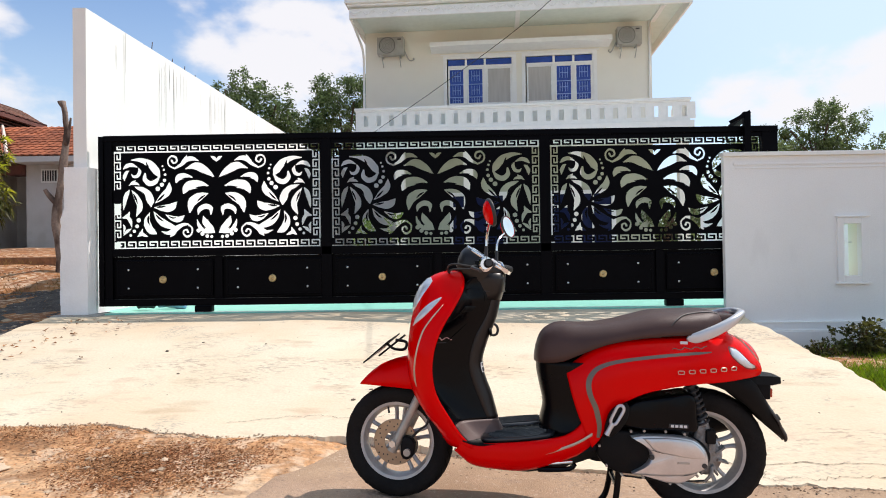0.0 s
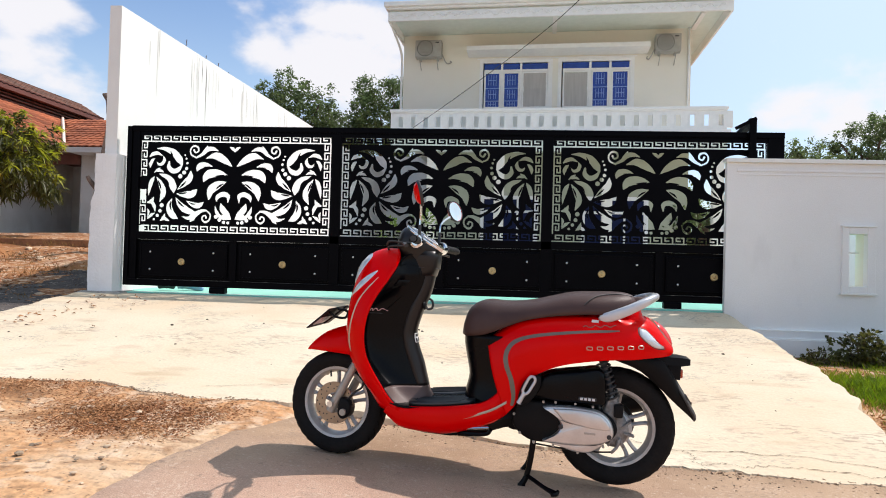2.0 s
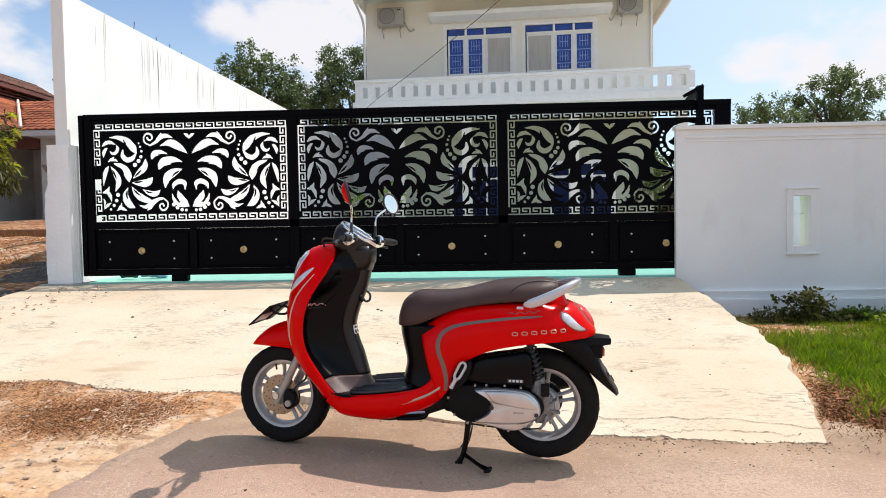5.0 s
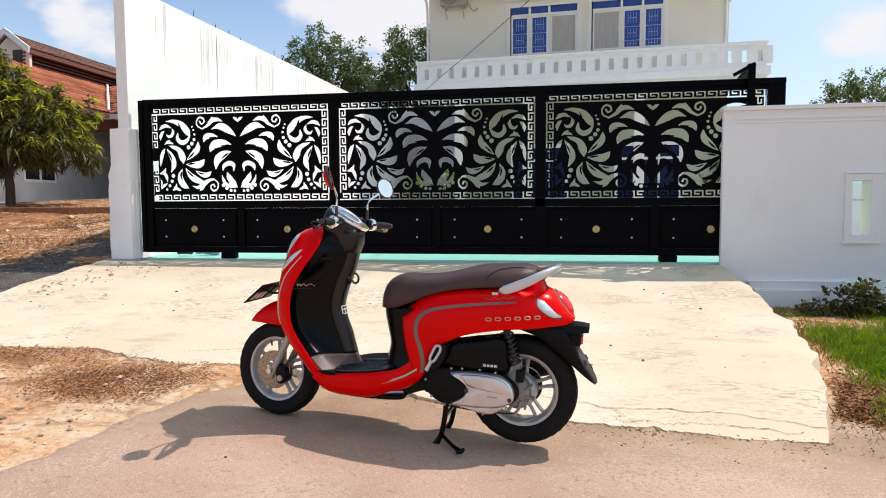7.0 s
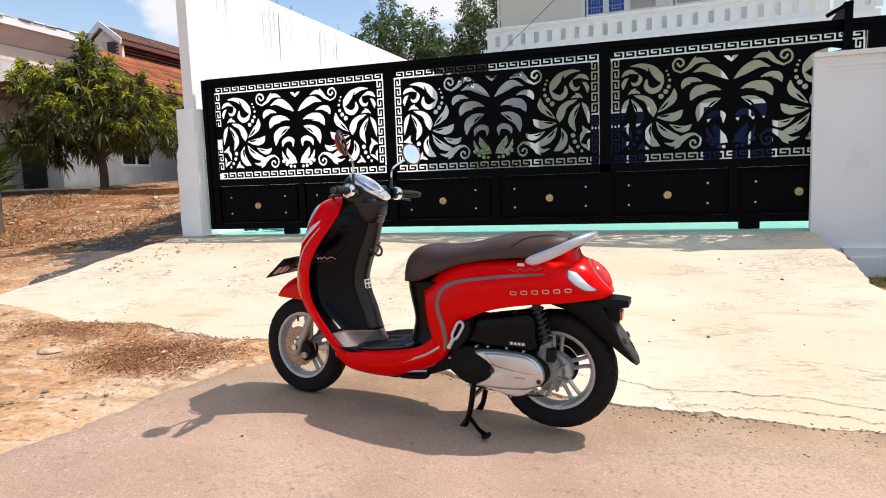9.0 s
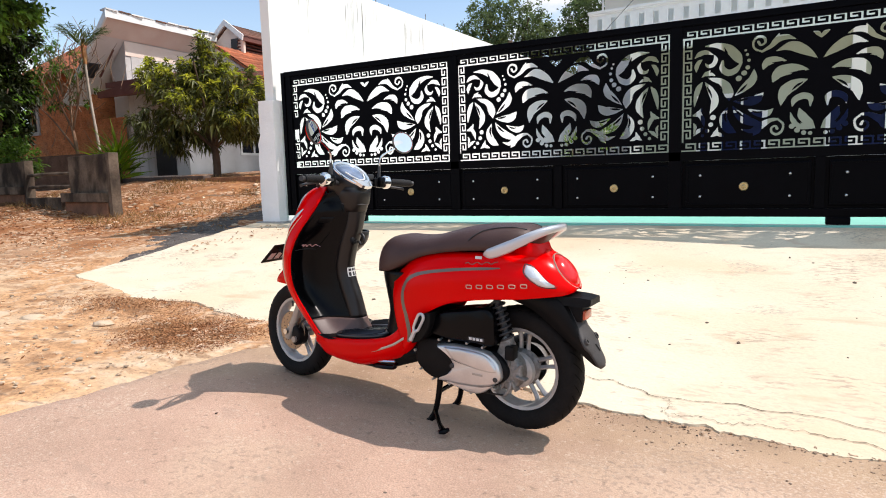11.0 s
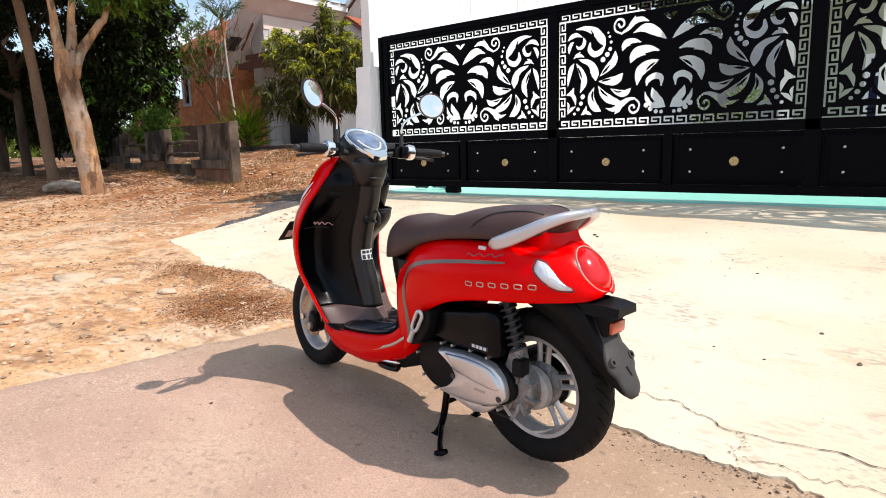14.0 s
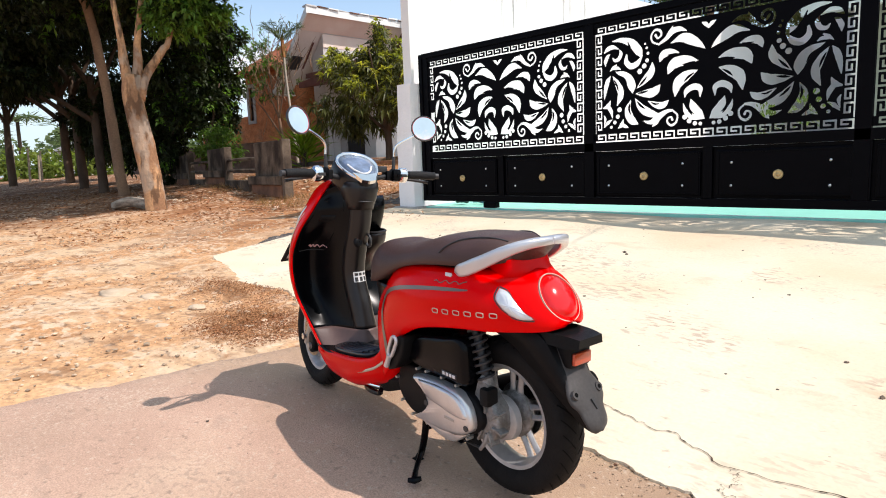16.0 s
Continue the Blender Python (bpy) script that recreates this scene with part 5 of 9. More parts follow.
# open pocket on the far side of the spine
loops = []
for c in np.linspace(0.54, 0.735, 16):
    w, ra = float(smoothstep(0.54, 0.72, c)), soft(SH_R, c)
    loops.append([(ra + 0.006 + (0.352 - ra) * w * math.sin(q) ** 0.55, 0.112 - 0.060 * math.cos(q), float(c)) for q in np.linspace(0.02, math.pi - 0.02, 25)])
pocket = bpart("open_pocket", rings(bmesh.new(), loops, closed=False), M_spine, "open storage pocket with a brown front", thick=0.005)
hood = []
for c in np.linspace(0.735, 0.885, 14):
    k, ra = math.sqrt(max(1 - ((c - 0.735) / 0.151) ** 2, 0)), soft(SH_R, c)
    hood.append([(ra + 0.004 + 0.085 * k * math.sin(q) ** 0.55, 0.112 - 0.062 * math.cos(q), float(c)) for q in np.linspace(0.02, math.pi - 0.02, 25)])
bpart("pocket_hood", rings(bmesh.new(), hood, closed=False), M_black, parent=pocket, thick=0.004)
bpart("pocket_rim", tube(bmesh.new(), [(a, b, c + 0.002) for a, b, c in loops[-1][::3]], 0.0055, n=8, steps=30), M_spine, parent=pocket)
lo_ = [0.272 + 0.082 * k / 9 for k in range(10)]
bpart("kick_panel", rings(bmesh.new(), [[inner(c, f) + Vector((0.002, 0, 0)) for f in np.linspace(-1, 1, 41)] for c in lo_], closed=False), M_mauve, "dusty brown lower kick panel", thick=0.004)
bpart("pocket_seam", tube(bmesh.new(), [inner(0.667, f) + Vector((0.002, 0, 0)) for f in np.linspace(-0.86, -0.4, 8)], 0.002, n=6), M_dark)
bpart("pocket_latch", rings(bmesh.new(), [[inner(c, f) + Vector((o, 0, 0)) for f in np.linspace(-0.80, -0.52, 7)] for c, o in ((0.796, 0.0), (0.798, 0.006), (0.812, 0.007), (0.822, 0.006), (0.824, 0.0))], closed=False), M_matte, "glove box latch", split=False)
bpart("lid_seam", tube(bmesh.new(), [inner(c, f) + Vector((0.001, 0, 0)) for c, f in ((0.667, -0.88), (0.75, -0.93), (0.83, -0.93), (0.882, -0.86), (0.893, -0.70), (0.886, -0.54), (0.84, -0.44), (0.75, -0.40), (0.667, -0.40))], 0.0018, n=6, steps=50), M_groove)


def decal(name, path, half, material, label="", parent=None):
    """A thin strip lying on a surface: path of (point, sideways)."""
    return bpart(name, rings(bmesh.new(), [[p - s * h, p + s * h] for (p, s), h in zip(path, half)], closed=False), material, label, parent, thick=0.0012)


def patch(name, ring, centre_out, material, label=""):
    """A lens on the shell: an outline of (c, f) skinned with a domed middle."""
    cs = [sum(p[0] for p in ring) / len(ring), sum(p[1] for p in ring) / len(ring)]
    loop = spline([(c, f, 0) for c, f in ring] + [(*ring[0], 0)], 40)[:-1]
    loops = [[shield(cs[0] + (p.x - cs[0]) * k, cs[1] + (p.y - cs[1]) * k, o) for p in loop] for k, o in ((1.04, -0.002), (1.0, 0.004), (0.8, 0.004 + centre_out * 0.5), (0.45, 0.004 + centre_out * 0.9), (0.03, 0.004 + centre_out))]
    return bpart(name, rings(bmesh.new(), loops), material, label, split=False)


patch("headlight", [(0.775, 0.0), (0.80, 0.26), (0.86, 0.40), (0.925, 0.44), (0.943, 0.0), (0.925, -0.44), (0.86, -0.40), (0.80, -0.26)], 0.012, M_clear, "clear headlight lens in the apron")
for s in (-1, 1):
    patch("front_indicator", [(0.735, 0.42 * s), (0.775, 0.62 * s), (0.83, 0.74 * s), (0.858, 0.76 * s), (0.82, 0.58 * s), (0.765, 0.44 * s)], 0.006, M_clear, "clear leaf-shaped indicator lens")
    decal("apron_trim", [(shield(c, f * s, 0.004), Vector((0.6, 0.0, 0.2)).normalized()) for c, f in zip(np.linspace(0.50, 0.83, 24), np.interp(np.linspace(0, 1, 24), [0, 0.35, 0.7, 1], [0.62, 0.66, 0.72, 0.84]))], np.interp(np.linspace(0, 1, 24), [0, 0.1, 0.9, 1], [0.001, 0.005, 0.005, 0.001]), M_pale, "champagne trim strip")

# number plate on its bracket
bpart("plate_bracket", boxed(-0.075, 0.06, -0.03, 0.03, -0.004, 0.004, bevel=0.002, m=Matrix.Translation((-0.02, 0, 0.64)) @ pose(0, 0, 0, 0, -40, 0)), M_matte, steer=False)
M_plate = mat("number_plate", (0.012, 0.012, 0.013), rough=0.6, spec=0.15)
PM = Matrix.Translation((-0.068, 0.0, 0.626)) @ pose(0, 0, 0, 0, -42, 0)
plate_ob = bpart("number_plate", boxed(-0.072, 0.068, -0.125, 0.125, -0.004, 0.002, bevel=0.002, m=PM), M_plate, "black number plate with pale bars")
for k in range(5):
    bpart("plate_bar", boxed(-0.045, 0.005, -0.105 + k * 0.044, -0.075 + k * 0.044, -0.0062, -0.0038, m=PM), M_stick, parent=plate_ob)
bpart("plate_stay", tube(bmesh.new(), [(-0.03, -0.09, 0.655), (0.0, -0.09, 0.635), (0.04, -0.07, 0.632), (0.045, -0.06, 0.66), (0.0, -0.06, 0.668)], 0.006, n=6), M_matte)

# lower body: red side sills under the floor
SILL_T = [(0.30, 0.296), (0.328, 0.288), (0.366, 0.284), (0.514, 0.300), (0.635, 0.321), (0.712, 0.344), (0.762, 0.388), (0.775, 0.44)]
SILL_B = [(0.262, 0.240), (0.288, 0.218), (0.34, 0.184), (0.441, 0.174), (0.54, 0.176), (0.638, 0.203), (0.748, 0.246), (0.808, 0.295), (0.832, 0.352)]
for s in (-1, 1):
    tops, lows = spline(ac(SILL_T), 36), spline(ac(SILL_B), 36)
    loops = []
    for k, (t, l) in enumerate(zip(tops, lows)):
        w = lerp([(0.26, 0.160), (0.32, 0.164), (0.4, 0.176), (0.6, 0.186), (0.68, 0.185), (0.75, 0.176), (0.80, 0.160)], t.x)
        loops.append([(l.x + (t.x - l.x) * f, s * w * g, l.y + (t.y - l.y) * f) for f, g in ((0, 0.55), (0.06, 0.78), (0.2, 0.92), (0.45, 1.0), (0.7, 1.02), (0.88, 1.0), (0.97, 0.975), (1.0, 0.94))])
    bpart("side_sill", rings(bmesh.new(), loops, closed=False), M_red, "red side sill under the footboard", thick=0.004)
    decal("sill_trim", [(Vector((p.x, s * 0.1885, p.y)), Vector((0, 0, 1))) for p in spline(ac([(0.574, 0.257), (0.641, 0.274), (0.736, 0.312), (0.80, 0.352)]), 20)], np.interp(np.linspace(0, 1, 20), [0, 0.3, 1], [0.001, 0.005, 0.006]), M_pale, "champagne trim strip")
bm = rings(bmesh.new(), [[(a, b, c) for b, c in ((-0.10 * w, l), (0.10 * w, l), (0.15 * w, (l + t) / 2), (0.13 * w, t), (-0.13 * w, t), (-0.15 * w, (l + t) / 2))] for a, l, t, w in ((0.26, 0.26, 0.30, 0.8), (0.34, 0.176, 0.27, 1), (0.45, 0.166, 0.27, 1.05), (0.56, 0.165, 0.285, 1.05), (0.70, 0.19, 0.30, 1.0), (0.86, 0.25, 0.33, 0.9))])
bpart("belly_pan", bm, M_matte, "matte black belly pan")

# footboard with ribbed mats
loops = []
for a in np.linspace(0.30, 0.76, 24):
    c = soft([(0.30, 0.300), (0.36, 0.287), (0.5, 0.299), (0.635, 0.318), (0.72, 0.338), (0.76, 0.36)], a)
    loops.append([(a, b, c + 0.012 * math.exp(-(b / 0.05) ** 2) - 0.006 * (abs(b) / 0.175) ** 8) for b in np.linspace(-0.174, 0.174, 31)])
bpart("footboard", rings(bmesh.new(), loops, closed=False), M_black, "black footboard", thick=0.006)
for s in (-1, 1):
    out = [(0.375, 0.05 * s), (0.375, 0.13 * s), (0.43, 0.158 * s), (0.55, 0.162 * s), (0.64, 0.150 * s), (0.66, 0.09 * s), (0.60, 0.045 * s), (0.47, 0.04 * s)]
    zf = lambda a: soft([(0.30, 0.300), (0.36, 0.287), (0.5, 0.299), (0.635, 0.318), (0.72, 0.338), (0.76, 0.36)], a)
    loop = spline([(a, b, 0) for a, b in out] + [(*out[0], 0)], 48)[:-1]
    mid = sum(loop, Vector()) / len(loop)
    m_ob = bpart("floor_mat", rings(bmesh.new(), [[(mid.x + (p.x - mid.x) * k, mid.y + (p.y - mid.y) * k, zf(mid.x + (p.x - mid.x) * k) + h) for p in loop] for k, h in ((1.0, 0.0), (1.0, 0.012), (0.96, 0.016), (0.5, 0.015), (0.02, 0.015))]), M_mat, "ribbed black rubber foot mat", split=False)
    for k in range(6):
        b0 = (0.060 + 0.0175 * k) * s
        a0, a1 = 0.395 + 0.012 * abs(k - 2.5), 0.635 - 0.012 * abs(k - 2.5)
        bpart("rib", tube(bmesh.new(), [(a, b0 + 0.010 * s * math.sin((a - a0) / (a1 - a0) * math.pi), zf(a) + 0.017) for a in np.linspace(a0, a1, 5)], 0.0042, n=6, steps=12), M_mat, parent=m_ob)

# body under the seat
loops = []
for k in range(14):
    c = 0.315 + 0.30 * k / 13
    fa = soft([(0.31, 0.615), (0.34, 0.604), (0.428, 0.618), (0.502, 0.603), (0.575, 0.588), (0.62, 0.59)], c)
    w = soft([(0.31, 0.150), (0.36, 0.128), (0.45, 0.118), (0.55, 0.125), (0.62, 0.140)], c)
    loops.append([(fa + (0.80 - fa) * (1 - math.sin(p)) ** 1.0 if True else 0, -w * math.cos(p) * 1.0, c) for p in np.linspace(0, math.pi, 25)])
loops = [[(min(0.80, fa_[0]), math.copysign(min(abs(fa_[1]) ** 0.8 * 0.135 ** 0.2, 0.16), fa_[1]), fa_[2]) for fa_ in l] for l in loops]
bpart("seat_tower", rings(bmesh.new(), loops, closed=False), M_black, "black panel under the seat", thick=0.004)

# red rear body panels
REAR_T = [(0.700, 0.590), (0.745, 0.627), (0.811, 0.675), (0.907, 0.706), (1.027, 0.723), (1.170, 0.732), (1.25, 0.738), (1.32, 0.742), (1.37, 0.728), (1.42, 0.690), (1.455, 0.645), (1.474, 0.606)]
REAR_B = [(0.800, 0.300), (0.836, 0.345), (0.862, 0.409), (0.895, 0.459), (0.942, 0.492), (1.012, 0.524), (1.106, 0.547), (1.2, 0.561), (1.29, 0.568), (1.37, 0.578), (1.44, 0.586), (1.470, 0.596)]
NS, NT = 64, 25
rt, rb = spline(ac(REAR_T), NS), spline(ac(REAR_B), NS)
REAR_W = [(0.70, 0.150), (0.75, 0.165), (0.82, 0.183), (0.92, 0.198), (1.02, 0.206), (1.12, 0.204), (1.22, 0.189), (1.30, 0.166), (1.36, 0.142), (1.41, 0.114), (1.445, 0.082), (1.464, 0.052), (1.474, 0.012)]


def rear_point(i, t, out=0.0):
    T, B = rt[i], rb[i]
    a = B.x + (T.x - B.x) * t
    if i < 8:
        a -= 0.012 * math.sin(math.pi * t) * (1 - i / 8)
    c = B.y + (T.y - B.y) * t
    w = soft(REAR_W, min(max(a, 0.70), 1.474))
    fill = (1 - i / 12) * float(1 - smoothstep(0.25, 0.6, t)) if i < 12 else 0.0
    open_ = float(1 - smoothstep(1.22, 1.31, a))
    side = soft([(0, 0.90), (0.2, 0.975), (0.42, 1.0), (0.65, 0.965), (0.85, 0.86), (1.0, 0.70)], t)
    side += (1.03 - side) * fill
    shut = math.sqrt(max(1 - (max(t - 0.25, 0) / 0.75) ** 2.6, 0)) * (0.90 + 0.1 * min(t / 0.25, 1))
    return Vector((a, -(w * (side * open_ + shut * (1 - open_)) + out), c))


for s in (-1, 1):
    loops = [[Vector((p.x, -s * p.y, p.z)) for p in (rear_point(i, t) for t in np.linspace(0, 1, NT))] for i in range(NS)]
    bpart("rear_panel", rings(bmesh.new(), loops, closed=False), M_red, "glossy red rear body panel", thick=0.004)
GRID = np.array([rear_point(i, t)[:] for i in range(NS) for t in np.linspace(0, 1, 61)])


def on_panel(a, c, out=0.0015):
    """The point of the panel's skin at a and c, set out a little."""
    d = (GRID[:, 0] - a) ** 2 + (GRID[:, 2] - c) ** 2
    k = np.argpartition(d, 6)[:6]
    w = 1 / (d[k] + 1e-6)
    return Vector((a, float((GRID[k, 1] * w).sum() / w.sum()) - out, c))


STRIPE = [(1.236, 0.683), (1.1, 0.670), (0.983, 0.653), (0.90, 0.636), (0.845, 0.618), (0.806, 0.592), (0.785, 0.549), (0.790, 0.501), (0.812, 0.450), (0.826, 0.385), (0.822, 0.340)]
sp = spline(ac(STRIPE), 60)
sides = []
for k, p in enumerate(sp):
    d = (sp[min(k + 1, 59)] - sp[max(k - 1, 0)]).normalized()
    sides.append(Vector((-d.y, 0, d.x)))
for s in (-1, 1):
    half = np.interp(np.linspace(0, 1, 60), [0, 0.04, 0.35, 0.6, 0.85, 1], [0.002, 0.005, 0.007, 0.010, 0.010, 0.006])
    rows = [[(lambda q: (q.x, -s * q.y, q.z))(on_panel(p.x + sd.x * f * h, p.y + sd.z * f * h, 0.0042)) for f in (-1, -0.5, 0, 0.5, 1)] for p, sd, h in zip(sp, sides, half)]
    bpart("body_stripe", rings(bmesh.new(), rows, closed=False), M_stripe, "grey-brown stripe along the body", split=False)
    # badge: six small plain links
    for k in range(6):
        a = 1.120 + 0.0408 * k
        cz = 0.606 + 0.0032 * k
        q = on_panel(a, cz, 0.004)
        nrm = math.atan2(on_panel(a + 0.03, cz).y - on_panel(a - 0.03, cz).y, 0.06)
        bm = tube(bmesh.new(), [(-0.009, 0, -0.0058), (0.009, 0, -0.0058), (0.0112, 0, 0), (0.009, 0, 0.0058), (-0.009, 0, 0.0058), (-0.0112, 0, 0), (-0.009, 0, -0.0058)], 0.0017, n=6, steps=24)
        bmesh.ops.transform(bm, matrix=Matrix.Translation((q.x, -s * q.y, q.z)) @ Matrix.Rotation(nrm * -s, 4, "Z"), verts=bm.verts)
        bpart("badge_link", bm, M_pale)
    q0 = [on_panel(1.09 + 0.012 * k, 0.689 + 0.004 * math.sin(k * 1.9) + 0.0011 * k, 0.003) for k in range(12)]
    bpart("script_line", tube(bmesh.new(), [(q.x, -s * q.y, q.z) for q in q0], 0.0016, n=5, steps=40), M_stripe)
    bpart("side_reflector", boxed(-0.014, 0.014, -0.003, 0.003, -0.006, 0.006, bevel=0.002, m=Matrix.Translation(Vector((1.138, -s * on_panel(1.138, 0.713, 0.003).y, 0.713)))), M_stick)
    # rear indicator
    ind = [(1.318, 0.696), (1.345, 0.688), (1.372, 0.665), (1.398, 0.640), (1.425, 0.622), (1.385, 0.622), (1.352, 0.640), (1.322, 0.668)]
    loop = spline(ac(ind + [ind[0]]), 40)[:-1]
    mid = sum(loop, Vector()) / len(loop)
    loops = []
    for k, o in ((1.05, 0.0), (1.0, 0.004), (0.75, 0.008), (0.4, 0.010), (0.04, 0.011)):
        loops.append([(lambda q: (q.x, -s * q.y, q.z))(on_panel(mid.x + (p.x - mid.x) * k, mid.y + (p.y - mid.y) * k, o)) for p in loop])
    bpart("rear_indicator", rings(bmesh.new(), loops), M_clear, "clear rear indicator lens", split=False)
    loops = [[(lambda q: (q.x, -s * q.y, q.z))(on_panel(mid.x + (p.x - mid.x) * k, mid.y + (p.y - mid.y) * k, 0.0035)) for p in loop] for k in (1.05, 1.16)]
    bpart("indicator_rim", rings(bmesh.new(), loops, cap=False), M_dark)

# tail light set into the sloping tail
TM = Matrix.Translation((1.424, 0.0, 0.667)) @ pose(0, 0, 0, 0, 52, 0)
tl = bpart("tail_light", lathe(bmesh.new(), [(0.0, 0.026), (0.025, 0.024), (0.045, 0.017), (0.060, 0.006), (0.064, -0.004), (0.064, -0.03)], 40, TM @ Matrix.Diagonal((1.12, 1.0, 1, 1))), M_redlens, "round red tail light lens", split=False)
bpart("lens_rim", lathe(bmesh.new(), [(0.064, -0.01), (0.0665, 0.004), (0.069, 0.004), (0.071, -0.012)], 40, TM @ Matrix.Diagonal((1.12, 1.0, 1, 1))), M_pale, parent=tl)

# seat
SEAT_T = [(0.578, 0.625), (0.584, 0.662), (0.601, 0.711), (0.638, 0.746), (0.688, 0.761), (0.75, 0.760), (0.825, 0.765), (0.899, 0.779), (0.973, 0.800), (1.046, 0.819), (1.144, 0.828), (1.241, 0.833), (1.277, 0.829), (1.302, 0.817), (1.322, 0.785)]
SEAT_B = [(0.578, 0.606), (0.6, 0.603), (0.681, 0.617), (0.765, 0.654), (0.86, 0.694), (0.979, 0.721), (1.098, 0.737), (1.192, 0.744), (1.322, 0.765)]
SEAT_W = [(0.578, 0.035), (0.584, 0.066), (0.60, 0.094), (0.64, 0.122), (0.70, 0.142), (0.78, 0.152), (0.90, 0.160), (1.05, 0.168), (1.15, 0.163), (1.23, 0.143), (1.28, 0.112), (1.305, 0.080), (1.322, 0.03)]
loops = []
for k in range(60):
    a = 0.578 + 0.744 * (0.5 - 0.5 * math.cos(math.pi * k / 59))
    T, B, w = soft(SEAT_T, a), soft(SEAT_B, a), soft(SEAT_W, a)
    row = []
    for p in np.linspace(0, math.pi, 33):
        q = math.cos(p)
        row.append((a, math.copysign(abs(q) ** 0.62, q) * w * (1 - 0.02 * math.sin(p)), B + (T - B) * math.sin(p) ** 0.72))
    for f in np.linspace(-1, 1, 9)[1:-1]:
        row.append((a, f * w, B - 0.004))
    loops.append(row)
seat = bpart("seat", rings(bmesh.new(), loops), M_seat, "long brown vinyl seat with a stepped pillion", split=False)


def on_seat(a, p, out=0.0015):
    T, B, w = soft(SEAT_T, a), soft(SEAT_B, a), soft(SEAT_W, a) + out
    q = math.cos(p)
    return (a, -math.copysign(abs(q) ** 0.62, q) * w, B + (T - B) * math.sin(p) ** 0.72 + out)


for s in (1, -1):
    pts = [on_seat(a, p) for a, p in ((1.09, 0.30), (1.11, 0.55), (1.14, 0.85), (1.18, 1.02), (1.24, 1.08), (1.29, 1.05))]
    bpart("seam", tube(bmesh.new(), [(a, s * b, c) for a, b, c in pts], 0.0022, n=6), M_dark, parent=seat)

# grab rail
for s in (-1, 1):
    path = [(1.152, 0.150 * s, 0.722), (1.20, 0.155 * s, 0.737), (1.27, 0.148 * s, 0.768), (1.33, 0.125 * s, 0.800), (1.37, 0.082 * s, 0.820), (1.386, 0.035 * s, 0.826), (1.388, 0.0, 0.827)]
    P = spline(path, 36)
    loops = []
    for k, p in enumerate(P):
        f = k / 35
        d = (P[min(k + 1, 35)] - P[max(k - 1, 0)]).normalized()
        sidev = d.cross(Vector((0, 0, 1))).normalized()
        upv = sidev.cross(d).normalized()
        hgt, wid = np.interp(f, [0, 0.06, 0.25, 0.7, 1], [0.008, 0.021, 0.022, 0.014, 0.012]), np.interp(f, [0, 0.1, 0.5, 1], [0.006, 0.011, 0.014, 0.017])
        loops.append([p + sidev * math.copysign(abs(math.cos(q)) ** 0.6, math.cos(q)) * wid + upv * math.copysign(abs(math.sin(q)) ** 0.6, math.sin(q)) * hgt for q in np.linspace(0, 2 * math.pi, 17)[:-1]])
    bpart("grab_rail", rings(bmesh.new(), loops), M_silver, "silver grab rail blade round the seat", split=False)
def tail_ring(a0, a1, w, c):
    """A level outline, square in front and rounded behind."""
    mid_a, half = (a0 + a1) / 2, (a1 - a0) / 2
    return [(mid_a + half * math.copysign(abs(math.cos(q)) ** 0.55, math.cos(q)), w * math.copysign(abs(math.sin(q)) ** 0.55, math.sin(q)), c) for q in np.linspace(0, 2 * math.pi, 33)[:-1]]


bpart("tail_collar", rings(bmesh.new(), [tail_ring(1.10, a1, w, c) for a1, w, c in ((1.41, 0.112, 0.685), (1.385, 0.110, 0.705), (1.358, 0.104, 0.722), (1.340, 0.099, 0.742), (1.330, 0.097, 0.768), (1.318, 0.090, 0.772))]), M_red, "red collar under the seat's tail")
bpart("rail_mount", rings(bmesh.new(), [tail_ring(a0, a1, w, c) for a0, a1, w, c in ((1.20, 1.322, 0.070, 0.756), (1.22, 1.345, 0.072, 0.780), (1.25, 1.372, 0.064, 0.806), (1.26, 1.380, 0.055, 0.816))]), M_seat, "brown pad under the grab rail")

# rear mudguard with its number plate hanger
M_dusty = mat("dusty_black_plastic", (0.040, 0.038, 0.039), (0.062, 0.057, 0.055), rough=0.55, scale=8, fine=0.25, fscale=120, spec=0.25)
OUTER = [(1.28, 0.582), (1.38, 0.580), (1.435, 0.556), (1.468, 0.508), (1.496, 0.462), (1.524, 0.418), (1.550, 0.376), (1.568, 0.346), (1.575, 0.322)]
INNER = [(1.20, 0.560), (1.32, 0.522), (1.383, 0.480), (1.424, 0.446), (1.460, 0.413), (1.498, 0.380), (1.533, 0.351), (1.558, 0.330), (1.570, 0.318)]
WIDE = [0.080, 0.081, 0.078, 0.070, 0.060, 0.053, 0.046, 0.036, 0.016]
o_run, i_run, w_run = spline([(a, c, 0) for a, c in OUTER], 41), spline([(a, c, 0) for a, c in INNER], 41), spline([(w, 0, 0) for w in WIDE], 41)
loops = []
for o, q, w in zip(o_run, i_run, w_run):
    w = w.x
    mid = o * 0.75 + q * 0.25
    side = [(q.x, -w, q.y), (mid.x, -w * 0.98, mid.y), (o.x - 0.004, -w * 0.86, o.y - 0.003), (o.x, -w * 0.55, o.y)]
    loops.append(side + [(o.x + 0.004, 0.0, o.y + 0.003)] + [(a, -b, c) for a, b, c in reversed(side)])
mud = bpart("rear_mudguard", rings(bmesh.new(), loops, closed=False), M_matte, "black rear mudguard close to the tyre", thick=0.006)
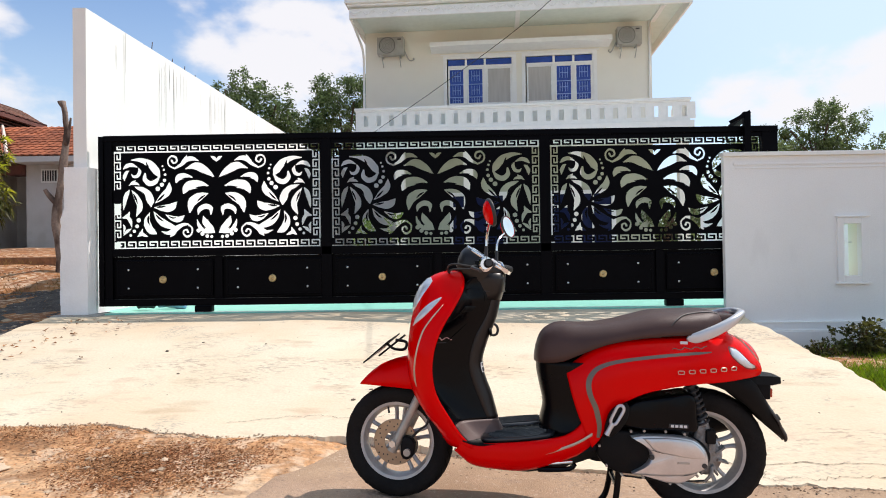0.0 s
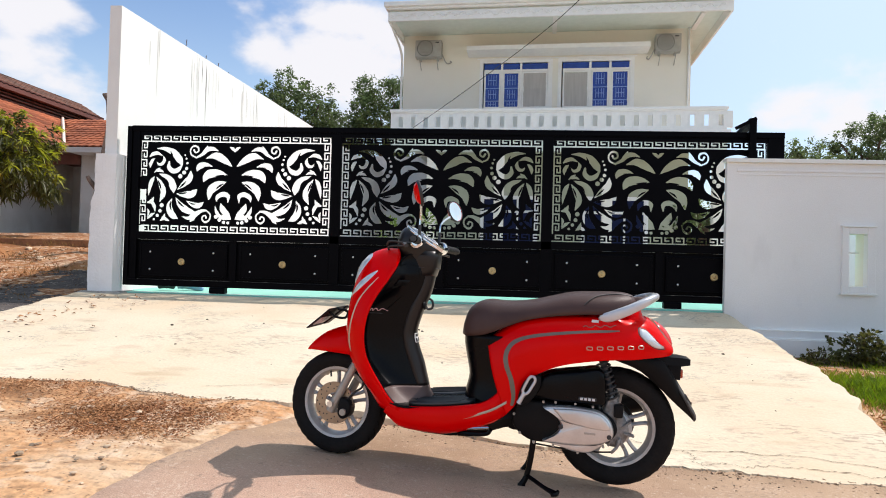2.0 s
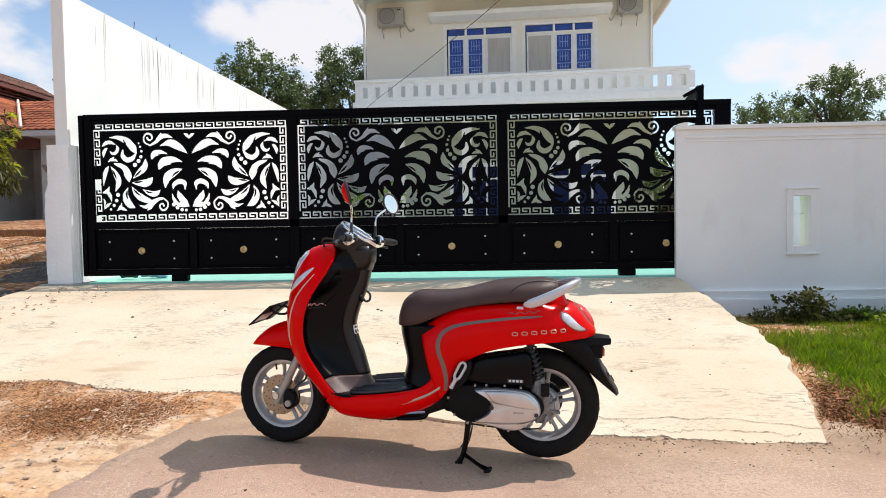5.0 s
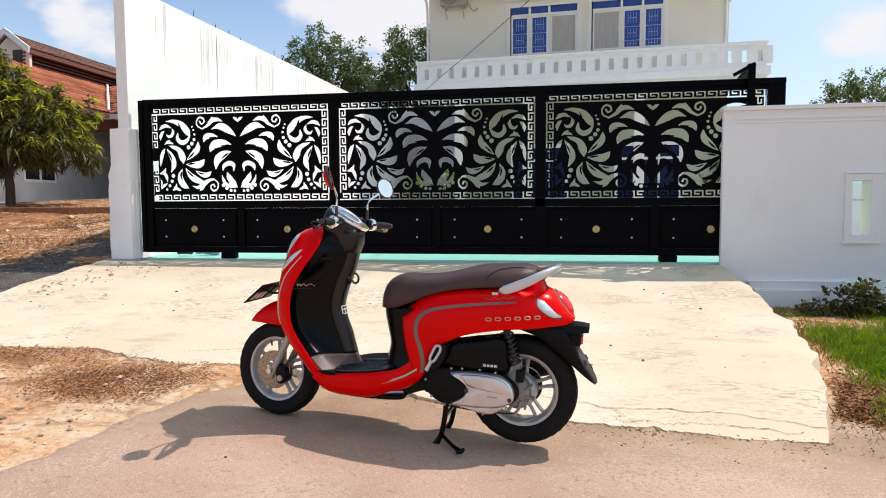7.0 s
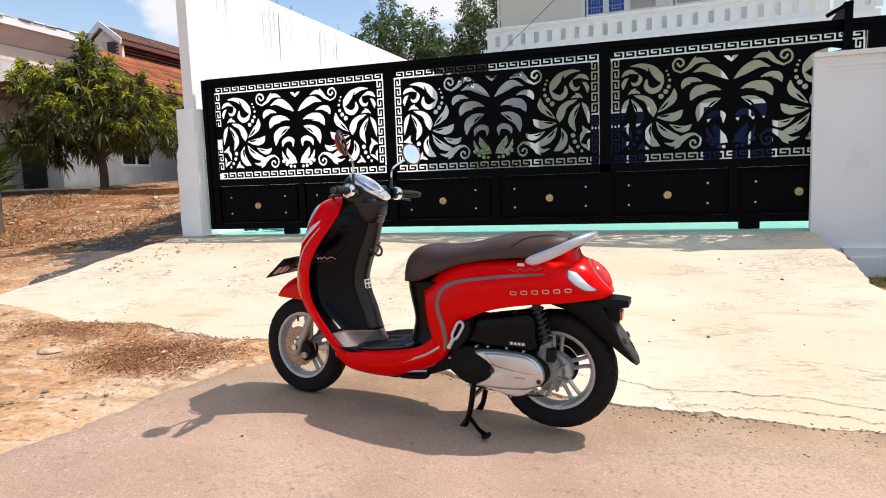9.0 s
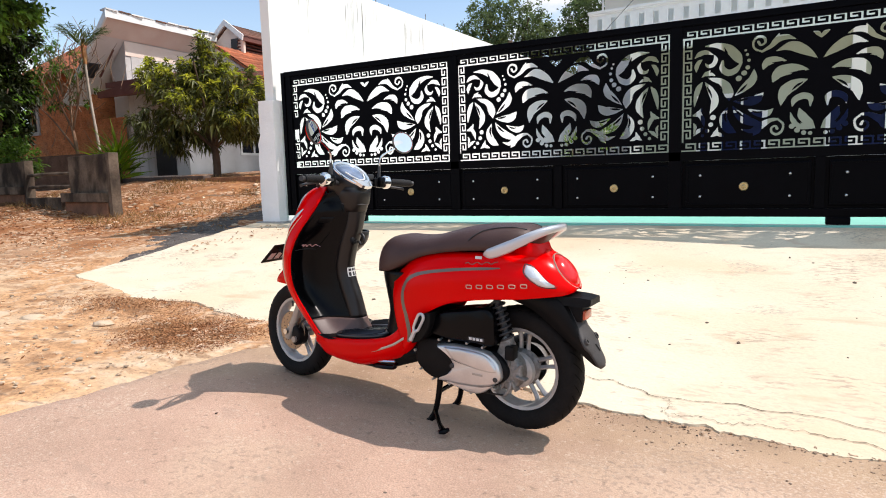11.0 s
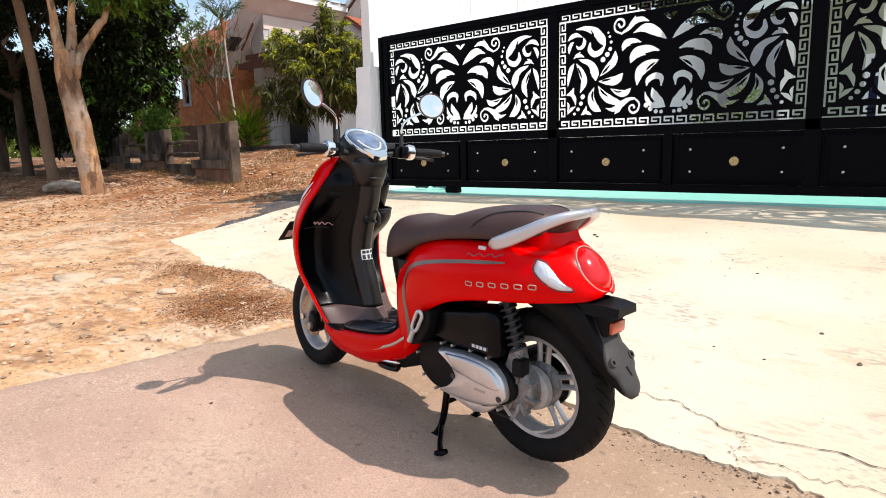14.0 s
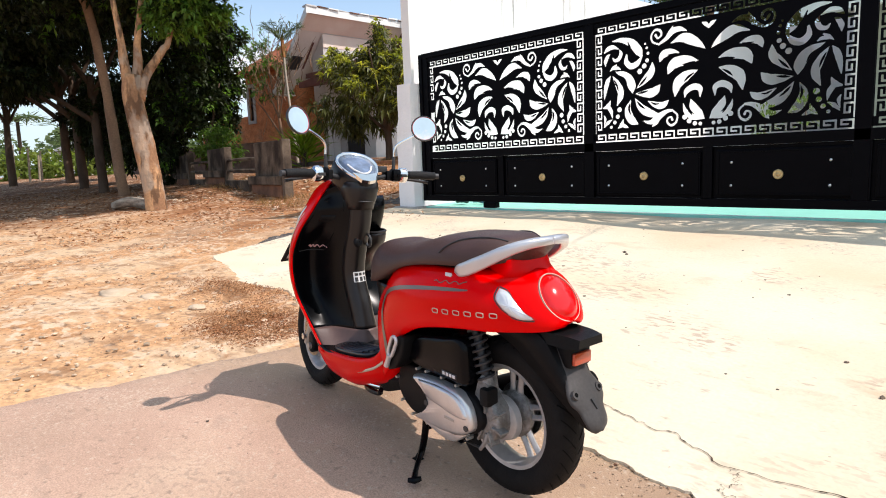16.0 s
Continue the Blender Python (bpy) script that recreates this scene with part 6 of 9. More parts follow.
# plate hanger: waisted below the lamp, flared at the lugs, rounded at its tip
loops = []
for k in range(10, 41):
    f = (k - 10) / 30
    o = o_run[k]
    d = (o_run[min(k + 1, 40)] - o_run[k - 1]).normalized()
    n_ = Vector((-d.y, d.x, 0)) * -1
    w = soft([(0, 0.056), (0.2, 0.053), (0.34, 0.051), (0.43, 0.064), (0.49, 0.070), (0.57, 0.068), (0.64, 0.052), (0.80, 0.045), (0.92, 0.035), (1.0, 0.012)], f)
    base = o + n_ * -0.006
    loops.append([(base.x - 0.010 * abs(g) ** 2.5, g * w, base.y - 0.008 * abs(g) ** 2.5) for g in np.linspace(-1, 1, 15)])
bpart("plate_hanger", rings(bmesh.new(), loops, closed=False), M_dusty, "dusty grey plate hanger with two lugs", parent=mud, thick=0.007)
out_ = Vector((0.84, 0, 0.54))
for g in (2, 12):
    p = Vector(loops[15][g])
    bpart("plate_lug", cyl(bmesh.new(), p - out_ * 0.002, p + out_ * 0.009, 0.0145, 0.0125, n=18), M_dusty, parent=mud)
    bpart("bolt_hole", cyl(bmesh.new(), p + out_ * 0.008, p + out_ * 0.0096, 0.0062, n=14), M_groove, parent=mud)
bpart("plate_slot", rings(bmesh.new(), [[(1.543 + h, -0.006, 0.400 + h), (1.543 + h, 0.010, 0.397 + h), (1.558 + h, 0.003, 0.373 + h)] for h in (0.0, 0.006)]), M_dark, parent=mud)
bpart("tail_hood", rings(bmesh.new(), [[(a, -w, c0), (a, w, c0), (a, w * 0.92, c1), (a, -w * 0.92, c1)] for a, w, c0, c1 in ((1.33, 0.07, 0.545, 0.572), (1.44, 0.068, 0.548, 0.580), (1.50, 0.060, 0.545, 0.580), (1.538, 0.052, 0.552, 0.576))]), M_matte, "black hood over the plate lamp", smooth=False, parent=mud)
bpart("plate_lamp_box", boxed(1.43, 1.505, -0.042, 0.042, 0.485, 0.547, bevel=0.006), M_matte, parent=mud)
bpart("reflector", boxed(1.497, 1.514, -0.036, 0.036, 0.494, 0.528, bevel=0.004), M_amber, "orange-red reflector", parent=mud)

# engine, drive case and air box
case = bpart("drive_case", plate(bmesh.new(), ac([(0.838, 0.355), (0.822, 0.281), (0.844, 0.232), (0.90, 0.197), (0.97, 0.192), (1.08, 0.188), (1.18, 0.205), (1.24, 0.24), (1.25, 0.29), (1.19, 0.345), (1.05, 0.358), (0.93, 0.362)]), -0.145, -0.055, 0.014), M_matte, "black drive case")
cover = bpart("drive_cover", plate(bmesh.new(), ac([(0.948, 0.345), (0.985, 0.352), (1.06, 0.356), (1.15, 0.352), (1.195, 0.338), (1.228, 0.303), (1.236, 0.252), (1.20, 0.222), (1.13, 0.204), (1.06, 0.198), (1.0, 0.20), (0.955, 0.203), (0.99, 0.225), (1.016, 0.252), (1.022, 0.285), (0.995, 0.318)]), -0.176, -0.138, 0.016, steps=64), M_alloy, "silver cast cover over the drive belt")
bpart("cover_ridge", plate(bmesh.new(), ac([(0.990, 0.344), (1.08, 0.349), (1.165, 0.343), (1.205, 0.318), (1.222, 0.282), (1.16, 0.278), (1.09, 0.286), (1.035, 0.300), (1.012, 0.322)]), -0.183, -0.170, 0.010, steps=48), M_alloy, parent=cover)
bpart("cover_lower", plate(bmesh.new(), ac([(0.955, 0.207), (1.05, 0.214), (1.15, 0.206), (1.20, 0.218), (1.15, 0.180), (1.09, 0.174), (1.04, 0.186)]), -0.166, -0.10, 0.01), M_alloy, parent=cover)
for a, c in ((1.215, 0.252), (1.022, 0.273 - 0.0)):
    bpart("bolt_recess", cyl(bmesh.new(), (a + 0.004, -0.1775, c), (a + 0.004, -0.165, c), 0.0095, n=14), M_dark, parent=cover)
bpart("cover_line", tube(bmesh.new(), [(1.02, -0.1765, 0.302), (1.06, -0.177, 0.292), (1.10, -0.1765, 0.290)], 0.0012, n=4), M_dark, parent=cover)
bpart("cover_mark", boxed(1.12, 1.165, -0.1772, -0.174, 0.254, 0.262), M_fork, parent=cover)
for a, c in ((0.95, 0.362), (1.0, 0.366), (1.08, 0.368), (1.15, 0.362), (0.86, 0.225), (0.92, 0.192), (1.0, 0.187), (1.10, 0.170), (1.20, 0.205), (0.832, 0.30)):
    bpart("case_bolt", cyl(bmesh.new(), (a, -0.156, c), (a, -0.13, c), 0.0052, n=8), M_fork, parent=case)
air = bpart("air_box", plate(bmesh.new(), ac([(0.905, 0.384), (0.912, 0.435), (0.96, 0.478), (1.03, 0.496), (1.10, 0.508), (1.165, 0.518), (1.192, 0.492), (1.198, 0.43), (1.196, 0.372), (1.12, 0.370), (1.0, 0.368)]), -0.160, -0.05, 0.02), M_black, "black air filter box")
bpart("air_box_label", boxed(1.09, 1.162, -0.1625, -0.158, 0.385, 0.401, bevel=0.003), M_dark, parent=air)
for k in range(4):
    bpart("label_bar", boxed(1.097 + 0.016 * k, 1.108 + 0.016 * k, -0.1635, -0.1622, 0.388, 0.398), M_stick, parent=air)
bm = boxed(0.80, 1.10, -0.09, 0.09, 0.21, 0.46, bevel=0.03)
bpart("engine_block", bm, M_matte, "dark engine block")
bm = cyl(bmesh.new(), (0.74, 0, 0.27), (0.86, 0, 0.29), 0.075, n=20)
bpart("cylinder_head", bm, M_matte)
g = bpart("gear_case", lathe(bmesh.new(), [(0.0, -0.128), (0.035, -0.126), (0.05, -0.115), (0.068, -0.10), (0.075, -0.07), (0.085, -0.05), (0.088, -0.03)], 36, Matrix.Translation((1.252, 0, 0.268)) @ pose(0, 0, 0, -90) @ Matrix.Diagonal((1, 1, -1, 1))), M_cast, "cast gear case at the rear axle", split=False)
for k in range(7):
    q = 2 * math.pi * k / 7
    bpart("case_rib", boxed(-0.004, 0.004, -0.018, 0.018, 0.03, 0.072, bevel=0.002, m=Matrix.Translation((1.252, -0.112, 0.268)) @ Matrix.Rotation(q, 4, "Y")), M_cast, parent=g)
bpart("swing_arm", plate(bmesh.new(), ac([(1.19, 0.335), (1.215, 0.40), (1.235, 0.405), (1.25, 0.35), (1.29, 0.31), (1.30, 0.25), (1.26, 0.20), (1.20, 0.22)]), -0.120, -0.062, 0.012), M_cast)
bpart("breather_cap", boxed(1.236, 1.274, -0.138, -0.09, 0.322, 0.378, bevel=0.010), M_matte)
bpart("drum_cover", lathe(bmesh.new(), [(0.0, 0.07), (0.05, 0.068), (0.068, 0.06), (0.072, 0.04)], 30, Matrix.Translation((1.252, 0, 0.262)) @ pose(0, 0, 0, 90)), M_rim)
bpart("brake_arm", tube(bmesh.new(), [(1.262, -0.125, 0.235), (1.255, -0.132, 0.205), (1.235, -0.130, 0.178)], [0.008, 0.007, 0.006], n=8), M_cast)
bpart("brake_cable", tube(bmesh.new(), [(1.24, -0.13, 0.182), (1.17, -0.12, 0.172), (1.05, -0.10, 0.165), (0.92, -0.09, 0.17)], 0.004, n=6), M_cable)
# shock absorber
sh0, sh1 = Vector((1.175, -0.098, 0.565)), Vector((1.238, -0.098, 0.372))
shock = bpart("shock_absorber", cyl(bmesh.new(), sh0, sh1, 0.014, n=14), M_dark, "black shock absorber with a coil spring")
turns = []
dd = (sh1 - sh0)
nx_ = dd.normalized().orthogonal().normalized()
ny_ = dd.normalized().cross(nx_)
for k in range(97):
    f = k / 96
    q = f * 2 * math.pi * 8
    turns.append(sh0 + dd * (0.04 + 0.84 * f) + (nx_ * math.cos(q) + ny_ * math.sin(q)) * 0.025)
bpart("coil_spring", tube(bmesh.new(), turns, 0.0048, n=6, steps=161), M_dark, parent=shock)
bpart("shock_eye", cyl(bmesh.new(), sh1 + Vector((0, -0.022, 0)), sh1 + Vector((0, 0.022, 0)), 0.018, n=14), M_cast, parent=shock)
bpart("shock_cap", cyl(bmesh.new(), sh1 - dd * 0.13, sh1 - dd * 0.02, 0.022, n=14), M_cast, parent=shock)
bpart("exhaust", tube(bmesh.new(), [(0.85, 0.06, 0.24), (0.95, 0.10, 0.20), (1.05, 0.14, 0.24), (1.20, 0.155, 0.30), (1.42, 0.155, 0.36)], [0.018, 0.02, 0.05, 0.055, 0.048], n=16), M_matte, "black exhaust silencer")
bpart("inner_body", boxed(0.80, 1.36, -0.12, 0.12, 0.578, 0.70, bevel=0.03), M_dark)
# folding pillion footrest
d_, n_ = Vector((0.44, 0, 0.898)), Vector((0.898, 0, -0.44))
foot = Vector((0.852, -0.208, 0.362))
loop_ = [foot + d_ * l + n_ * w for l, w in ((0.040, 0.0), (0.052, 0.011), (0.085, 0.0135), (0.112, 0.0125), (0.122, 0.0), (0.112, -0.0125), (0.085, -0.0135), (0.052, -0.011), (0.040, 0.0))]
fr = tube(bmesh.new(), loop_, 0.0062, n=8, steps=48)
tube(fr, [foot - d_ * 0.004, foot + d_ * 0.02, foot + d_ * 0.045], [0.010, 0.0085, 0.010], n=8, steps=8)
bpart("pillion_footrest", fr, M_silver, "folded silver pillion footrest")
bpart("footrest_bracket", plate(bmesh.new(), ac([(0.845, 0.34), (0.85, 0.40), (0.875, 0.455), (0.93, 0.475), (0.93, 0.42), (0.89, 0.36)]), -0.198, -0.12, 0.008), M_matte)
# stands
for s in (-1, 1):
    bm = tube(bmesh.new(), [(0.918, 0.088 * s, 0.20), (0.91, 0.094 * s, 0.10), (0.897, 0.100 * s, 0.03), (0.878, 0.104 * s, -0.008)], [0.013, 0.0125, 0.012, 0.014], n=10)
    leg = bpart("centre_stand_leg", bm, M_black, "black centre stand leg")
    bpart("stand_foot", boxed(0.862, 0.896, 0.104 * s - 0.016, 0.104 * s + 0.016, -0.024, -0.004, bevel=0.004), M_black, parent=leg)
bpart("stand_crossbar", tube(bmesh.new(), [(0.914, -0.092, 0.12), (0.914, 0.092, 0.12)], 0.010, n=8, steps=3), M_black)
ped = bpart("stand_pedal", tube(bmesh.new(), [(0.897, -0.100, 0.035), (0.93, -0.135, 0.03), (0.975, -0.185, 0.022), (1.015, -0.222, 0.018)], [0.010, 0.009, 0.009, 0.012], n=8), M_black, "bent foot lever of the centre stand")
bpart("pedal_pad", tube(bmesh.new(), [(1.005, -0.240, 0.016), (1.022, -0.226, 0.018), (1.030, -0.206, 0.020)], [0.008, 0.012, 0.008], n=8), M_black, parent=ped)
bpart("side_stand", tube(bmesh.new(), [(0.60, -0.13, 0.188), (0.66, -0.15, 0.196), (0.72, -0.155, 0.205), (0.74, -0.16, 0.225)], [0.013, 0.011, 0.010, 0.009], n=8), M_black, "folded side stand")
bpart("stand_spring", tube(bmesh.new(), [(0.60, -0.15, 0.215), (0.66, -0.155, 0.222), (0.73, -0.155, 0.232)], 0.006, n=8), M_chrome)

M_grip = mat("grip_rubber", (0.008, 0.008, 0.009), (0.014, 0.014, 0.015), rough=0.6, scale=20, fine=0.3, bump=0.3, bscale=300, spec=0.2)
# handlebars and instrument pod
FC, FN = Vector((0.372, 0, 1.012)), Vector((0.545, 0, 0.838)).normalized()
FD = Vector((0.838, 0, -0.545)).normalized()


def face(k, depth, n=40, shift=0.0):
    """An egg-shaped ring, pointed at its lower end, k its size, depth below the face."""
    out = []
    for i in range(n):
        q = 2 * math.pi * i / n
        y, x = math.sin(q), math.cos(q)
        wide = 0.083 * (1 - 0.26 * x)
        out.append(FC + FD * (0.100 * x * k + shift) + Vector((0, 1, 0)) * wide * y * k - FN * depth)
    return out


bpart("instrument_pod", rings(bmesh.new(), [face(0.97, -0.001), face(1.05, 0.010), face(1.10, 0.030), face(1.08, 0.065, shift=0.004), face(0.96, 0.10, shift=0.010), face(0.72, 0.125, shift=0.016), face(0.3, 0.135, shift=0.02)]), M_spine, "black instrument pod", steer=True, split=False)
bpart("pod_rim", rings(bmesh.new(), [face(1.0, 0.004), face(1.035, 0.0), face(1.02, -0.008), face(0.95, -0.008), face(0.86, -0.002)], cap=False), M_chrome, "chrome rim of the instrument pod", steer=True, split=False)
bpart("dial_glass", rings(bmesh.new(), [face(0.90, -0.004), face(0.5, -0.010), face(0.03, -0.012)]), M_lcd, "blue-grey instrument glass", steer=True, split=False)
bpart("dial_arc", tube(bmesh.new(), [face(0.62, -0.0125)[i] for i in (30, 33, 36, 39, 3, 6, 9)], 0.004, n=6), M_stick, steer=True)
bpart("pod_badge", rings(bmesh.new(), [[FC + FD * a + Vector((0, b, 0)) + FN * h for a, b in ((0.058, -0.052), (0.108, -0.030), (0.116, 0), (0.108, 0.030), (0.058, 0.052), (0.072, 0))] for h in (0.0, 0.012, 0.015)]), M_chrome, "chrome lower tip of the pod", steer=True)
loops = []
for c, a0, a1, w in ((0.845, 0.265, 0.436, 0.058), (0.875, 0.27, 0.444, 0.062), (0.885, 0.27, 0.450, 0.066), (0.93, 0.272, 0.452, 0.074), (0.955, 0.275, 0.450, 0.072)):
    loops.append([((a0 + a1) / 2 + (a1 - a0) / 2 * math.copysign(abs(math.cos(q)) ** 0.7, math.cos(q)), w * math.copysign(abs(math.sin(q)) ** 0.7, math.sin(q)), c) for q in np.linspace(0, 2 * math.pi, 33)[:-1]])
bpart("handlebar_cover", rings(bmesh.new(), loops), M_spine, "black cover below the pod", steer=True, split=False)
bpart("cover_joint", tube(bmesh.new(), [(0.36 + 0.092 * math.cos(q), 0.0655 * math.sin(q), 0.880) for q in np.linspace(-1.5, 1.5, 9)], 0.002, n=5), M_dark, steer=True)
for s in (-1, 1):
    bar = bpart("handlebar", tube(bmesh.new(), [(0.36, 0.06 * s, 0.965), (0.375, 0.12 * s, 0.978), (0.405, 0.20 * s, 0.986), (0.432, 0.33 * s, 0.984)], 0.011, n=10), M_dark, "black handlebar", steer=True)
    bpart("grip", tube(bmesh.new(), [(0.409, 0.212 * s, 0.986), (0.420, 0.27 * s, 0.986), (0.431, 0.325 * s, 0.984)], [0.0165, 0.0175, 0.0165], n=16), M_grip, "black rubber grip", parent=bar, steer=True)
    bpart("bar_end", tube(bmesh.new(), [(0.430, 0.325 * s, 0.984), (0.434, 0.342 * s, 0.984)], 0.012, n=12, steps=4), M_dark, parent=bar, steer=True)
    loops = [[(0.398 + 0.030 * k * math.cos(q), b * s, 0.985 + 0.030 * k * math.sin(q) * 1.15) for q in np.linspace(0, 2 * math.pi, 21)[:-1]] for b, k in ((0.166, 0.5), (0.170, 0.80), (0.182, 0.92), (0.200, 0.88), (0.208, 0.6))]
    bpart("switch_housing", rings(bmesh.new(), loops), M_chrome, "chromed switch housing", parent=bar, steer=True)
    bpart("switch_back", boxed(0.366, 0.412, min(0.140 * s, 0.172 * s), max(0.140 * s, 0.172 * s), 0.958, 1.010, bevel=0.010), M_black, parent=bar, steer=True)
    bpart("switch_button", boxed(0.418, 0.434, min(0.166 * s, 0.19 * s), max(0.166 * s, 0.19 * s), 0.978, 0.990, bevel=0.002), M_dark, parent=bar, steer=True)
    bpart("brake_lever", tube(bmesh.new(), [(0.355, 0.14 * s, 0.975), (0.345, 0.19 * s, 0.972), (0.365, 0.25 * s, 0.965), (0.392, 0.30 * s, 0.958), (0.398, 0.315 * s, 0.955)], [0.010, 0.008, 0.0065, 0.006, 0.007], n=8), M_dark, "black brake lever", parent=bar, steer=True)
    bpart("lever_clamp", boxed(0.345, 0.395, min(0.118 * s, 0.15 * s), max(0.118 * s, 0.15 * s), 0.962, 1.002, bevel=0.006), M_matte, parent=bar, steer=True)
    # mirror
    stem = bpart("mirror_stem", tube(bmesh.new(), [(0.392, 0.148 * s, 0.995), (0.392, 0.150 * s, 1.06)], [0.0085, 0.0065], n=10, steps=4), M_dark, "mirror stem", steer=True)
    bpart("mirror_arm", tube(bmesh.new(), [(0.392, 0.150 * s, 1.055), (0.393, 0.152 * s, 1.095), (0.400, 0.172 * s, 1.118), (0.412, 0.215 * s, 1.142), (0.414, 0.232 * s, 1.150)], 0.0048, n=8, steps=20), M_chrome, parent=stem, steer=True)
    # the glass looks back at the rider
    mm = Matrix.Translation((0.4245, 0.272 * s, 1.180)) @ pose(0, 0, 0, 0, 73, 0) @ Matrix.Rotation(radians(22 * s), 4, "X")
    head = bpart("mirror_head", lathe(bmesh.new(), [(0.0, -0.026), (0.02, -0.025), (0.038, -0.018), (0.048, -0.007), (0.0515, 0.001), (0.0505, 0.004), (0.048, 0.003)], 36, mm), M_red if s < 0 else M_red, "round red mirror housing", steer=True)
    bpart("mirror_rim", lathe(bmesh.new(), [(0.0500, -0.008), (0.0540, -0.004), (0.0552, 0.001), (0.0535, 0.005), (0.0492, 0.0046)], 36, mm), M_dark, parent=head, steer=True)
    bpart("mirror_glass", lathe(bmesh.new(), [(0.0, 0.0045), (0.025, 0.0042), (0.0495, 0.003)], 36, mm), M_mirror, "convex mirror glass", parent=head, steer=True)
for s, pts in ((-1, [(0.35, -0.13, 0.975), (0.25, -0.12, 0.985), (0.22, -0.07, 0.96), (0.25, -0.04, 0.91)]), (-1, [(0.36, -0.12, 0.968), (0.24, -0.10, 0.962), (0.23, -0.05, 0.93)]), (1, [(0.35, 0.13, 0.972), (0.26, 0.12, 0.955), (0.25, 0.06, 0.92)])):
    bpart("control_cable", tube(bmesh.new(), pts, 0.0045, n=6), M_cable, steer=True)
bpart("fluid_reservoir", boxed(0.335, 0.385, 0.085, 0.125, 0.995, 1.02, bevel=0.005), M_dark, steer=True)
bpart("ignition_lock", lathe(bmesh.new(), [(0.0, 0.004), (0.004, 0.009), (0.013, 0.009), (0.019, 0.006), (0.022, 0.0)], 24, Matrix.Translation((0.392, -0.02, 0.712)) @ pose(0, 0, 0, 0, 82, 0)), M_matte, "black ignition lock on the spine")
bpart("bag_hook", tube(bmesh.new(), [(0.385, 0.02, 0.742), (0.412, 0.02, 0.738), (0.424, 0.02, 0.72), (0.420, 0.02, 0.698), (0.402, 0.02, 0.692), (0.392, 0.02, 0.704)], 0.0055, n=8), M_dark, "black bag hook")
sk = bpart("warning_sticker", rings(bmesh.new(), [[inner(c, f) + Vector((0.0085, 0, 0)) for f in np.linspace(-0.135, 0.135, 9)] for c in np.linspace(0.542, 0.584, 6)], closed=False), M_stick, "small white warning sticker", split=False)
for c0, c1, f0, f1 in ((0.568, 0.579, -0.115, -0.05), (0.568, 0.579, -0.03, 0.03), (0.545, 0.562, -0.12, -0.06), (0.545, 0.562, -0.02, 0.04), (0.545, 0.562, 0.07, 0.12), (0.568, 0.579, 0.06, 0.115)):
    bpart("sticker_bar", rings(bmesh.new(), [[inner(c, f) + Vector((0.0098, 0, 0)) for f in np.linspace(f0, f1, 5)] for c in (c0, (c0 + c1) / 2, c1)], closed=False), M_dark, parent=sk, split=False)
bpart("pink_sticker_line", tube(bmesh.new(), [inner(0.684 + 0.006 * math.sin(k * 2.2), -0.62 + 0.022 * k) + Vector((0.003, 0, 0)) for k in range(12)], 0.0025, n=5, steps=40), M_pink)


# ---- plants: helpers ----
def leaf_mesh(name, P, D, N, L, Wd, material, fold=0.25, droop=0.0):
    """Many leaves in one mesh. P: stems, D: ways, N: faces up, L, Wd: lengths and widths; each leaf is a folded lozenge."""
    P, D, N = np.asarray(P, float), np.asarray(D, float), np.asarray(N, float)
    D /= np.linalg.norm(D, axis=1, keepdims=True) + 1e-9
    S = np.cross(D, N)
    S /= np.linalg.norm(S, axis=1, keepdims=True) + 1e-9
    U = np.cross(S, D)
    L, Wd = np.asarray(L, float)[:, None], np.asarray(Wd, float)[:, None]
    down = np.array([0, 0, -1.0])
    mid = P + D * L * 0.45 + down * droop * L * 0.25
    tip = P + D * L + down * droop * L
    V = np.stack([P, mid + S * Wd / 2 + U * Wd * fold, tip, mid - S * Wd / 2 + U * Wd * fold, mid], 1).reshape(-1, 3)
    n = len(P)
    base = np.arange(n)[:, None] * 5
    F = np.concatenate([base + [0, 4, 1], base + [1, 4, 2], base + [0, 3, 4], base + [3, 2, 4]], 1).reshape(-1, 3)
    me = bpy.data.meshes.new(name)
    me.vertices.add(len(V))
    me.vertices.foreach_set("co", V.ravel())
    me.loops.add(F.size)
    me.loops.foreach_set("vertex_index", F.ravel().astype(np.int32))
    me.polygons.add(len(F))
    me.polygons.foreach_set("loop_start", np.arange(0, F.size, 3, dtype=np.int32))
    me.update(calc_edges=True)
    me.materials.append(material)
    return me


def green(name, col, col2, var=0.35, rough=0.5, thin=0.42):
    m = mat(name, col, col2, rough=rough, scale=1.5, per_island=var, spec=0.3)
    nodes, links = m.node_tree.nodes, m.node_tree.links
    b = nodes["Principled BSDF"]
    t, mx_, bright = nodes.new("ShaderNodeBsdfTranslucent"), nodes.new("ShaderNodeMixShader"), nodes.new("ShaderNodeHueSaturation")
    bright.inputs["Value"].default_value, bright.inputs["Saturation"].default_value = 1.7, 1.1
    links.new(b.inputs["Base Color"].links[0].from_socket, bright.inputs["Color"])
    links.new(bright.outputs["Color"], t.inputs["Color"])
    mx_.inputs[0].default_value = thin
    links.new(b.outputs["BSDF"], mx_.inputs[1])
    links.new(t.outputs["BSDF"], mx_.inputs[2])
    links.new(mx_.outputs["Shader"], nodes["Material Output"].inputs["Surface"])
    return m


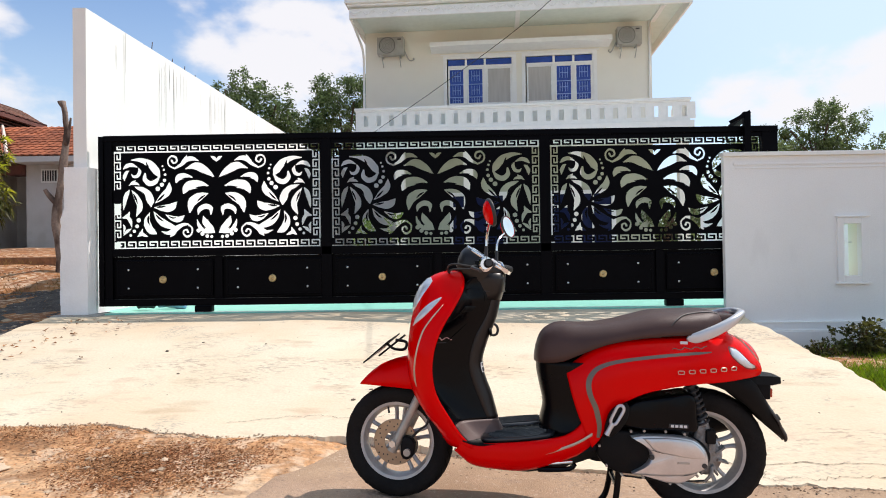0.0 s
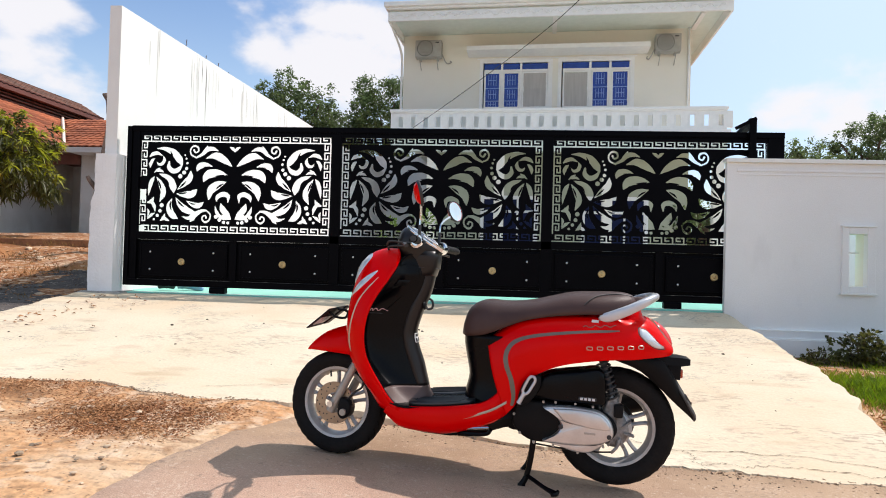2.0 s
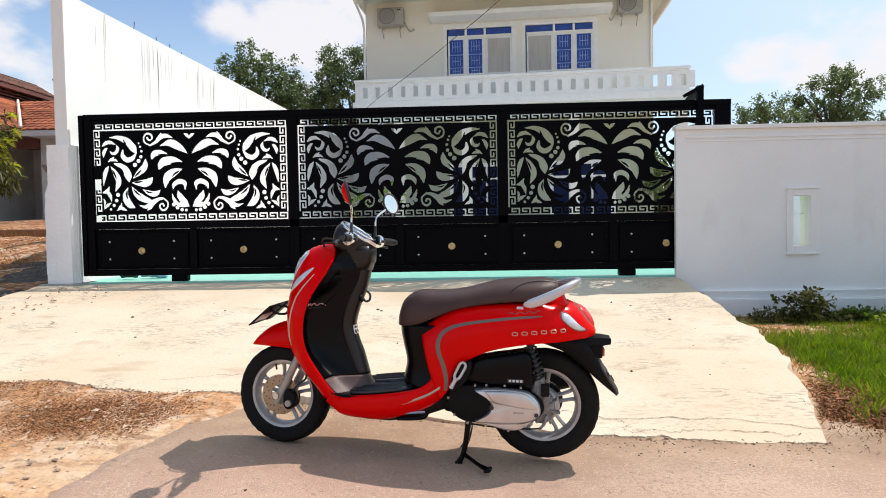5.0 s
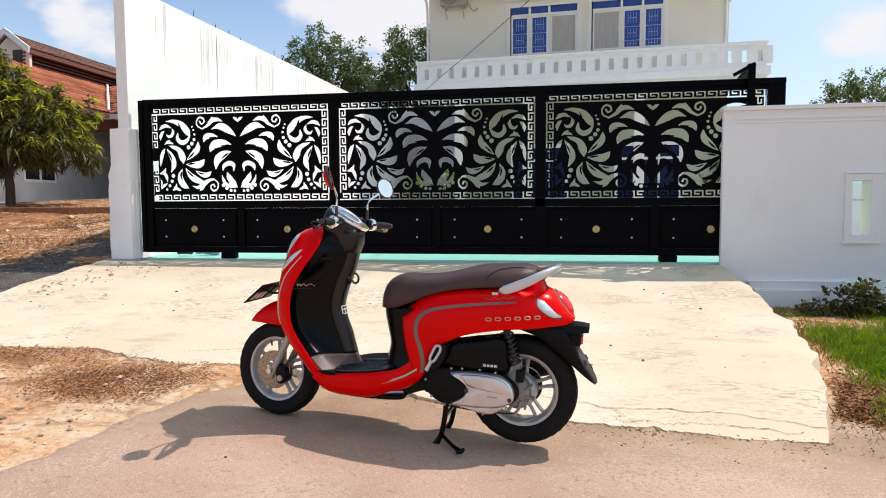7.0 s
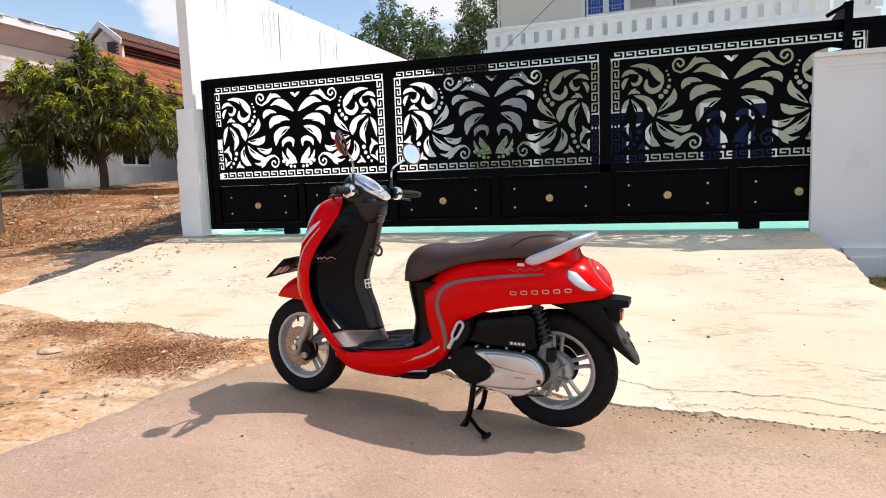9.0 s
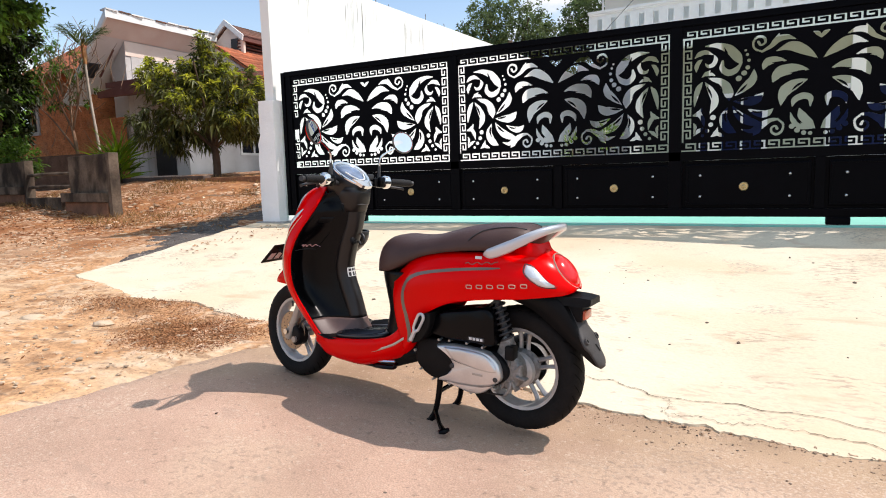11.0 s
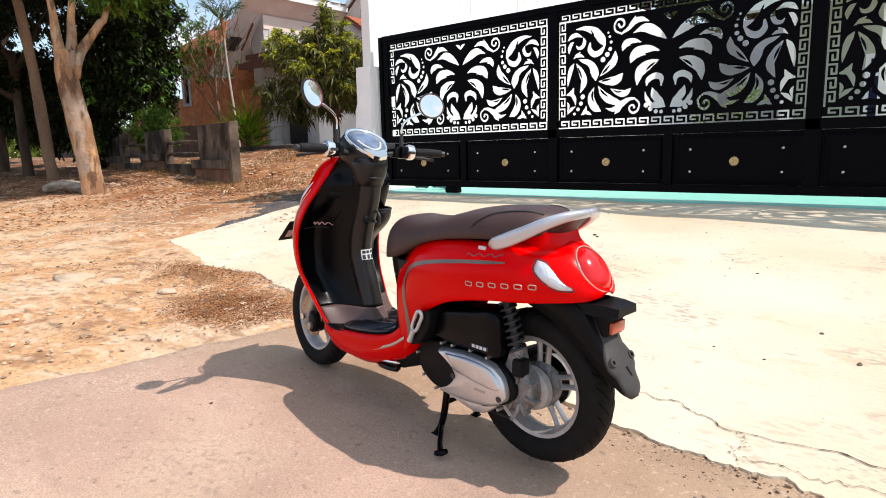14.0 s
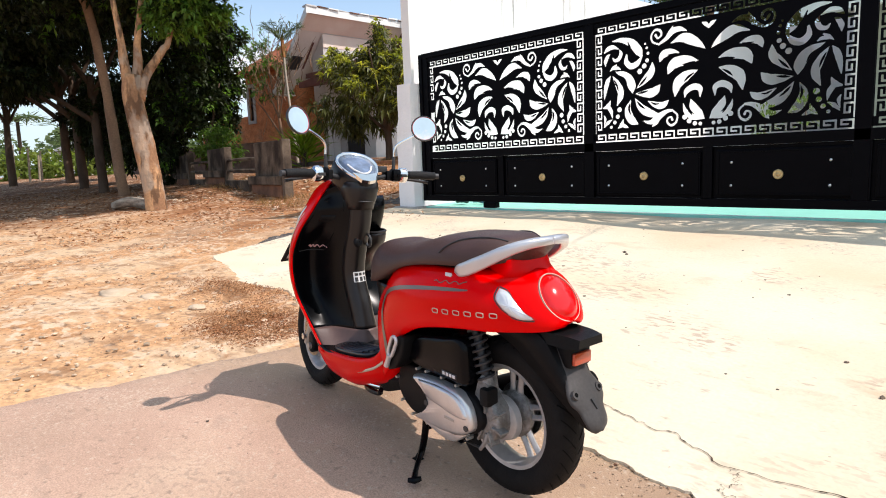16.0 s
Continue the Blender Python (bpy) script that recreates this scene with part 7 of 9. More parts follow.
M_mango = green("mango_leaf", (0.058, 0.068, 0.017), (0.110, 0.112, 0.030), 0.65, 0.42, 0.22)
M_mango_new_lit = green("sunlit_young_mango_leaf", (0.44, 0.43, 0.07), (0.26, 0.30, 0.04), 0.5)
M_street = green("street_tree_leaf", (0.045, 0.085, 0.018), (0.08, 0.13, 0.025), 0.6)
# The lane's deep shade is put into this leaf colour.
M_shade = green("deep_shade_leaf", (0.013, 0.022, 0.005), (0.028, 0.040, 0.009), 0.65, 0.55, 0.16)
M_street_lit = green("sunlit_street_leaf", (0.13, 0.24, 0.04), (0.09, 0.19, 0.03), 0.5)
# Distance haze is put into this paler, greyer leaf colour.
M_far = green("hazed_tree_leaf", (0.08, 0.115, 0.05), (0.12, 0.16, 0.065), 0.5)
M_grass = green("grass_blade", (0.11, 0.19, 0.016), (0.18, 0.25, 0.03), 0.5, 0.6)
M_moss = green("moss_tuft", (0.20, 0.20, 0.03), (0.26, 0.20, 0.06), 0.5, 0.8)
M_drygrass = green("dry_grass_blade", (0.28, 0.185, 0.075), (0.19, 0.11, 0.05), 0.5, 0.8)
M_palm = green("areca_leaf", (0.050, 0.075, 0.025), (0.090, 0.105, 0.040), 0.55)
M_bush = green("shrub_leaf", (0.06, 0.12, 0.02), (0.10, 0.16, 0.03), 0.55)
M_litter = mat("dry_fallen_leaf", (0.30, 0.125, 0.055), (0.42, 0.215, 0.10), rough=0.85, scale=3, per_island=0.5, spec=0.2)
M_bed = mat("wall_shadow_gravel", (0.135, 0.118, 0.108), (0.075, 0.066, 0.062), rough=0.95, scale=5, detail=9, fine=0.6, fscale=55, bump=1.0, bscale=45, spec=0.15)
stained(M_bed, (0.30, 0.24, 0.19), 38.0, (1, 1, 1), 0.60, 0.68, 0.6)
M_bark = mat("pale_bark", (0.62, 0.36, 0.19), (0.33, 0.185, 0.105), rough=0.95, scale=4.5, lo=0.42, hi=0.6, stretch=(1, 1, 0.35), fine=0.35, fscale=25, bump=0.9, bscale=14, spec=0.1)
stained(M_bark, (0.12, 0.07, 0.045), 8.0, (1, 1, 0.3), 0.50, 0.58, 0.8)
stained(M_bark, (0.50, 0.42, 0.34), 3.0, (1, 1, 0.6), 0.54, 0.62, 0.6)
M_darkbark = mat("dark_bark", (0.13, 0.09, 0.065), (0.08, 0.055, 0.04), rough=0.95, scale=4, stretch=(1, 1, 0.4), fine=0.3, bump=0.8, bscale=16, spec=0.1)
M_bark2 = mat("brown_bark", (0.30, 0.19, 0.12), (0.19, 0.12, 0.08), rough=0.95, scale=3, stretch=(1, 1, 0.35), fine=0.35, fscale=25, bump=0.9, bscale=14, spec=0.1)
M_stone = mat("pale_stone", (0.58, 0.45, 0.32), (0.46, 0.34, 0.235), rough=0.95, scale=5, per_island=0.45, bump=0.4, spec=0.15)
npr = np.random.RandomState(11)


def blob(n, centre, radii, shell=0.55, seed=0):
    """Points in a lumpy crown, thicker near its skin."""
    r = np.random.RandomState(seed)
    v = r.normal(size=(n * 2, 3))
    v /= np.linalg.norm(v, axis=1, keepdims=True)
    rad = shell + (1 - shell) * r.rand(n * 2) ** 0.6
    lump = np.array([noise.fractal((p[0] * 1.9 + seed, p[1] * 1.9, p[2] * 1.9), 1.0, 2.0, 3) for p in v])
    keep = np.argsort(-lump + r.rand(n * 2) * 0.35)[:n]
    v, rad, lump = v[keep], rad[keep], lump[keep]
    return np.asarray(centre) + v * rad[:, None] * (1 + 0.35 * lump[:, None]) * np.asarray(radii), v


def spray(points, out, per, length, width, material, name, parent, droop=0.4, spread=0.9, up=0.25, seed=1, label="", jit=0.35):
    """Tufts of leaves round the given points."""
    r = np.random.RandomState(seed)
    P = np.repeat(points, per, 0) + r.normal(size=(len(points) * per, 3)) * length * jit
    D = np.repeat(out, per, 0) * 0.7 + r.normal(size=P.shape) * spread + [0, 0, up]
    N = r.normal(size=P.shape) * 0.5 + [0, 0, 1]
    me = leaf_mesh(name, P, D, N, length * (0.65 + 0.7 * r.rand(len(P))), width * (0.7 + 0.6 * r.rand(len(P))), material, droop=droop)
    ob = new(name, me)
    ob.parent = parent
    if label:
        tagged(ob, label)
    return ob


def limb(bm, pts, r0, r1, n=9):
    return tube(bm, pts, [r0 + (r1 - r0) * k / (len(pts) - 1) for k in range(len(pts))], n=n, steps=len(pts) * 4)


def wood(name, pts, r0, r1, material, parent, label="", n=12, knobs=0.0):
    bm = limb(bmesh.new(), pts, r0, r1, n)
    if knobs:
        for v in bm.verts:
            k = noise.fractal((v.co.x * 2.2, v.co.y * 2.2, v.co.z * 1.2), 1.0, 2.0, 3)
            v.co += Vector((v.co.x - pts[0][0], v.co.y - pts[0][1], 0)).normalized() * knobs * k
    return part(name, bm, material, parent, label, smooth=True)


# ---- mango tree in front of the old house ----
mango = thing("mango_tree", "small mango tree with drooping dark leaves and sunlit yellow-green shoots", "tree")
mx, my, mz = -11.5, 12.8, 1.05
wood("trunk", [(mx, my, mz - 0.1), (mx + 0.02, my, mz + 0.55), (mx - 0.05, my, mz + 1.0)], 0.105, 0.085, M_darkbark, mango)
for q, (dx, dy, dz) in enumerate([(-1.3, 0.2, 1.9), (0.9, -0.2, 1.7), (-0.3, 0.6, 2.6), (0.2, -0.7, 2.2), (-1.0, -0.8, 1.3), (1.1, 0.5, 1.1)]):
    wood("limb", [(mx - 0.03, my, mz + 0.85), (mx + dx * 0.4, my + dy * 0.4, mz + 0.85 + dz * 0.35), (mx + dx, my + dy, mz + 0.8 + dz)], 0.06, 0.018, M_darkbark, mango, n=7)
pA, oA = blob(270, (mx - 0.6, my, mz + 1.9), (2.1, 1.6, 1.0), 0.3, 3)
pB, oB = blob(80, (mx - 0.25, my, mz + 2.95), (0.55, 0.6, 0.85), 0.2, 5)
pC, oC = blob(100, (mx + 1.05, my + 0.2, mz + 1.85), (0.95, 1.1, 0.9), 0.3, 6)
pD, oD = blob(60, (mx - 1.65, my, mz + 2.75), (0.6, 0.7, 0.5), 0.3, 8)
pA, oA = np.concatenate([pA, pD]), np.concatenate([oA, oD])
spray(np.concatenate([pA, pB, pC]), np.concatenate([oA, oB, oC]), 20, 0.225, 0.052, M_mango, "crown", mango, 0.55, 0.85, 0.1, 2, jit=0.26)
tops = np.concatenate([pA, pB, pC])
outs = np.concatenate([oA, oB, oC])
# Young shoots go on the sunward side; their sunlit brightness is in the colour.
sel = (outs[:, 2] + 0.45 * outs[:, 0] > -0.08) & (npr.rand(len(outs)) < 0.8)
spray(tops[sel] + outs[sel] * 0.12, outs[sel], 17, 0.20, 0.048, M_mango_new_lit, "young_crown", mango, 0.5, 0.75, 0.45, 4, "yellow-green young shoots, coloured as sunlit", 0.1)

# ---- street trees along the lane ----
def street_tree(pts, r, label, bark, forks, crown, leaves, size, seed, lit=0.25, leaf=None, low=0.25, low_girth=0.8):
    """pts: the trunk's run, forks: runs of the limbs, crown: (centre, radii) of its clumps."""
    t = thing("street_tree", label, "tree", "street trees along the lane")
    wood("trunk", [(pts[0][0], pts[0][1], pts[0][2] - 0.2)] + pts, r * 1.25, r * low_girth, bark, t, n=16, knobs=r * 0.2)
    for f in forks:
        wood("limb", f, r * 0.66, r * 0.16, bark, t, n=10, knobs=r * 0.08)
    for k, (c, rad, *count) in enumerate(crown):
        p, o = blob((count[0] if count else leaves) // 12, c, rad, low, seed + k)
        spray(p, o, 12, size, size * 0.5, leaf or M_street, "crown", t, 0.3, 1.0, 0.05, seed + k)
        # Sunlight is put into the colour: some tufts get a brighter leaf copy.
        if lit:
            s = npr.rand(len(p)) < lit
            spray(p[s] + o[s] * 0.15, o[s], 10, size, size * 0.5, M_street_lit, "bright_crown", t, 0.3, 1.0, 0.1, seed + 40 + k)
    return t


# The two highest clumps, out of view, are added to shade the lane.
street_tree([(-10.7, 6.03, 0.28), (-10.7, 5.98, 1.0), (-10.7, 5.86, 1.9), (-10.7, 5.80, 2.5), (-10.7, 5.82, 2.85)], 0.17, "knotty pale-barked tree with a cut limb scar", M_bark,
            [[(-10.7, 5.76, 2.5), (-10.7, 5.70, 3.1), (-10.72, 5.68, 3.7), (-10.9, 5.5, 5.8)], [(-10.7, 5.84, 2.5), (-10.68, 5.95, 3.1), (-10.65, 6.0, 3.7), (-10.3, 6.3, 5.6)], [(-10.68, 5.90, 2.4), (-10.65, 6.06, 2.85), (-10.6, 6.40, 3.35), (-10.5, 6.55, 3.7), (-9.8, 6.8, 5.8)]],
            [((-9.9, 7.05, 4.95), (1.2, 1.0, 0.45), 2600), ((-9.7, 8.15, 5.25), (0.6, 0.5, 0.2), 2200), ((-10.4, 6.8, 4.1), (0.6, 0.7, 0.35)), ((-9.1, 6.9, 7.2), (1.6, 1.9, 0.8), 9000), ((-9.6, 5.4, 7.5), (1.5, 1.5, 0.8), 7000)], 4200, 0.12, 21, 0.7, low_girth=0.98)
# Its three highest clumps are unseen additions that cast shade on the lane.
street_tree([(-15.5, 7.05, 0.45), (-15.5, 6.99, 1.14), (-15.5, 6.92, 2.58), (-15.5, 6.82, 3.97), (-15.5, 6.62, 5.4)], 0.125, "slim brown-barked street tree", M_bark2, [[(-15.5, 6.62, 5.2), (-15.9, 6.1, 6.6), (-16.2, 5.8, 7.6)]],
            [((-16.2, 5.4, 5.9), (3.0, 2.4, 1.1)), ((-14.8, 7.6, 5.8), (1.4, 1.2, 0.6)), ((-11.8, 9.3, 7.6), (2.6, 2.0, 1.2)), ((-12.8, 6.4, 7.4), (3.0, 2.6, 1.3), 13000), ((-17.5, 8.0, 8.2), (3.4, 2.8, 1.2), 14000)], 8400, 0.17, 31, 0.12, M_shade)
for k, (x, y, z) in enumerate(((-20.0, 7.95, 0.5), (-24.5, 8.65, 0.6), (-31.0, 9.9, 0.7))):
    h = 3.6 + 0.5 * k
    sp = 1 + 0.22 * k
    # The last two clumps are added overhead, mostly out of view, for shade.
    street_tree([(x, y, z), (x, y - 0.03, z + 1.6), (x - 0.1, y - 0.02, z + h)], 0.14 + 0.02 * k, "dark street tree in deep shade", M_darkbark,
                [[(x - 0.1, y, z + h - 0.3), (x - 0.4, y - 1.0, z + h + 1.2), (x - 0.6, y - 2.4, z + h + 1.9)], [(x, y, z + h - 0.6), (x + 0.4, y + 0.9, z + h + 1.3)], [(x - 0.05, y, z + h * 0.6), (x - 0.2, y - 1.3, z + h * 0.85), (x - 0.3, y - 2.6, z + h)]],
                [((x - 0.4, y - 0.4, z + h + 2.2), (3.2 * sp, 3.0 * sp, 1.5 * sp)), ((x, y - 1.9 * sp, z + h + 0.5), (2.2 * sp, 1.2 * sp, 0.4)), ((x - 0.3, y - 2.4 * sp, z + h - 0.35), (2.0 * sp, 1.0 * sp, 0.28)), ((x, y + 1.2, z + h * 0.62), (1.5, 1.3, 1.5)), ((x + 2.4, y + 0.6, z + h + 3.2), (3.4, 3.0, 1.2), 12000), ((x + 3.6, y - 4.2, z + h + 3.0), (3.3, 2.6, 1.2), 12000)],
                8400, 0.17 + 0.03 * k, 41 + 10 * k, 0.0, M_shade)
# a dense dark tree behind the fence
street_tree([(-16.7, 9.9, 0.5), (-16.65, 9.95, 1.2), (-16.6, 10.0, 2.2)], 0.10, "dense tree with shade-dark leaves behind the concrete fence", M_darkbark, [[(-16.6, 10.0, 2.0), (-16.2, 10.3, 3.6)], [(-16.6, 10.0, 2.0), (-17.0, 9.6, 3.8)]],
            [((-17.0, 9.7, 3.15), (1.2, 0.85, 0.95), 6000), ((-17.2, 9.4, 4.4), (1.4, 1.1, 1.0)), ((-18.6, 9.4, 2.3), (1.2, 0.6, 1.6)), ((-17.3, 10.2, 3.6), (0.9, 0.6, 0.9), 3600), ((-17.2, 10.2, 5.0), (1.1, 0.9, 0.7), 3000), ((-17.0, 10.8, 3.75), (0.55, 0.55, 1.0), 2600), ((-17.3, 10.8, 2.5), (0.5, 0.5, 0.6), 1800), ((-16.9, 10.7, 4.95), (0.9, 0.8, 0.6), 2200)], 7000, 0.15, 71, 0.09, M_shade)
street_tree([(-19.0, 12.6, 0.8), (-18.95, 12.6, 2.0), (-19.1, 12.6, 3.0)], 0.06, "thin half-bare sapling beside the old house", M_bark2,
            [[(-19.1, 12.6, 2.8), (-18.6, 12.6, 3.9), (-18.2, 12.6, 4.6)], [(-19.1, 12.6, 2.9), (-19.7, 12.6, 3.9), (-20.1, 12.6, 5.0)], [(-19.1, 12.6, 2.9), (-19.2, 12.7, 4.2), (-19.0, 12.7, 5.6)], [(-19.0, 12.6, 2.2), (-19.9, 12.5, 3.2), (-20.9, 12.5, 3.9)], [(-19.4, 12.6, 4.0), (-19.5, 12.5, 4.8), (-19.9, 12.5, 5.6)], [(-18.7, 12.6, 3.7), (-18.6, 12.6, 4.6), (-18.9, 12.6, 5.2)]],
            [((-19.3, 12.6, 4.7), (1.2, 1.0, 1.1)), ((-20.2, 12.6, 5.2), (0.9, 0.7, 0.8))], 720, 0.12, 81, 0.4)
sap = bpy.data.objects["street_tree.%03d" % (sum(o.name.startswith("street_tree") for o in bpy.data.objects) - 1)]
rt_ = np.random.RandomState(33)
bm = bmesh.new()
for k in range(140):
    p = Vector((-19.4 + rt_.normal() * 0.75, 12.6 + rt_.normal() * 0.4, 4.3 + rt_.normal() * 0.75))
    d = Vector((rt_.normal() * 0.5, rt_.normal() * 0.3, 0.4 + rt_.rand() * 0.6))
    limb(bm, [p, p + d * 0.5 + Vector((rt_.normal() * 0.08, 0, 0)), p + d], 0.014, 0.005, 5)
tagged(part("twig_spray", bm, M_bark2, sap), "thin bare twigs", kind="stuff")
sap.matrix_world = Matrix.Translation((-23.0, 16.4, 0.75)) @ Matrix.Scale(1.2, 4) @ Matrix.Translation((19.0, -12.6, -0.8))
undergrowth = thing("undergrowth", "leafy bush growing behind the fence blocks", "bush")
p, o = blob(280, (-15.5, 9.75, 1.65), (1.0, 0.5, 0.62), 0.3, 66)
spray(p, o, 8, 0.12, 0.06, M_bush, "leaves", undergrowth, 0.3, 1.0, 0.2, 66)
part("stem", cyl(bmesh.new(), (-15.1, 9.75, 0.5), (-15.1, 9.75, 1.3), 0.03, n=7), M_darkbark, undergrowth)

# the scar of a cut limb on the pale tree
finish("limb_scar", lathe(bmesh.new(), [(0.0, -0.01), (0.045, 0.0), (0.06, 0.03), (0.085, 0.035), (0.10, 0.0), (0.10, -0.05)], 18, Matrix.Translation((-10.58, 5.72, 2.30)) @ Vector((0.9, -0.45, 0.0)).to_track_quat("Z", "Y").to_matrix().to_4x4()), M_bark, bpy.data.objects["street_tree"], "ringed scar of a cut limb", smooth=True)
# fallen log by the pale tree
M_log = mat("weathered_log", (0.46, 0.38, 0.30), (0.22, 0.17, 0.13), rough=0.95, scale=7, stretch=(0.6, 1, 2), fine=0.4, fscale=25, bump=0.9, bscale=18, spec=0.1)
log = tagged(finish("fallen_log", limb(bmesh.new(), [(-11.85, 5.62, 0.36), (-11.65, 5.72, 0.42), (-11.45, 5.86, 0.44), (-11.1, 6.1, 0.36)], 0.085, 0.12, 12), M_log, smooth=True), "short pale log lying beside the tree", "log")

# areca palm and yucca
def fronds(name, base, n, length, width, material, parent, rise, seed, leaflets=22, tilt=-0.35, slim=0.14):
    r = np.random.RandomState(seed)
    for k in range(n):
        az = 2 * math.pi * (k + 0.5 * r.rand()) / n
        d = np.array([math.cos(az), math.sin(az)])
        P, D = [], []
        for j in range(leaflets):
            f = (j + 1) / leaflets
            c = np.array(base) + np.array([d[0] * length * f, d[1] * length * f, length * (rise * f - 0.75 * f * f)])
            for s in (-1, 1):
                P.append(c)
                D.append([d[0] * 0.6 - s * d[1] * 0.8 + 0.25 * r.normal(), d[1] * 0.6 + s * d[0] * 0.8 + 0.25 * r.normal(), tilt * (1.3 - 1.5 * f) + 0.2 * r.normal()])
        m = len(P)
        ob = new(name, leaf_mesh(name, P, D, np.tile([0, 0, 1.0], (m, 1)), np.full(m, width) * (0.7 + 0.5 * r.rand(m)), np.full(m, width * slim), material))
        ob.parent = parent


palm = thing("areca_palm", "slender areca palm with a thin pale leaning trunk", "palm")
wood("trunk", [(-16.75, 13.2, 0.9), (-16.95, 13.2, 2.4), (-17.15, 13.2, 3.9), (-17.25, 13.2, 5.45)], 0.05, 0.036, mat("pale_palm_stem", (0.46, 0.40, 0.33), (0.36, 0.31, 0.25), rough=0.9, scale=6), palm, n=10)
fronds("frond", (-17.25, 13.2, 5.22), 8, 0.58, 0.40, M_palm, palm, 1.75, 3, leaflets=20, tilt=0.55, slim=0.085)
part("crownshaft", tube(bmesh.new(), [(-17.2, 13.2, 4.75), (-17.23, 13.2, 5.1), (-17.26, 13.2, 5.5)], [0.05, 0.075, 0.04], n=8), mat("orange_crownshaft", (0.50, 0.17, 0.05), (0.40, 0.22, 0.07), rough=0.6, scale=5), palm, "orange crownshaft")
yucca = thing("spiky_shrub", "spiky sword-leaved shrub behind the fence", "shrub")
r9 = np.random.RandomState(9)
P = np.tile([-13.6, 11.4, 1.45], (130, 1)) + r9.normal(size=(130, 3)) * [0.08, 0.08, 0.22]
D = np.stack([r9.normal(size=130), r9.normal(size=130), 0.5 + r9.rand(130) * 1.3], 1)
ob = new("leaves", leaf_mesh("leaves", P, D, r9.normal(size=(130, 3)), 0.75 + 0.4 * r9.rand(130), np.full(130, 0.06), M_grass, droop=0.12))
ob.parent = yucca
part("stem", cyl(bmesh.new(), (-13.6, 11.4, 0.7), (-13.6, 11.4, 1.55), 0.07, n=8), M_darkbark, yucca)

# ---- trees behind the house and along the horizon ----
def far_tree(c, rad, n, size, seed, label="rounded distant tree, haze in its leaf colour"):
    t = thing("distant_tree", label, "tree", "distant trees")
    wood("trunk", [(c[0], c[1], 0.0), (c[0] + 0.2, c[1], c[2] * 0.5), (c[0], c[1], c[2])], 0.28, 0.14, M_darkbark, t, n=8)
    for k in range(4):
        a = 1.57 * k + seed
        wood("limb", [(c[0], c[1], c[2] - rad[2] * 0.8), (c[0] + rad[0] * 0.6 * math.cos(a), c[1] + rad[1] * 0.6 * math.sin(a), c[2] + rad[2] * 0.35)], 0.12, 0.04, M_darkbark, t, n=6)
    p, o = blob(n // 9, c, rad, 0.3, seed)
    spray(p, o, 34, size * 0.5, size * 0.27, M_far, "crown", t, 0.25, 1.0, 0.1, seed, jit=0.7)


for c, rad, n, size, seed in [((-9.5, 30, 7.4), (2.5, 2.4, 2.2), 3600, 0.34, 1), ((-5.4, 32, 7.8), (2.3, 2.2, 2.5), 3600, 0.34, 2), ((18.6, 32, 6.6), (2.1, 2.0, 1.7), 2600, 0.32, 3),
                              ((14.6, 30, 5.0), (1.9, 1.8, 1.7), 2200, 0.32, 4), ((22.5, 31, 5.2), (2.2, 1.8, 1.6), 1800, 0.32, 5), ((-14.5, 33, 6.4), (2.6, 2.2, 2.3), 2600, 0.36, 6),
                              ((27.0, 33, 5.0), (3.0, 2.4, 2.2), 2000, 0.4, 7), ((7.3, 21.5, 2.3), (1.7, 1.4, 1.2), 1400, 0.3, 9)]:
    far_tree(c, rad, n, size, seed)
M_far_roof = mat("grey_sheet_roof", (0.30, 0.28, 0.27), (0.22, 0.21, 0.20), rough=0.8, scale=1.5)
M_hedge = green("yellow_green_hedge_leaf", (0.20, 0.24, 0.05), (0.14, 0.20, 0.04), 0.5)
lane_end = thing("street_tree", "dark low-hanging tree at the end of the lane", "tree", "street trees along the lane")
wood("trunk", [(-36.0, 8.6, 0.3), (-36.0, 8.6, 2.4), (-36.1, 8.7, 4.6)], 0.2, 0.12, M_darkbark, lane_end, n=10)
for k, (c, rad) in enumerate((((-36.0, 9.3, 5.4), (1.6, 1.5, 0.6)), ((-36.0, 8.4, 6.5), (2.2, 2.0, 0.9)), ((-35.0, 7.0, 6.0), (2.0, 1.6, 0.8)), ((-36.0, 11.0, 6.2), (1.6, 1.6, 0.9)))):
    wood("limb", [(-36.05, 8.65, 3.6), ((c[0] - 36.05) / 2, (c[1] + 8.65) / 2, c[2] - 0.6), (c[0], c[1], c[2])], 0.08, 0.03, M_darkbark, lane_end, n=6)
    p, o = blob(420, c, rad, 0.25, 300 + k)
    spray(p, o, 12, 0.2, 0.1, M_shade, "crown", lane_end, 0.3, 1.0, 0.05, 300 + k)
hedge = thing("distant_hedge", "sunlit yellow-green bushes at the end of the lane", "bush")
for k, (x, y, z) in enumerate([(-46, 13.6, 1.6), (-48, 11.6, 1.5), (-44, 15.6, 1.6), (-50, 9.2, 1.7), (-52, 6.5, 1.8)]):
    p, o = blob(110, (x, y, z), (1.6, 1.5, 1.2), 0.3, 90 + k)
    spray(p, o, 9, 0.4, 0.2, M_hedge, "clump", hedge, 0.2, 1.0, 0.1, 90 + k)
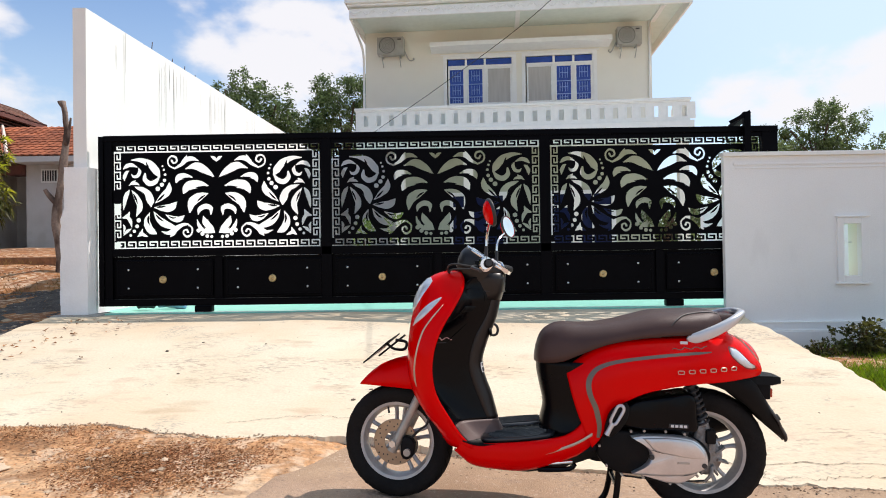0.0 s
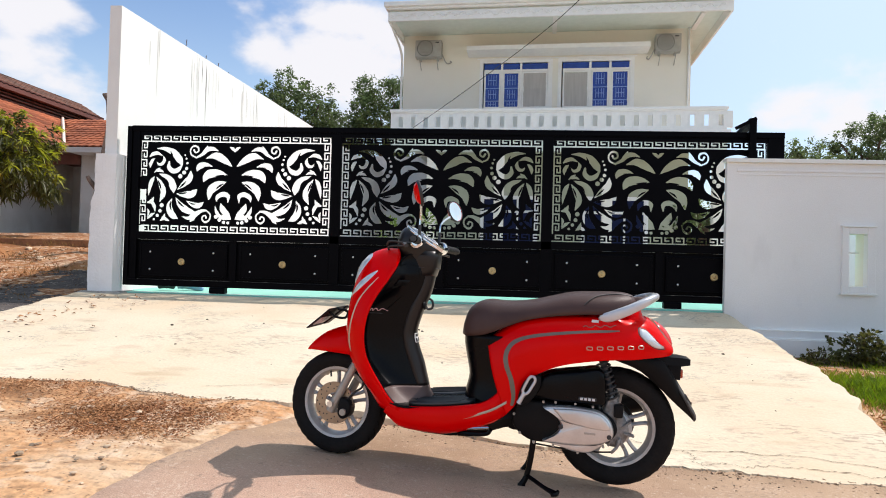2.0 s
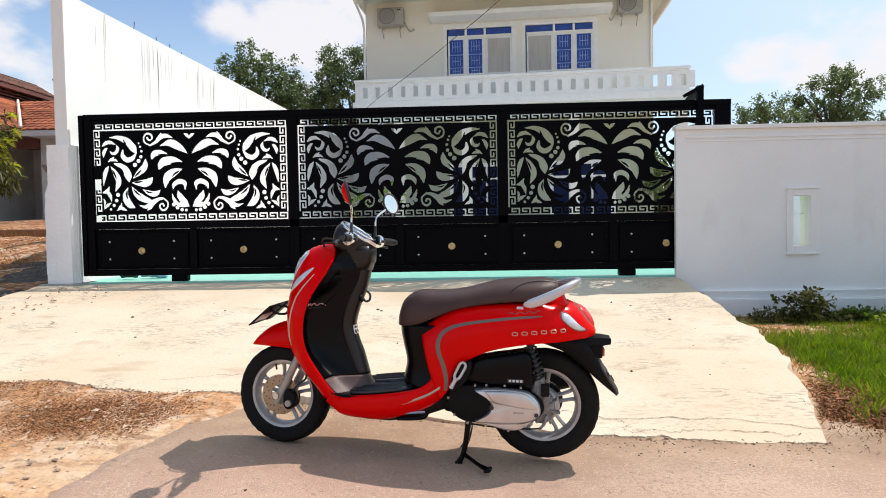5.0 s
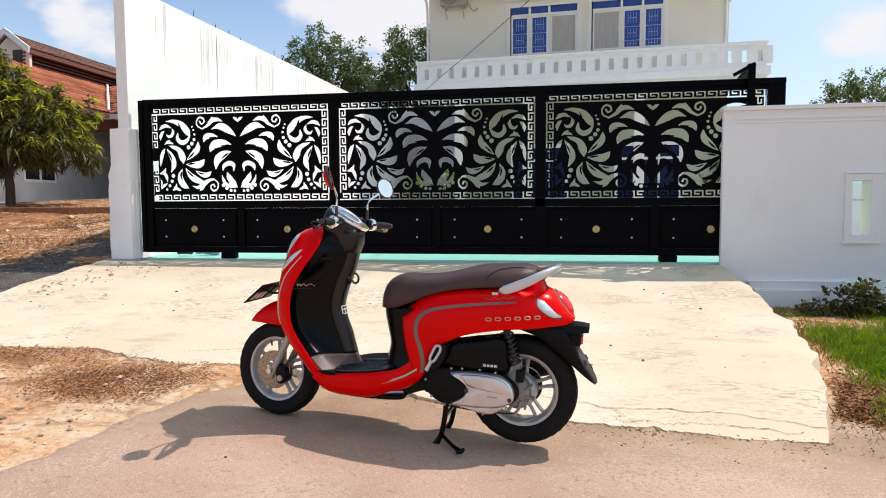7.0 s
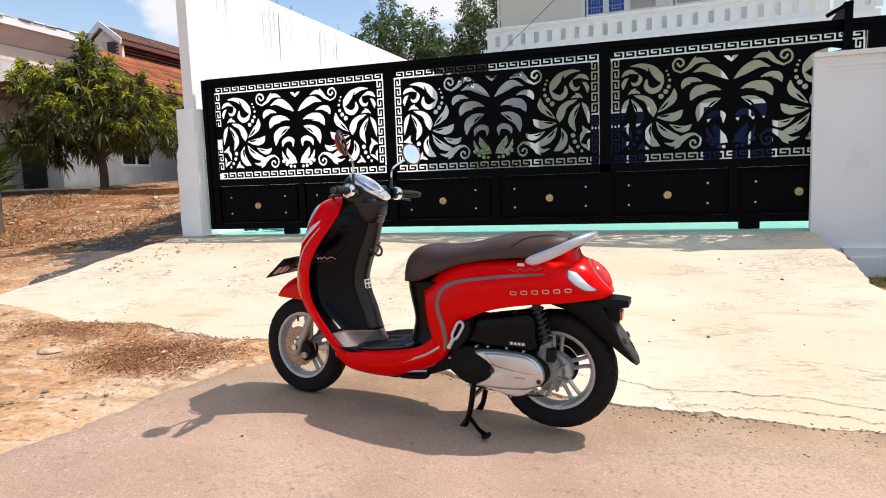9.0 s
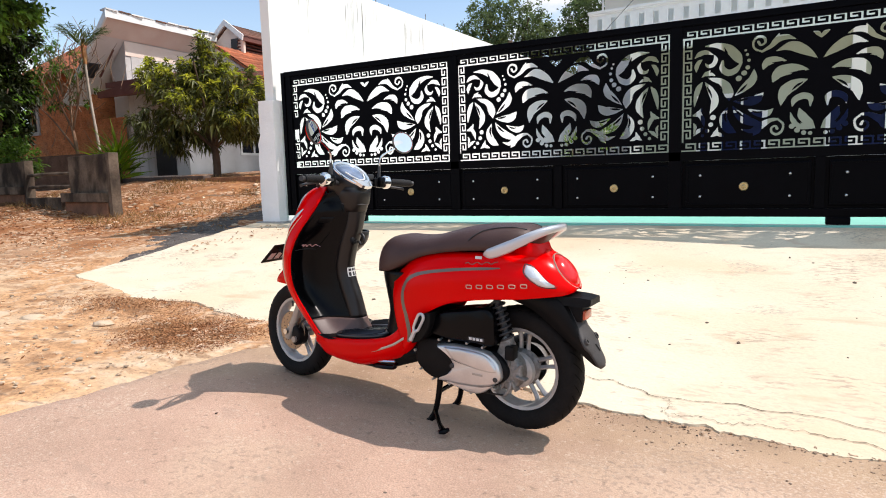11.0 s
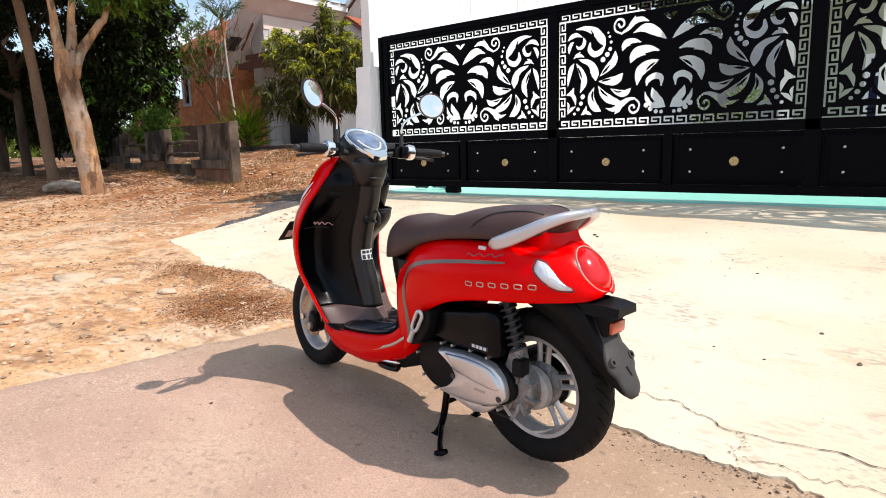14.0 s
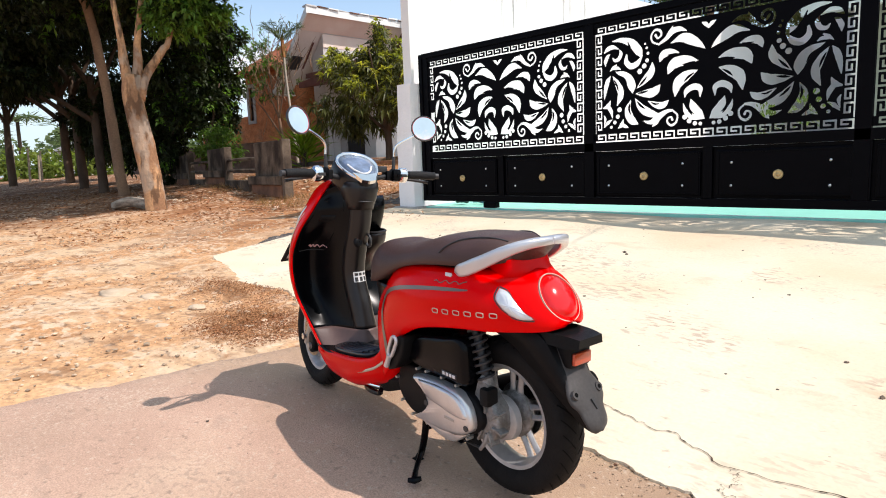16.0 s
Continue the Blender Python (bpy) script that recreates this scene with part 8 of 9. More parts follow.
for x, y, h in ((-50, 12.0, 5.2), (-47, 15.2, 3.6), (-54, 10.2, 4.6)):
    pt = thing("distant_palm", "distant palm with arching fronds", "palm", "distant palms")
    wood("trunk", [(x, y, 0.4), (x, y, h * 0.5), (x + 0.1, y, h)], 0.16, 0.11, M_darkbark, pt, n=7)
    fronds("frond", (x + 0.1, y, h), 11, 1.9, 0.9, M_far, pt, 0.5, int(h * 10), 14)
far_house = thing("distant_house", "small white house with a grey roof beyond the lane", "house")
part("wall", boxed(-52.0, -49.0, 14.6, 18.5, 0.5, 2.9), M_white, far_house)
part("roof", rings(bmesh.new(), [[(x, 14.2, 2.85), (x, 16.5, 3.9), (x, 18.9, 2.85)] for x in (-52.4, -48.7)]), M_far_roof, far_house)
part("window", boxed(-49.0, -48.97, 15.6, 16.4, 1.4, 2.3), M_darkglass, far_house)
M_stake = mat("grey_wooden_stake", (0.42, 0.34, 0.25), (0.30, 0.24, 0.18), rough=0.95, scale=4)
for x, y, h in ((-40.0, 10.2, 2.1), (-39.6, 10.7, 1.9), (-40.6, 9.6, 2.3), (-41.0, 10.9, 1.7)):
    tagged(finish("fence_stake", cyl(bmesh.new(), (x, y, 0.4), (x + 0.1, y + 0.06, 0.6 + h), 0.07, 0.05, n=7), M_stake), "weathered grey wooden stake beside the lane", "stake", "stakes beside the lane")
woods = thing("far_woods", "low line of hazy distant trees", "woods", kind="stuff")
rw = np.random.RandomState(4)
cents = [(-90 - 40 * rw.rand(), y, 3 + 2 * rw.rand()) for y in np.linspace(-40, 60, 26)] + [(x, 75 + 15 * rw.rand(), 3.5 + 2 * rw.rand()) for x in np.linspace(-70, 80, 30)] + [(75 + 10 * rw.rand(), y, 3.5 + rw.rand()) for y in np.linspace(-10, 60, 12)]
P, O = zip(*[blob(60, c, (4.5, 4.5, 3.2), 0.4, 200 + k) for k, c in enumerate(cents)])
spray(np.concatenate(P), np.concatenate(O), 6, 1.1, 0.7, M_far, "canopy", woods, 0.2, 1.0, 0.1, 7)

# ---- old houses on the dirt side ----
M_tile = mat("weathered_roof_tile", (0.42, 0.14, 0.07), (0.24, 0.085, 0.05), rough=0.9, scale=1.6, detail=8, fine=0.35, fscale=14, bump=0.5, bscale=9, per_object=0.25, spec=0.15)
M_darktile = mat("blackened_roof_tile", (0.20, 0.085, 0.055), (0.10, 0.055, 0.04), rough=0.9, scale=2, fine=0.35, bump=0.5, bscale=9, per_object=0.3)
M_oldwall = mat("old_whitewash", (0.66, 0.645, 0.63), (0.56, 0.54, 0.52), rough=0.9, scale=1.3, detail=7, fine=0.1, bump=0.3)
stained(M_oldwall, (0.36, 0.33, 0.30), 1.4, (1, 1, 0.5), 0.56, 0.75, 0.6)
M_roughsoffit = mat("bare_board_soffit", (0.84, 0.80, 0.76), (0.72, 0.66, 0.60), rough=0.9, scale=1.2, detail=6, fine=0.12)
M_soft2 = mat("bare_pink_soffit", (0.86, 0.73, 0.63), (0.80, 0.64, 0.54), rough=0.9, scale=1.5, fine=0.1)
M_maroon = mat("maroon_fascia", (0.13, 0.045, 0.035), (0.17, 0.06, 0.045), rough=0.7, scale=3)
M_darkbrickedge = mat("dark_stone_edge", (0.16, 0.11, 0.09), (0.09, 0.065, 0.055), rough=0.95, scale=3, fine=0.4, fscale=20, bump=0.9, bscale=14)
OLD_AT = Vector((1.4, 0.5, 1.0))
old = thing("old_house", "run-down whitewashed house with red tile roofs", "house", m=Matrix.Translation(OLD_AT) @ Matrix.Scale(1.3, 4) @ Matrix.Translation(-OLD_AT))
# tall part under a lean-to roof
part("end_wall", rings(bmesh.new(), [[(-17.4, y, 0.7), (-16.70, y, 0.7), (-16.70, y, 5.54), (-17.4, y, 4.80)] for y in (14.2, 14.4)]), M_oldwall, old)
part("high_wall", boxed(-16.88, -16.68, 14.401, 17.6, 0.9, 5.5), M_oldwall, old)
part("lean_to_roof", rings(bmesh.new(), [[(-16.2, y, 6.08), (-16.2, y, 6.20), (-18.58, y, 3.77), (-18.58, y, 3.65)] for y in (13.3, 17.6)]), M_roughsoffit, old)
part("pink_soffit", rings(bmesh.new(), [[(-16.21, y, 6.055), (-16.21, y, 6.067), (-16.67, y, 5.594), (-16.67, y, 5.58)] for y in (13.31, 17.59)]), M_soft2, old)
part("wall_band", boxed(-16.679, -16.672, 14.2, 17.6, 5.1, 5.55), M_soft2, old)
part("verge_board", rings(bmesh.new(), [[(-16.15, y, 6.02), (-16.15, y, 6.27), (-18.63, y, 3.74), (-18.63, y, 3.55)] for y in (13.24, 13.299)]), M_trim, old)
part("edge_board", boxed(-16.199, -16.15, 13.3, 17.6, 6.03, 6.25), M_trim, old)
rg = random.Random(8)
for k in range(10):
    y = 13.26 + k * 0.44
    part("edge_sheet", boxed(-16.42, -16.1 + rg.uniform(-0.05, 0.04), y, y + 0.40, 6.255, 6.28 + rg.uniform(0.0, 0.02), m=Matrix.Translation((-16.2, y, 6.26)) @ pose(0, 0, 0, rg.uniform(-3, 3), rg.uniform(-12, 0), rg.uniform(-4, 4)) @ Matrix.Translation((16.2, -y, -6.26))), (M_oldwall, M_darktile, M_trim)[k % 3], old)
part("soffit_hole", boxed(-0.34, 0.22, -0.14, 0.30, -0.02, 0.004, bevel=0.006, m=Matrix.Translation((-17.55, 13.52, 4.69)) @ pose(0, 0, 0, 0, -45.6, 0)), M_dark, old, "dark hole in the broken soffit")
part("soffit_batten", boxed(-0.55, 0.55, -0.03, 0.03, -0.02, 0.004, m=Matrix.Translation((-17.35, 14.0, 4.89)) @ pose(0, 0, 0, 0, -45.6, 0)), M_maroon, old)
part("eave_board", boxed(-18.62, -18.30, 13.3, 14.4, 3.60, 3.645), M_roughsoffit, old)
# porch
bm = rings(bmesh.new(), [[(x, 13.0, 3.55 + 0.10 * (x + 17)), (x, 13.0, 3.75 + 0.10 * (x + 17)), (x, 15.2, 4.15 + 0.1 * (x + 17)), (x, 15.2, 3.95 + 0.1 * (x + 17))] for x in (-16.4, -13.6)])
part("porch_roof", bm, M_maroon, old)
part("porch_edge", boxed(-13.599, -13.4, 13.0, 15.2, 3.85, 4.12), M_maroon, old)
part("front_wall", boxed(-16.67, -14.7, 14.7, 14.9, 0.9, 3.9), M_oldwall, old)
part("door", boxed(-16.2, -15.3, 14.66, 14.705, 1.2, 3.1), M_dark, old, "dark barred doorway")
for k in range(4):
    part("louvre", boxed(-16.15, -15.4, 14.6, 14.66, 2.5 + k * 0.16, 2.56 + k * 0.16), M_oldwall, old)
part("porch_fascia", boxed(-16.42, -12.9, 12.94, 12.999, 3.62, 3.80), M_maroon, old)
part("porch_upper", rings(bmesh.new(), [[(x, 13.4, 3.98), (x, 13.4, 4.14), (x, 16.64, 4.60), (x, 16.64, 4.44)] for x in (-16.66, -13.2)]), M_maroon, old)
# main part: ridge running back, tiles facing the yard in two tiers
part("main_wall", boxed(-14.9, -14.7, 14.901, 24.0, 0.9, 3.94), M_oldwall, old)
part("side_gable", rings(bmesh.new(), [[(-15.1, y, 3.9), (-13.0, y, 3.9), (-13.0, y, 4.15), (-15.1, y, 5.4)] for y in (16.65, 16.75)]), M_oldwall, old)
VAL_Y, VAL_K = 18.31, 1.31          # where the two wings' roofs meet: eave, and its run back


def tile_rows(parent, material, runs, edges, start, stop, across):
    """Courses of wavy tiles down a slope. edges: the slope's upper and lower line as (run, height); across: which way the courses lie."""
    (a0, z0), (a1, z1) = edges
    for k in range(runs):
        f0, f1 = k / runs, (k + 1.25) / runs
        ra, rb, za, zb = a0 + (a1 - a0) * f0, a0 + (a1 - a0) * f1, z0 + (z1 - z0) * f0, z0 + (z1 - z0) * f1
        lo, hi = start(rb), stop(rb)
        ts = np.linspace(lo, hi, max(int((hi - lo) / 0.06), 4))
        dip = [0.012 * fbm(float(t), k * 1.7, 1.4, 3.0) for t in ts]
        rows_ = [[(r, float(t), z + d + 0.014 * math.cos(t * 2 * math.pi / 0.24)) for t, d in zip(ts, dip)] for r, z in ((ra, za - 0.045), (rb, zb - 0.015), (rb, zb - 0.05))]
        if across:
            rows_ = [[(b, a, c) for a, b, c in row] for row in rows_]
        part("tile_course", rings(bmesh.new(), rows_, closed=False, cap=False), material, parent)


up = part("roof_slope", rings(bmesh.new(), [[(-15.7, y, 6.58), (-15.7, y, 6.52), (-14.9, y, 6.02), (-14.9, y, 6.08)] for y in (17.55, 23.4)]), M_darktile, old)
tile_rows(up, M_darktile, 5, ((-15.7, 6.64), (-14.9, 6.14)), lambda x: 17.55, lambda x: 23.4, False)
low_a = part("roof_slope", rings(bmesh.new(), [[(-15.15, y0, 5.60), (-15.15, y0, 5.54), (-12.75, y1, 4.04), (-12.75, y1, 4.10)] for y0, y1 in ((16.5, 16.5), (VAL_Y + 2.4 * VAL_K, VAL_Y))]), M_tile, old)
tile_rows(low_a, M_tile, 12, ((-15.15, 5.68), (-12.75, 4.18)), lambda x: 16.5, lambda x: VAL_Y + (-12.75 - x) * VAL_K, False)
low_b = part("roof_slope", rings(bmesh.new(), [[(x0, VAL_Y + 2.4 * VAL_K, 5.60), (x0, VAL_Y + 2.4 * VAL_K, 5.54), (x1, VAL_Y, 4.04), (x1, VAL_Y, 4.10)] for x0, x1 in ((-15.15, -12.75), (-7.5, -7.5))]), M_tile, old)
tile_rows(low_b, M_tile, 12, ((VAL_Y + 2.4 * VAL_K, 5.68), (VAL_Y, 4.18)), lambda y: -12.75 - (y - VAL_Y) / VAL_K, lambda y: -7.5, True)
part("valley_gutter", tube(bmesh.new(), [(-12.78, VAL_Y + 0.02, 4.20), (-14.0, VAL_Y + 1.25 * VAL_K, 4.99), (-15.1, VAL_Y + 2.35 * VAL_K, 5.68)], 0.05, n=6), M_soft2, old)
part("wing_wall", boxed(-12.62, -7.5, 18.95, 19.15, 0.9, 4.1), M_oldwall, old)
part("wing_fascia", boxed(-12.9, -7.5, VAL_Y - 0.06, VAL_Y - 0.01, 3.92, 4.08), M_oldwall, old)
part("wing_soffit", boxed(-12.62, -7.5, VAL_Y, 18.949, 3.93, 3.96), M_oldwall, old)
part("recess_ceiling", boxed(-14.699, -12.621, VAL_Y, 21.5, 3.93, 3.96), M_maroon, old)
part("recess_back_wall", boxed(-14.699, -12.42, 21.51, 21.7, 0.9, 3.96), M_oldwall, old)
part("recess_side_wall", boxed(-12.62, -12.42, 19.151, 21.509, 0.9, 3.92), M_oldwall, old)
part("recess_beam", boxed(-14.65, -12.63, 18.75, 18.93, 3.62, 3.92), M_maroon, old)
vent = part("vent_frame", boxed(-12.15, -11.62, 18.91, 18.949, 3.38, 3.80, bevel=0.008), M_trim, old, "white framed vent with dark bars")
part("vent_opening", boxed(-12.10, -11.67, 18.902, 18.909, 3.43, 3.75), M_dark, vent)
for k in range(5):
    part("vent_bar", boxed(-12.045 + k * 0.075, -12.025 + k * 0.075, 18.89, 18.901, 3.43, 3.75), M_trim, vent)
part("louvre_band", boxed(-15.5, -15.2, 17.61, 23.3, 4.3, 6.05), M_dark, old)
part("inner_wall", boxed(-15.5, -15.2, 16.76, 17.60, 4.3, 5.4), M_oldwall, old)
for k in range(4):
    part("louvre_slat", boxed(-15.2, -15.08, 17.6, 23.3, 5.62 + k * 0.11, 5.66 + k * 0.11), M_maroon, old)
part("upper_fascia", boxed(-14.93, -14.86, 17.55, 23.4, 5.93, 6.13), M_maroon, old)
part("lower_fascia", boxed(-12.77, -12.70, 14.25, VAL_Y - 0.07, 3.94, 4.16), M_maroon, old)
part("eave_soffit", boxed(-14.9, -12.78, 14.3, VAL_Y - 0.07, 3.95, 3.98), M_maroon, old)
part("back_slope", rings(bmesh.new(), [[(-15.71, y, 6.64), (-15.71, y, 6.54), (-17.6, y, 5.4), (-17.6, y, 5.5)] for y in (17.7, 23.3)]), M_darktile, old)
bm = rings(bmesh.new(), [[(-14.85, y, 5.92), (-14.8, y, 6.10), (-15.65, y, 6.73), (-16.5, y, 6.10), (-16.45, y, 5.92), (-15.65, y, 6.53)] for y in (17.48, 17.54)])
part("barge_board", bm, M_trim, old)
part("gable_wall", rings(bmesh.new(), [[(-14.95, y, 5.5), (-14.95, y, 5.95), (-15.65, y, 6.50), (-16.35, y, 5.95), (-16.35, y, 5.5)] for y in (17.65, 17.75)]), M_soft2, old)
ww = part("window", boxed(-14.699, -14.66, 16.9, 18.2, 1.9, 2.75), M_trim, old, "white window with dark panes")
for y0 in (16.98, 17.60):
    part("pane", boxed(-14.659, -14.652, y0, y0 + 0.52, 1.98, 2.67), M_darkglass, ww)
part("terrace", boxed(-15.6, -12.0, 13.3, 14.69, 0.6, 1.22), M_oldwall, old)
part("eave_brace", tube(bmesh.new(), [(-14.7, 18.1, 2.9), (-13.0, 18.1, 3.95)], 0.045, n=6), M_oldwall, old)
part("terrace_side", boxed(-14.69, -12.0, 14.691, 24.0, 0.6, 1.22), M_oldwall, old)
part("plank", boxed(-12.4, -12.1, 15.2, 17.2, 1.22, 1.27), mat("old_plank", (0.36, 0.28, 0.20), rough=0.9), old)
tagged(finish("retaining_edge", boxed(-14.6, -10.6, 11.5, 11.75, 0.5, 1.15, bevel=0.03), M_darkbrickedge, smooth=False), "low dark stone edge of the yard", "edging", kind="structure")
M_clayedge = mat("old_brick_edge", (0.40, 0.20, 0.11), (0.26, 0.135, 0.08), rough=0.95, scale=4, detail=7, fine=0.35, fscale=22, bump=0.7, bscale=16, spec=0.1)
tagged(finish("retaining_edge", boxed(-10.55, -6.95, 11.5, 11.72, 0.5, 1.09, bevel=0.025), M_clayedge), "low worn brick edge of the yard", "edging", kind="structure")

M_brick = mat("orange_brick", (0.74, 0.30, 0.13), (0.55, 0.19, 0.08), rough=0.95, scale=2.2, detail=8, fine=0.4, fscale=12, bump=0.5, bscale=10, spec=0.1)
stained(M_brick, (0.34, 0.24, 0.17), 1.2, (1, 1, 1), 0.58, 0.75, 0.5)
stained(M_brick, (0.24, 0.08, 0.04), 6.0, (1, 1, 2.5), 0.55, 0.63, 0.5)
stained(M_brick, (0.62, 0.42, 0.28), 5.0, (1, 1, 2.5), 0.60, 0.70, 0.5)
BRICK_AT = Vector((1.75, 0.95, 1.0))
bh = thing("brick_house", "bare orange brick house with a red tile hip roof", "house", m=Matrix.Translation(BRICK_AT + Vector((0, 0, 0.7))) @ Matrix.Rotation(radians(-1.5), 4, "Z") @ Matrix.Scale(0.78, 4) @ Matrix.Translation(-BRICK_AT))
part("wall", panel_wall(bmesh.new(), -38.4, -32.0, -0.6, 6.4, [(-38.1, -37.4, 3.3, 5.6)], 22.0, 22.25), M_brick, bh)
part("annex_wall", boxed(-46.0, -38.401, 22.0, 22.25, -0.6, 3.7, bevel=0.02), M_brick, bh)
part("side_wall", boxed(-32.2, -32.0, 22.251, 29, -0.6, 6.4), M_brick, bh)
part("annex_wall", boxed(-31.999, -29.6, 22.05, 22.25, -0.6, 3.7, bevel=0.02), M_brick, bh)
w_ = part("window", panel_wall(bmesh.new(), -38.3, -37.2, 3.15, 5.75, [(-38.05, -37.45, 3.35, 5.55)], 21.93, 21.999), M_curtain, bh, "grey framed window")
part("pane", boxed(-38.1, -37.4, 22.1, 22.12, 3.3, 5.6), M_darkglass, w_)
part("roof", rings(bmesh.new(), [[(-38.6, 21.2, 6.25), (-31.6, 21.2, 6.25), (-31.6, 30, 6.25), (-38.6, 30, 6.25)], [(-38.6, 21.2, 6.36), (-31.6, 21.2, 6.36), (-31.6, 30, 6.36), (-38.6, 30, 6.36)], [(-36.2, 25.4, 9.2), (-33.6, 25.4, 9.2), (-33.6, 25.9, 9.2), (-36.2, 25.9, 9.2)]]), M_tile, bh)
for k in range(14):
    f = k / 14
    y0, z0 = 21.15 + 4.2 * f, 6.38 + 2.84 * f
    xs_ = np.arange(-38.6 + 2.4 * f, -31.6 - 2.0 * f, 0.09)
    bm = rings(bmesh.new(), [[Vector((float(x), y, z + 0.03 * math.cos(x * 2 * math.pi / 0.36))) for x in xs_] for y, z in ((y0, z0 - 0.03), (y0 + 0.36, z0 + 0.20))], closed=False, cap=False)
    part("tile_course", bm, M_tile, bh)
low = tagged(finish("yard_wall", boxed(-40, -20.7, 15.6, 15.85, 0.7, 2.2), M_darkbrickedge), "low dark garden wall beyond the fence", "wall", kind="structure")

# ---- concrete fence ----
M_conc = mat("mossy_concrete", (0.20, 0.155, 0.115), (0.09, 0.068, 0.052), rough=0.95, scale=2.5, detail=7, fine=0.3, fscale=30, bump=0.6, bscale=22, spec=0.1)
stained(M_conc, (0.035, 0.028, 0.024), 2.2, (1, 1, 0.6), 0.44, 0.60, 0.88)
M_redbase = mat("red_dusted_plinth", (0.26, 0.135, 0.085), (0.16, 0.09, 0.06), rough=0.95, scale=3, detail=7, fine=0.3, fscale=25, bump=0.5, bscale=20, spec=0.1)
fence = thing("concrete_fence", "weathered concrete fence of broad blocks and thin rails", "fence")
rngf = random.Random(2)
for x0, x1 in ((-10.65, -9.02), (-14.5, -12.95), (-18.5, -16.8), (-22.4, -20.7)):
    y0, y1 = 7.95 + (-9.05 - x0) * 0.19, 7.95 + (-9.05 - x1) * 0.19
    g0 = float(land_z(np.array(x0), np.array(y0)))
    ang = math.degrees(math.atan2(y1 - y0, x1 - x0))
    lx = math.hypot(x1 - x0, y1 - y0)
    m = pose(x0, y0, 0, 0, 0, ang)
    blk = part("block", boxed(0, lx, -0.06, 0.06, g0 - 0.1, 1.53 + rngf.uniform(-0.03, 0.03), bevel=0.015, m=m), M_conc, fence)
    part("block_ledge", boxed(-0.22, lx - 0.04, -0.17, -0.061, g0 + 0.18, g0 + 0.36, bevel=0.02, m=m), M_conc, blk)
    part("block_base", boxed(-0.2, lx - 0.02, -0.10, -0.0605, g0 - 0.2, g0 + 0.175, bevel=0.01, m=m), M_redbase, blk)
    part("end_post", boxed(lx - 0.002, lx + 0.13, -0.08, 0.10, g0 - 0.2, 1.57, bevel=0.01, m=m), M_conc, blk)
for x1, x0 in ((-10.75, -12.86), (-14.55, -16.75), (-18.35, -20.55)):
    y0, y1 = 7.95 + (-9.05 - x0) * 0.19, 7.95 + (-9.05 - x1) * 0.19
    for z in (0.72, 0.98, 1.24):
        part("rail", tube(bmesh.new(), [(x0, y0, z), ((x0 + x1) / 2, (y0 + y1) / 2, z + 0.01), (x1, y1, z)], 0.035, n=6, steps=5), M_conc, fence)
for x1, x0 in ((-10.73, -12.84), (-14.53, -16.73), (-18.33, -20.53)):
    y0, y1 = 7.95 + (-9.05 - x0) * 0.19, 7.95 + (-9.05 - x1) * 0.19
    g0 = float(land_z(np.array(x0), np.array(y0)))
    part("plinth", boxed(0.03, math.hypot(x1 - x0, y1 - y0) - 0.32, -0.10, 0.08, g0 - 0.2, g0 + 0.14, bevel=0.02, m=pose(x0, y0, 0, 0, 0, math.degrees(math.atan2(y1 - y0, x1 - x0)))), M_conc, fence)
# dry trunk by the wall pier
M_deadbark = mat("weathered_dead_bark", (0.30, 0.23, 0.19), (0.12, 0.085, 0.07), rough=0.95, scale=7, lo=0.42, hi=0.6, stretch=(1, 1, 0.4), fine=0.4, fscale=28, bump=1.0, bscale=16, spec=0.1)
dead = thing("dead_trunk", "bare dead tree trunk beside the white wall", "trunk")
wood("trunk", [(-6.68, 10.5, 0.7), (-6.68, 10.5, 1.08), (-6.72, 10.5, 1.36), (-6.76, 10.5, 1.69), (-6.73, 10.5, 2.07), (-6.66, 10.5, 2.54), (-6.60, 10.5, 2.92), (-6.55, 10.5, 3.16), (-6.60, 10.5, 3.42), (-6.66, 10.5, 3.68)], 0.095, 0.035, M_deadbark, dead, n=10, knobs=0.05)
wood("stub", [(-6.60, 10.5, 2.95), (-6.52, 10.45, 3.1), (-6.45, 10.4, 3.38)], 0.045, 0.015, M_deadbark, dead, n=7)
wood("stub", [(-6.74, 10.5, 1.95), (-6.85, 10.45, 2.1), (-6.89, 10.4, 2.2)], 0.05, 0.03, M_deadbark, dead, n=7)

# ---- verge: grass, shrubs ----
def drive_right(y):
    return float(np.interp(y, [2.9, 3.05, 3.6, 4.35, 5.0, 5.75, 6.4, 7], [2.2, 2.24, 2.52, 2.74, 2.86, 2.92, 2.86, 2.8]))


def blades(name, n, region, height, material, seed, label, keep):
    r = np.random.RandomState(seed)
    P, D, L = [], [], []
    while len(P) < n:
        x, y = region[0] + (region[1] - region[0]) * r.rand(), region[2] + (region[3] - region[2]) * r.rand()
        k = keep(x, y)
        if r.rand() > k:
            continue
        cl = 0.6 + 0.8 * max(0, 0.5 + fbm(x, y, 2.2, 5.0))
        P.append((x, y, float(land_z(np.array(x), np.array(y))) - 0.015))
        a = r.rand() * 6.283
        D.append((math.cos(a) * 0.45, math.sin(a) * 0.45, 1.0))
        L.append(height * cl * (0.5 + 0.8 * r.rand()))
    N = r.normal(size=(n, 3)) * [1, 1, 0.2]
    return tagged(new(name, leaf_mesh(name, P, D, N, L, 0.0055 + 0.004 * r.rand(n), material, fold=0.1, droop=0.25)), label, "grass", kind="stuff")


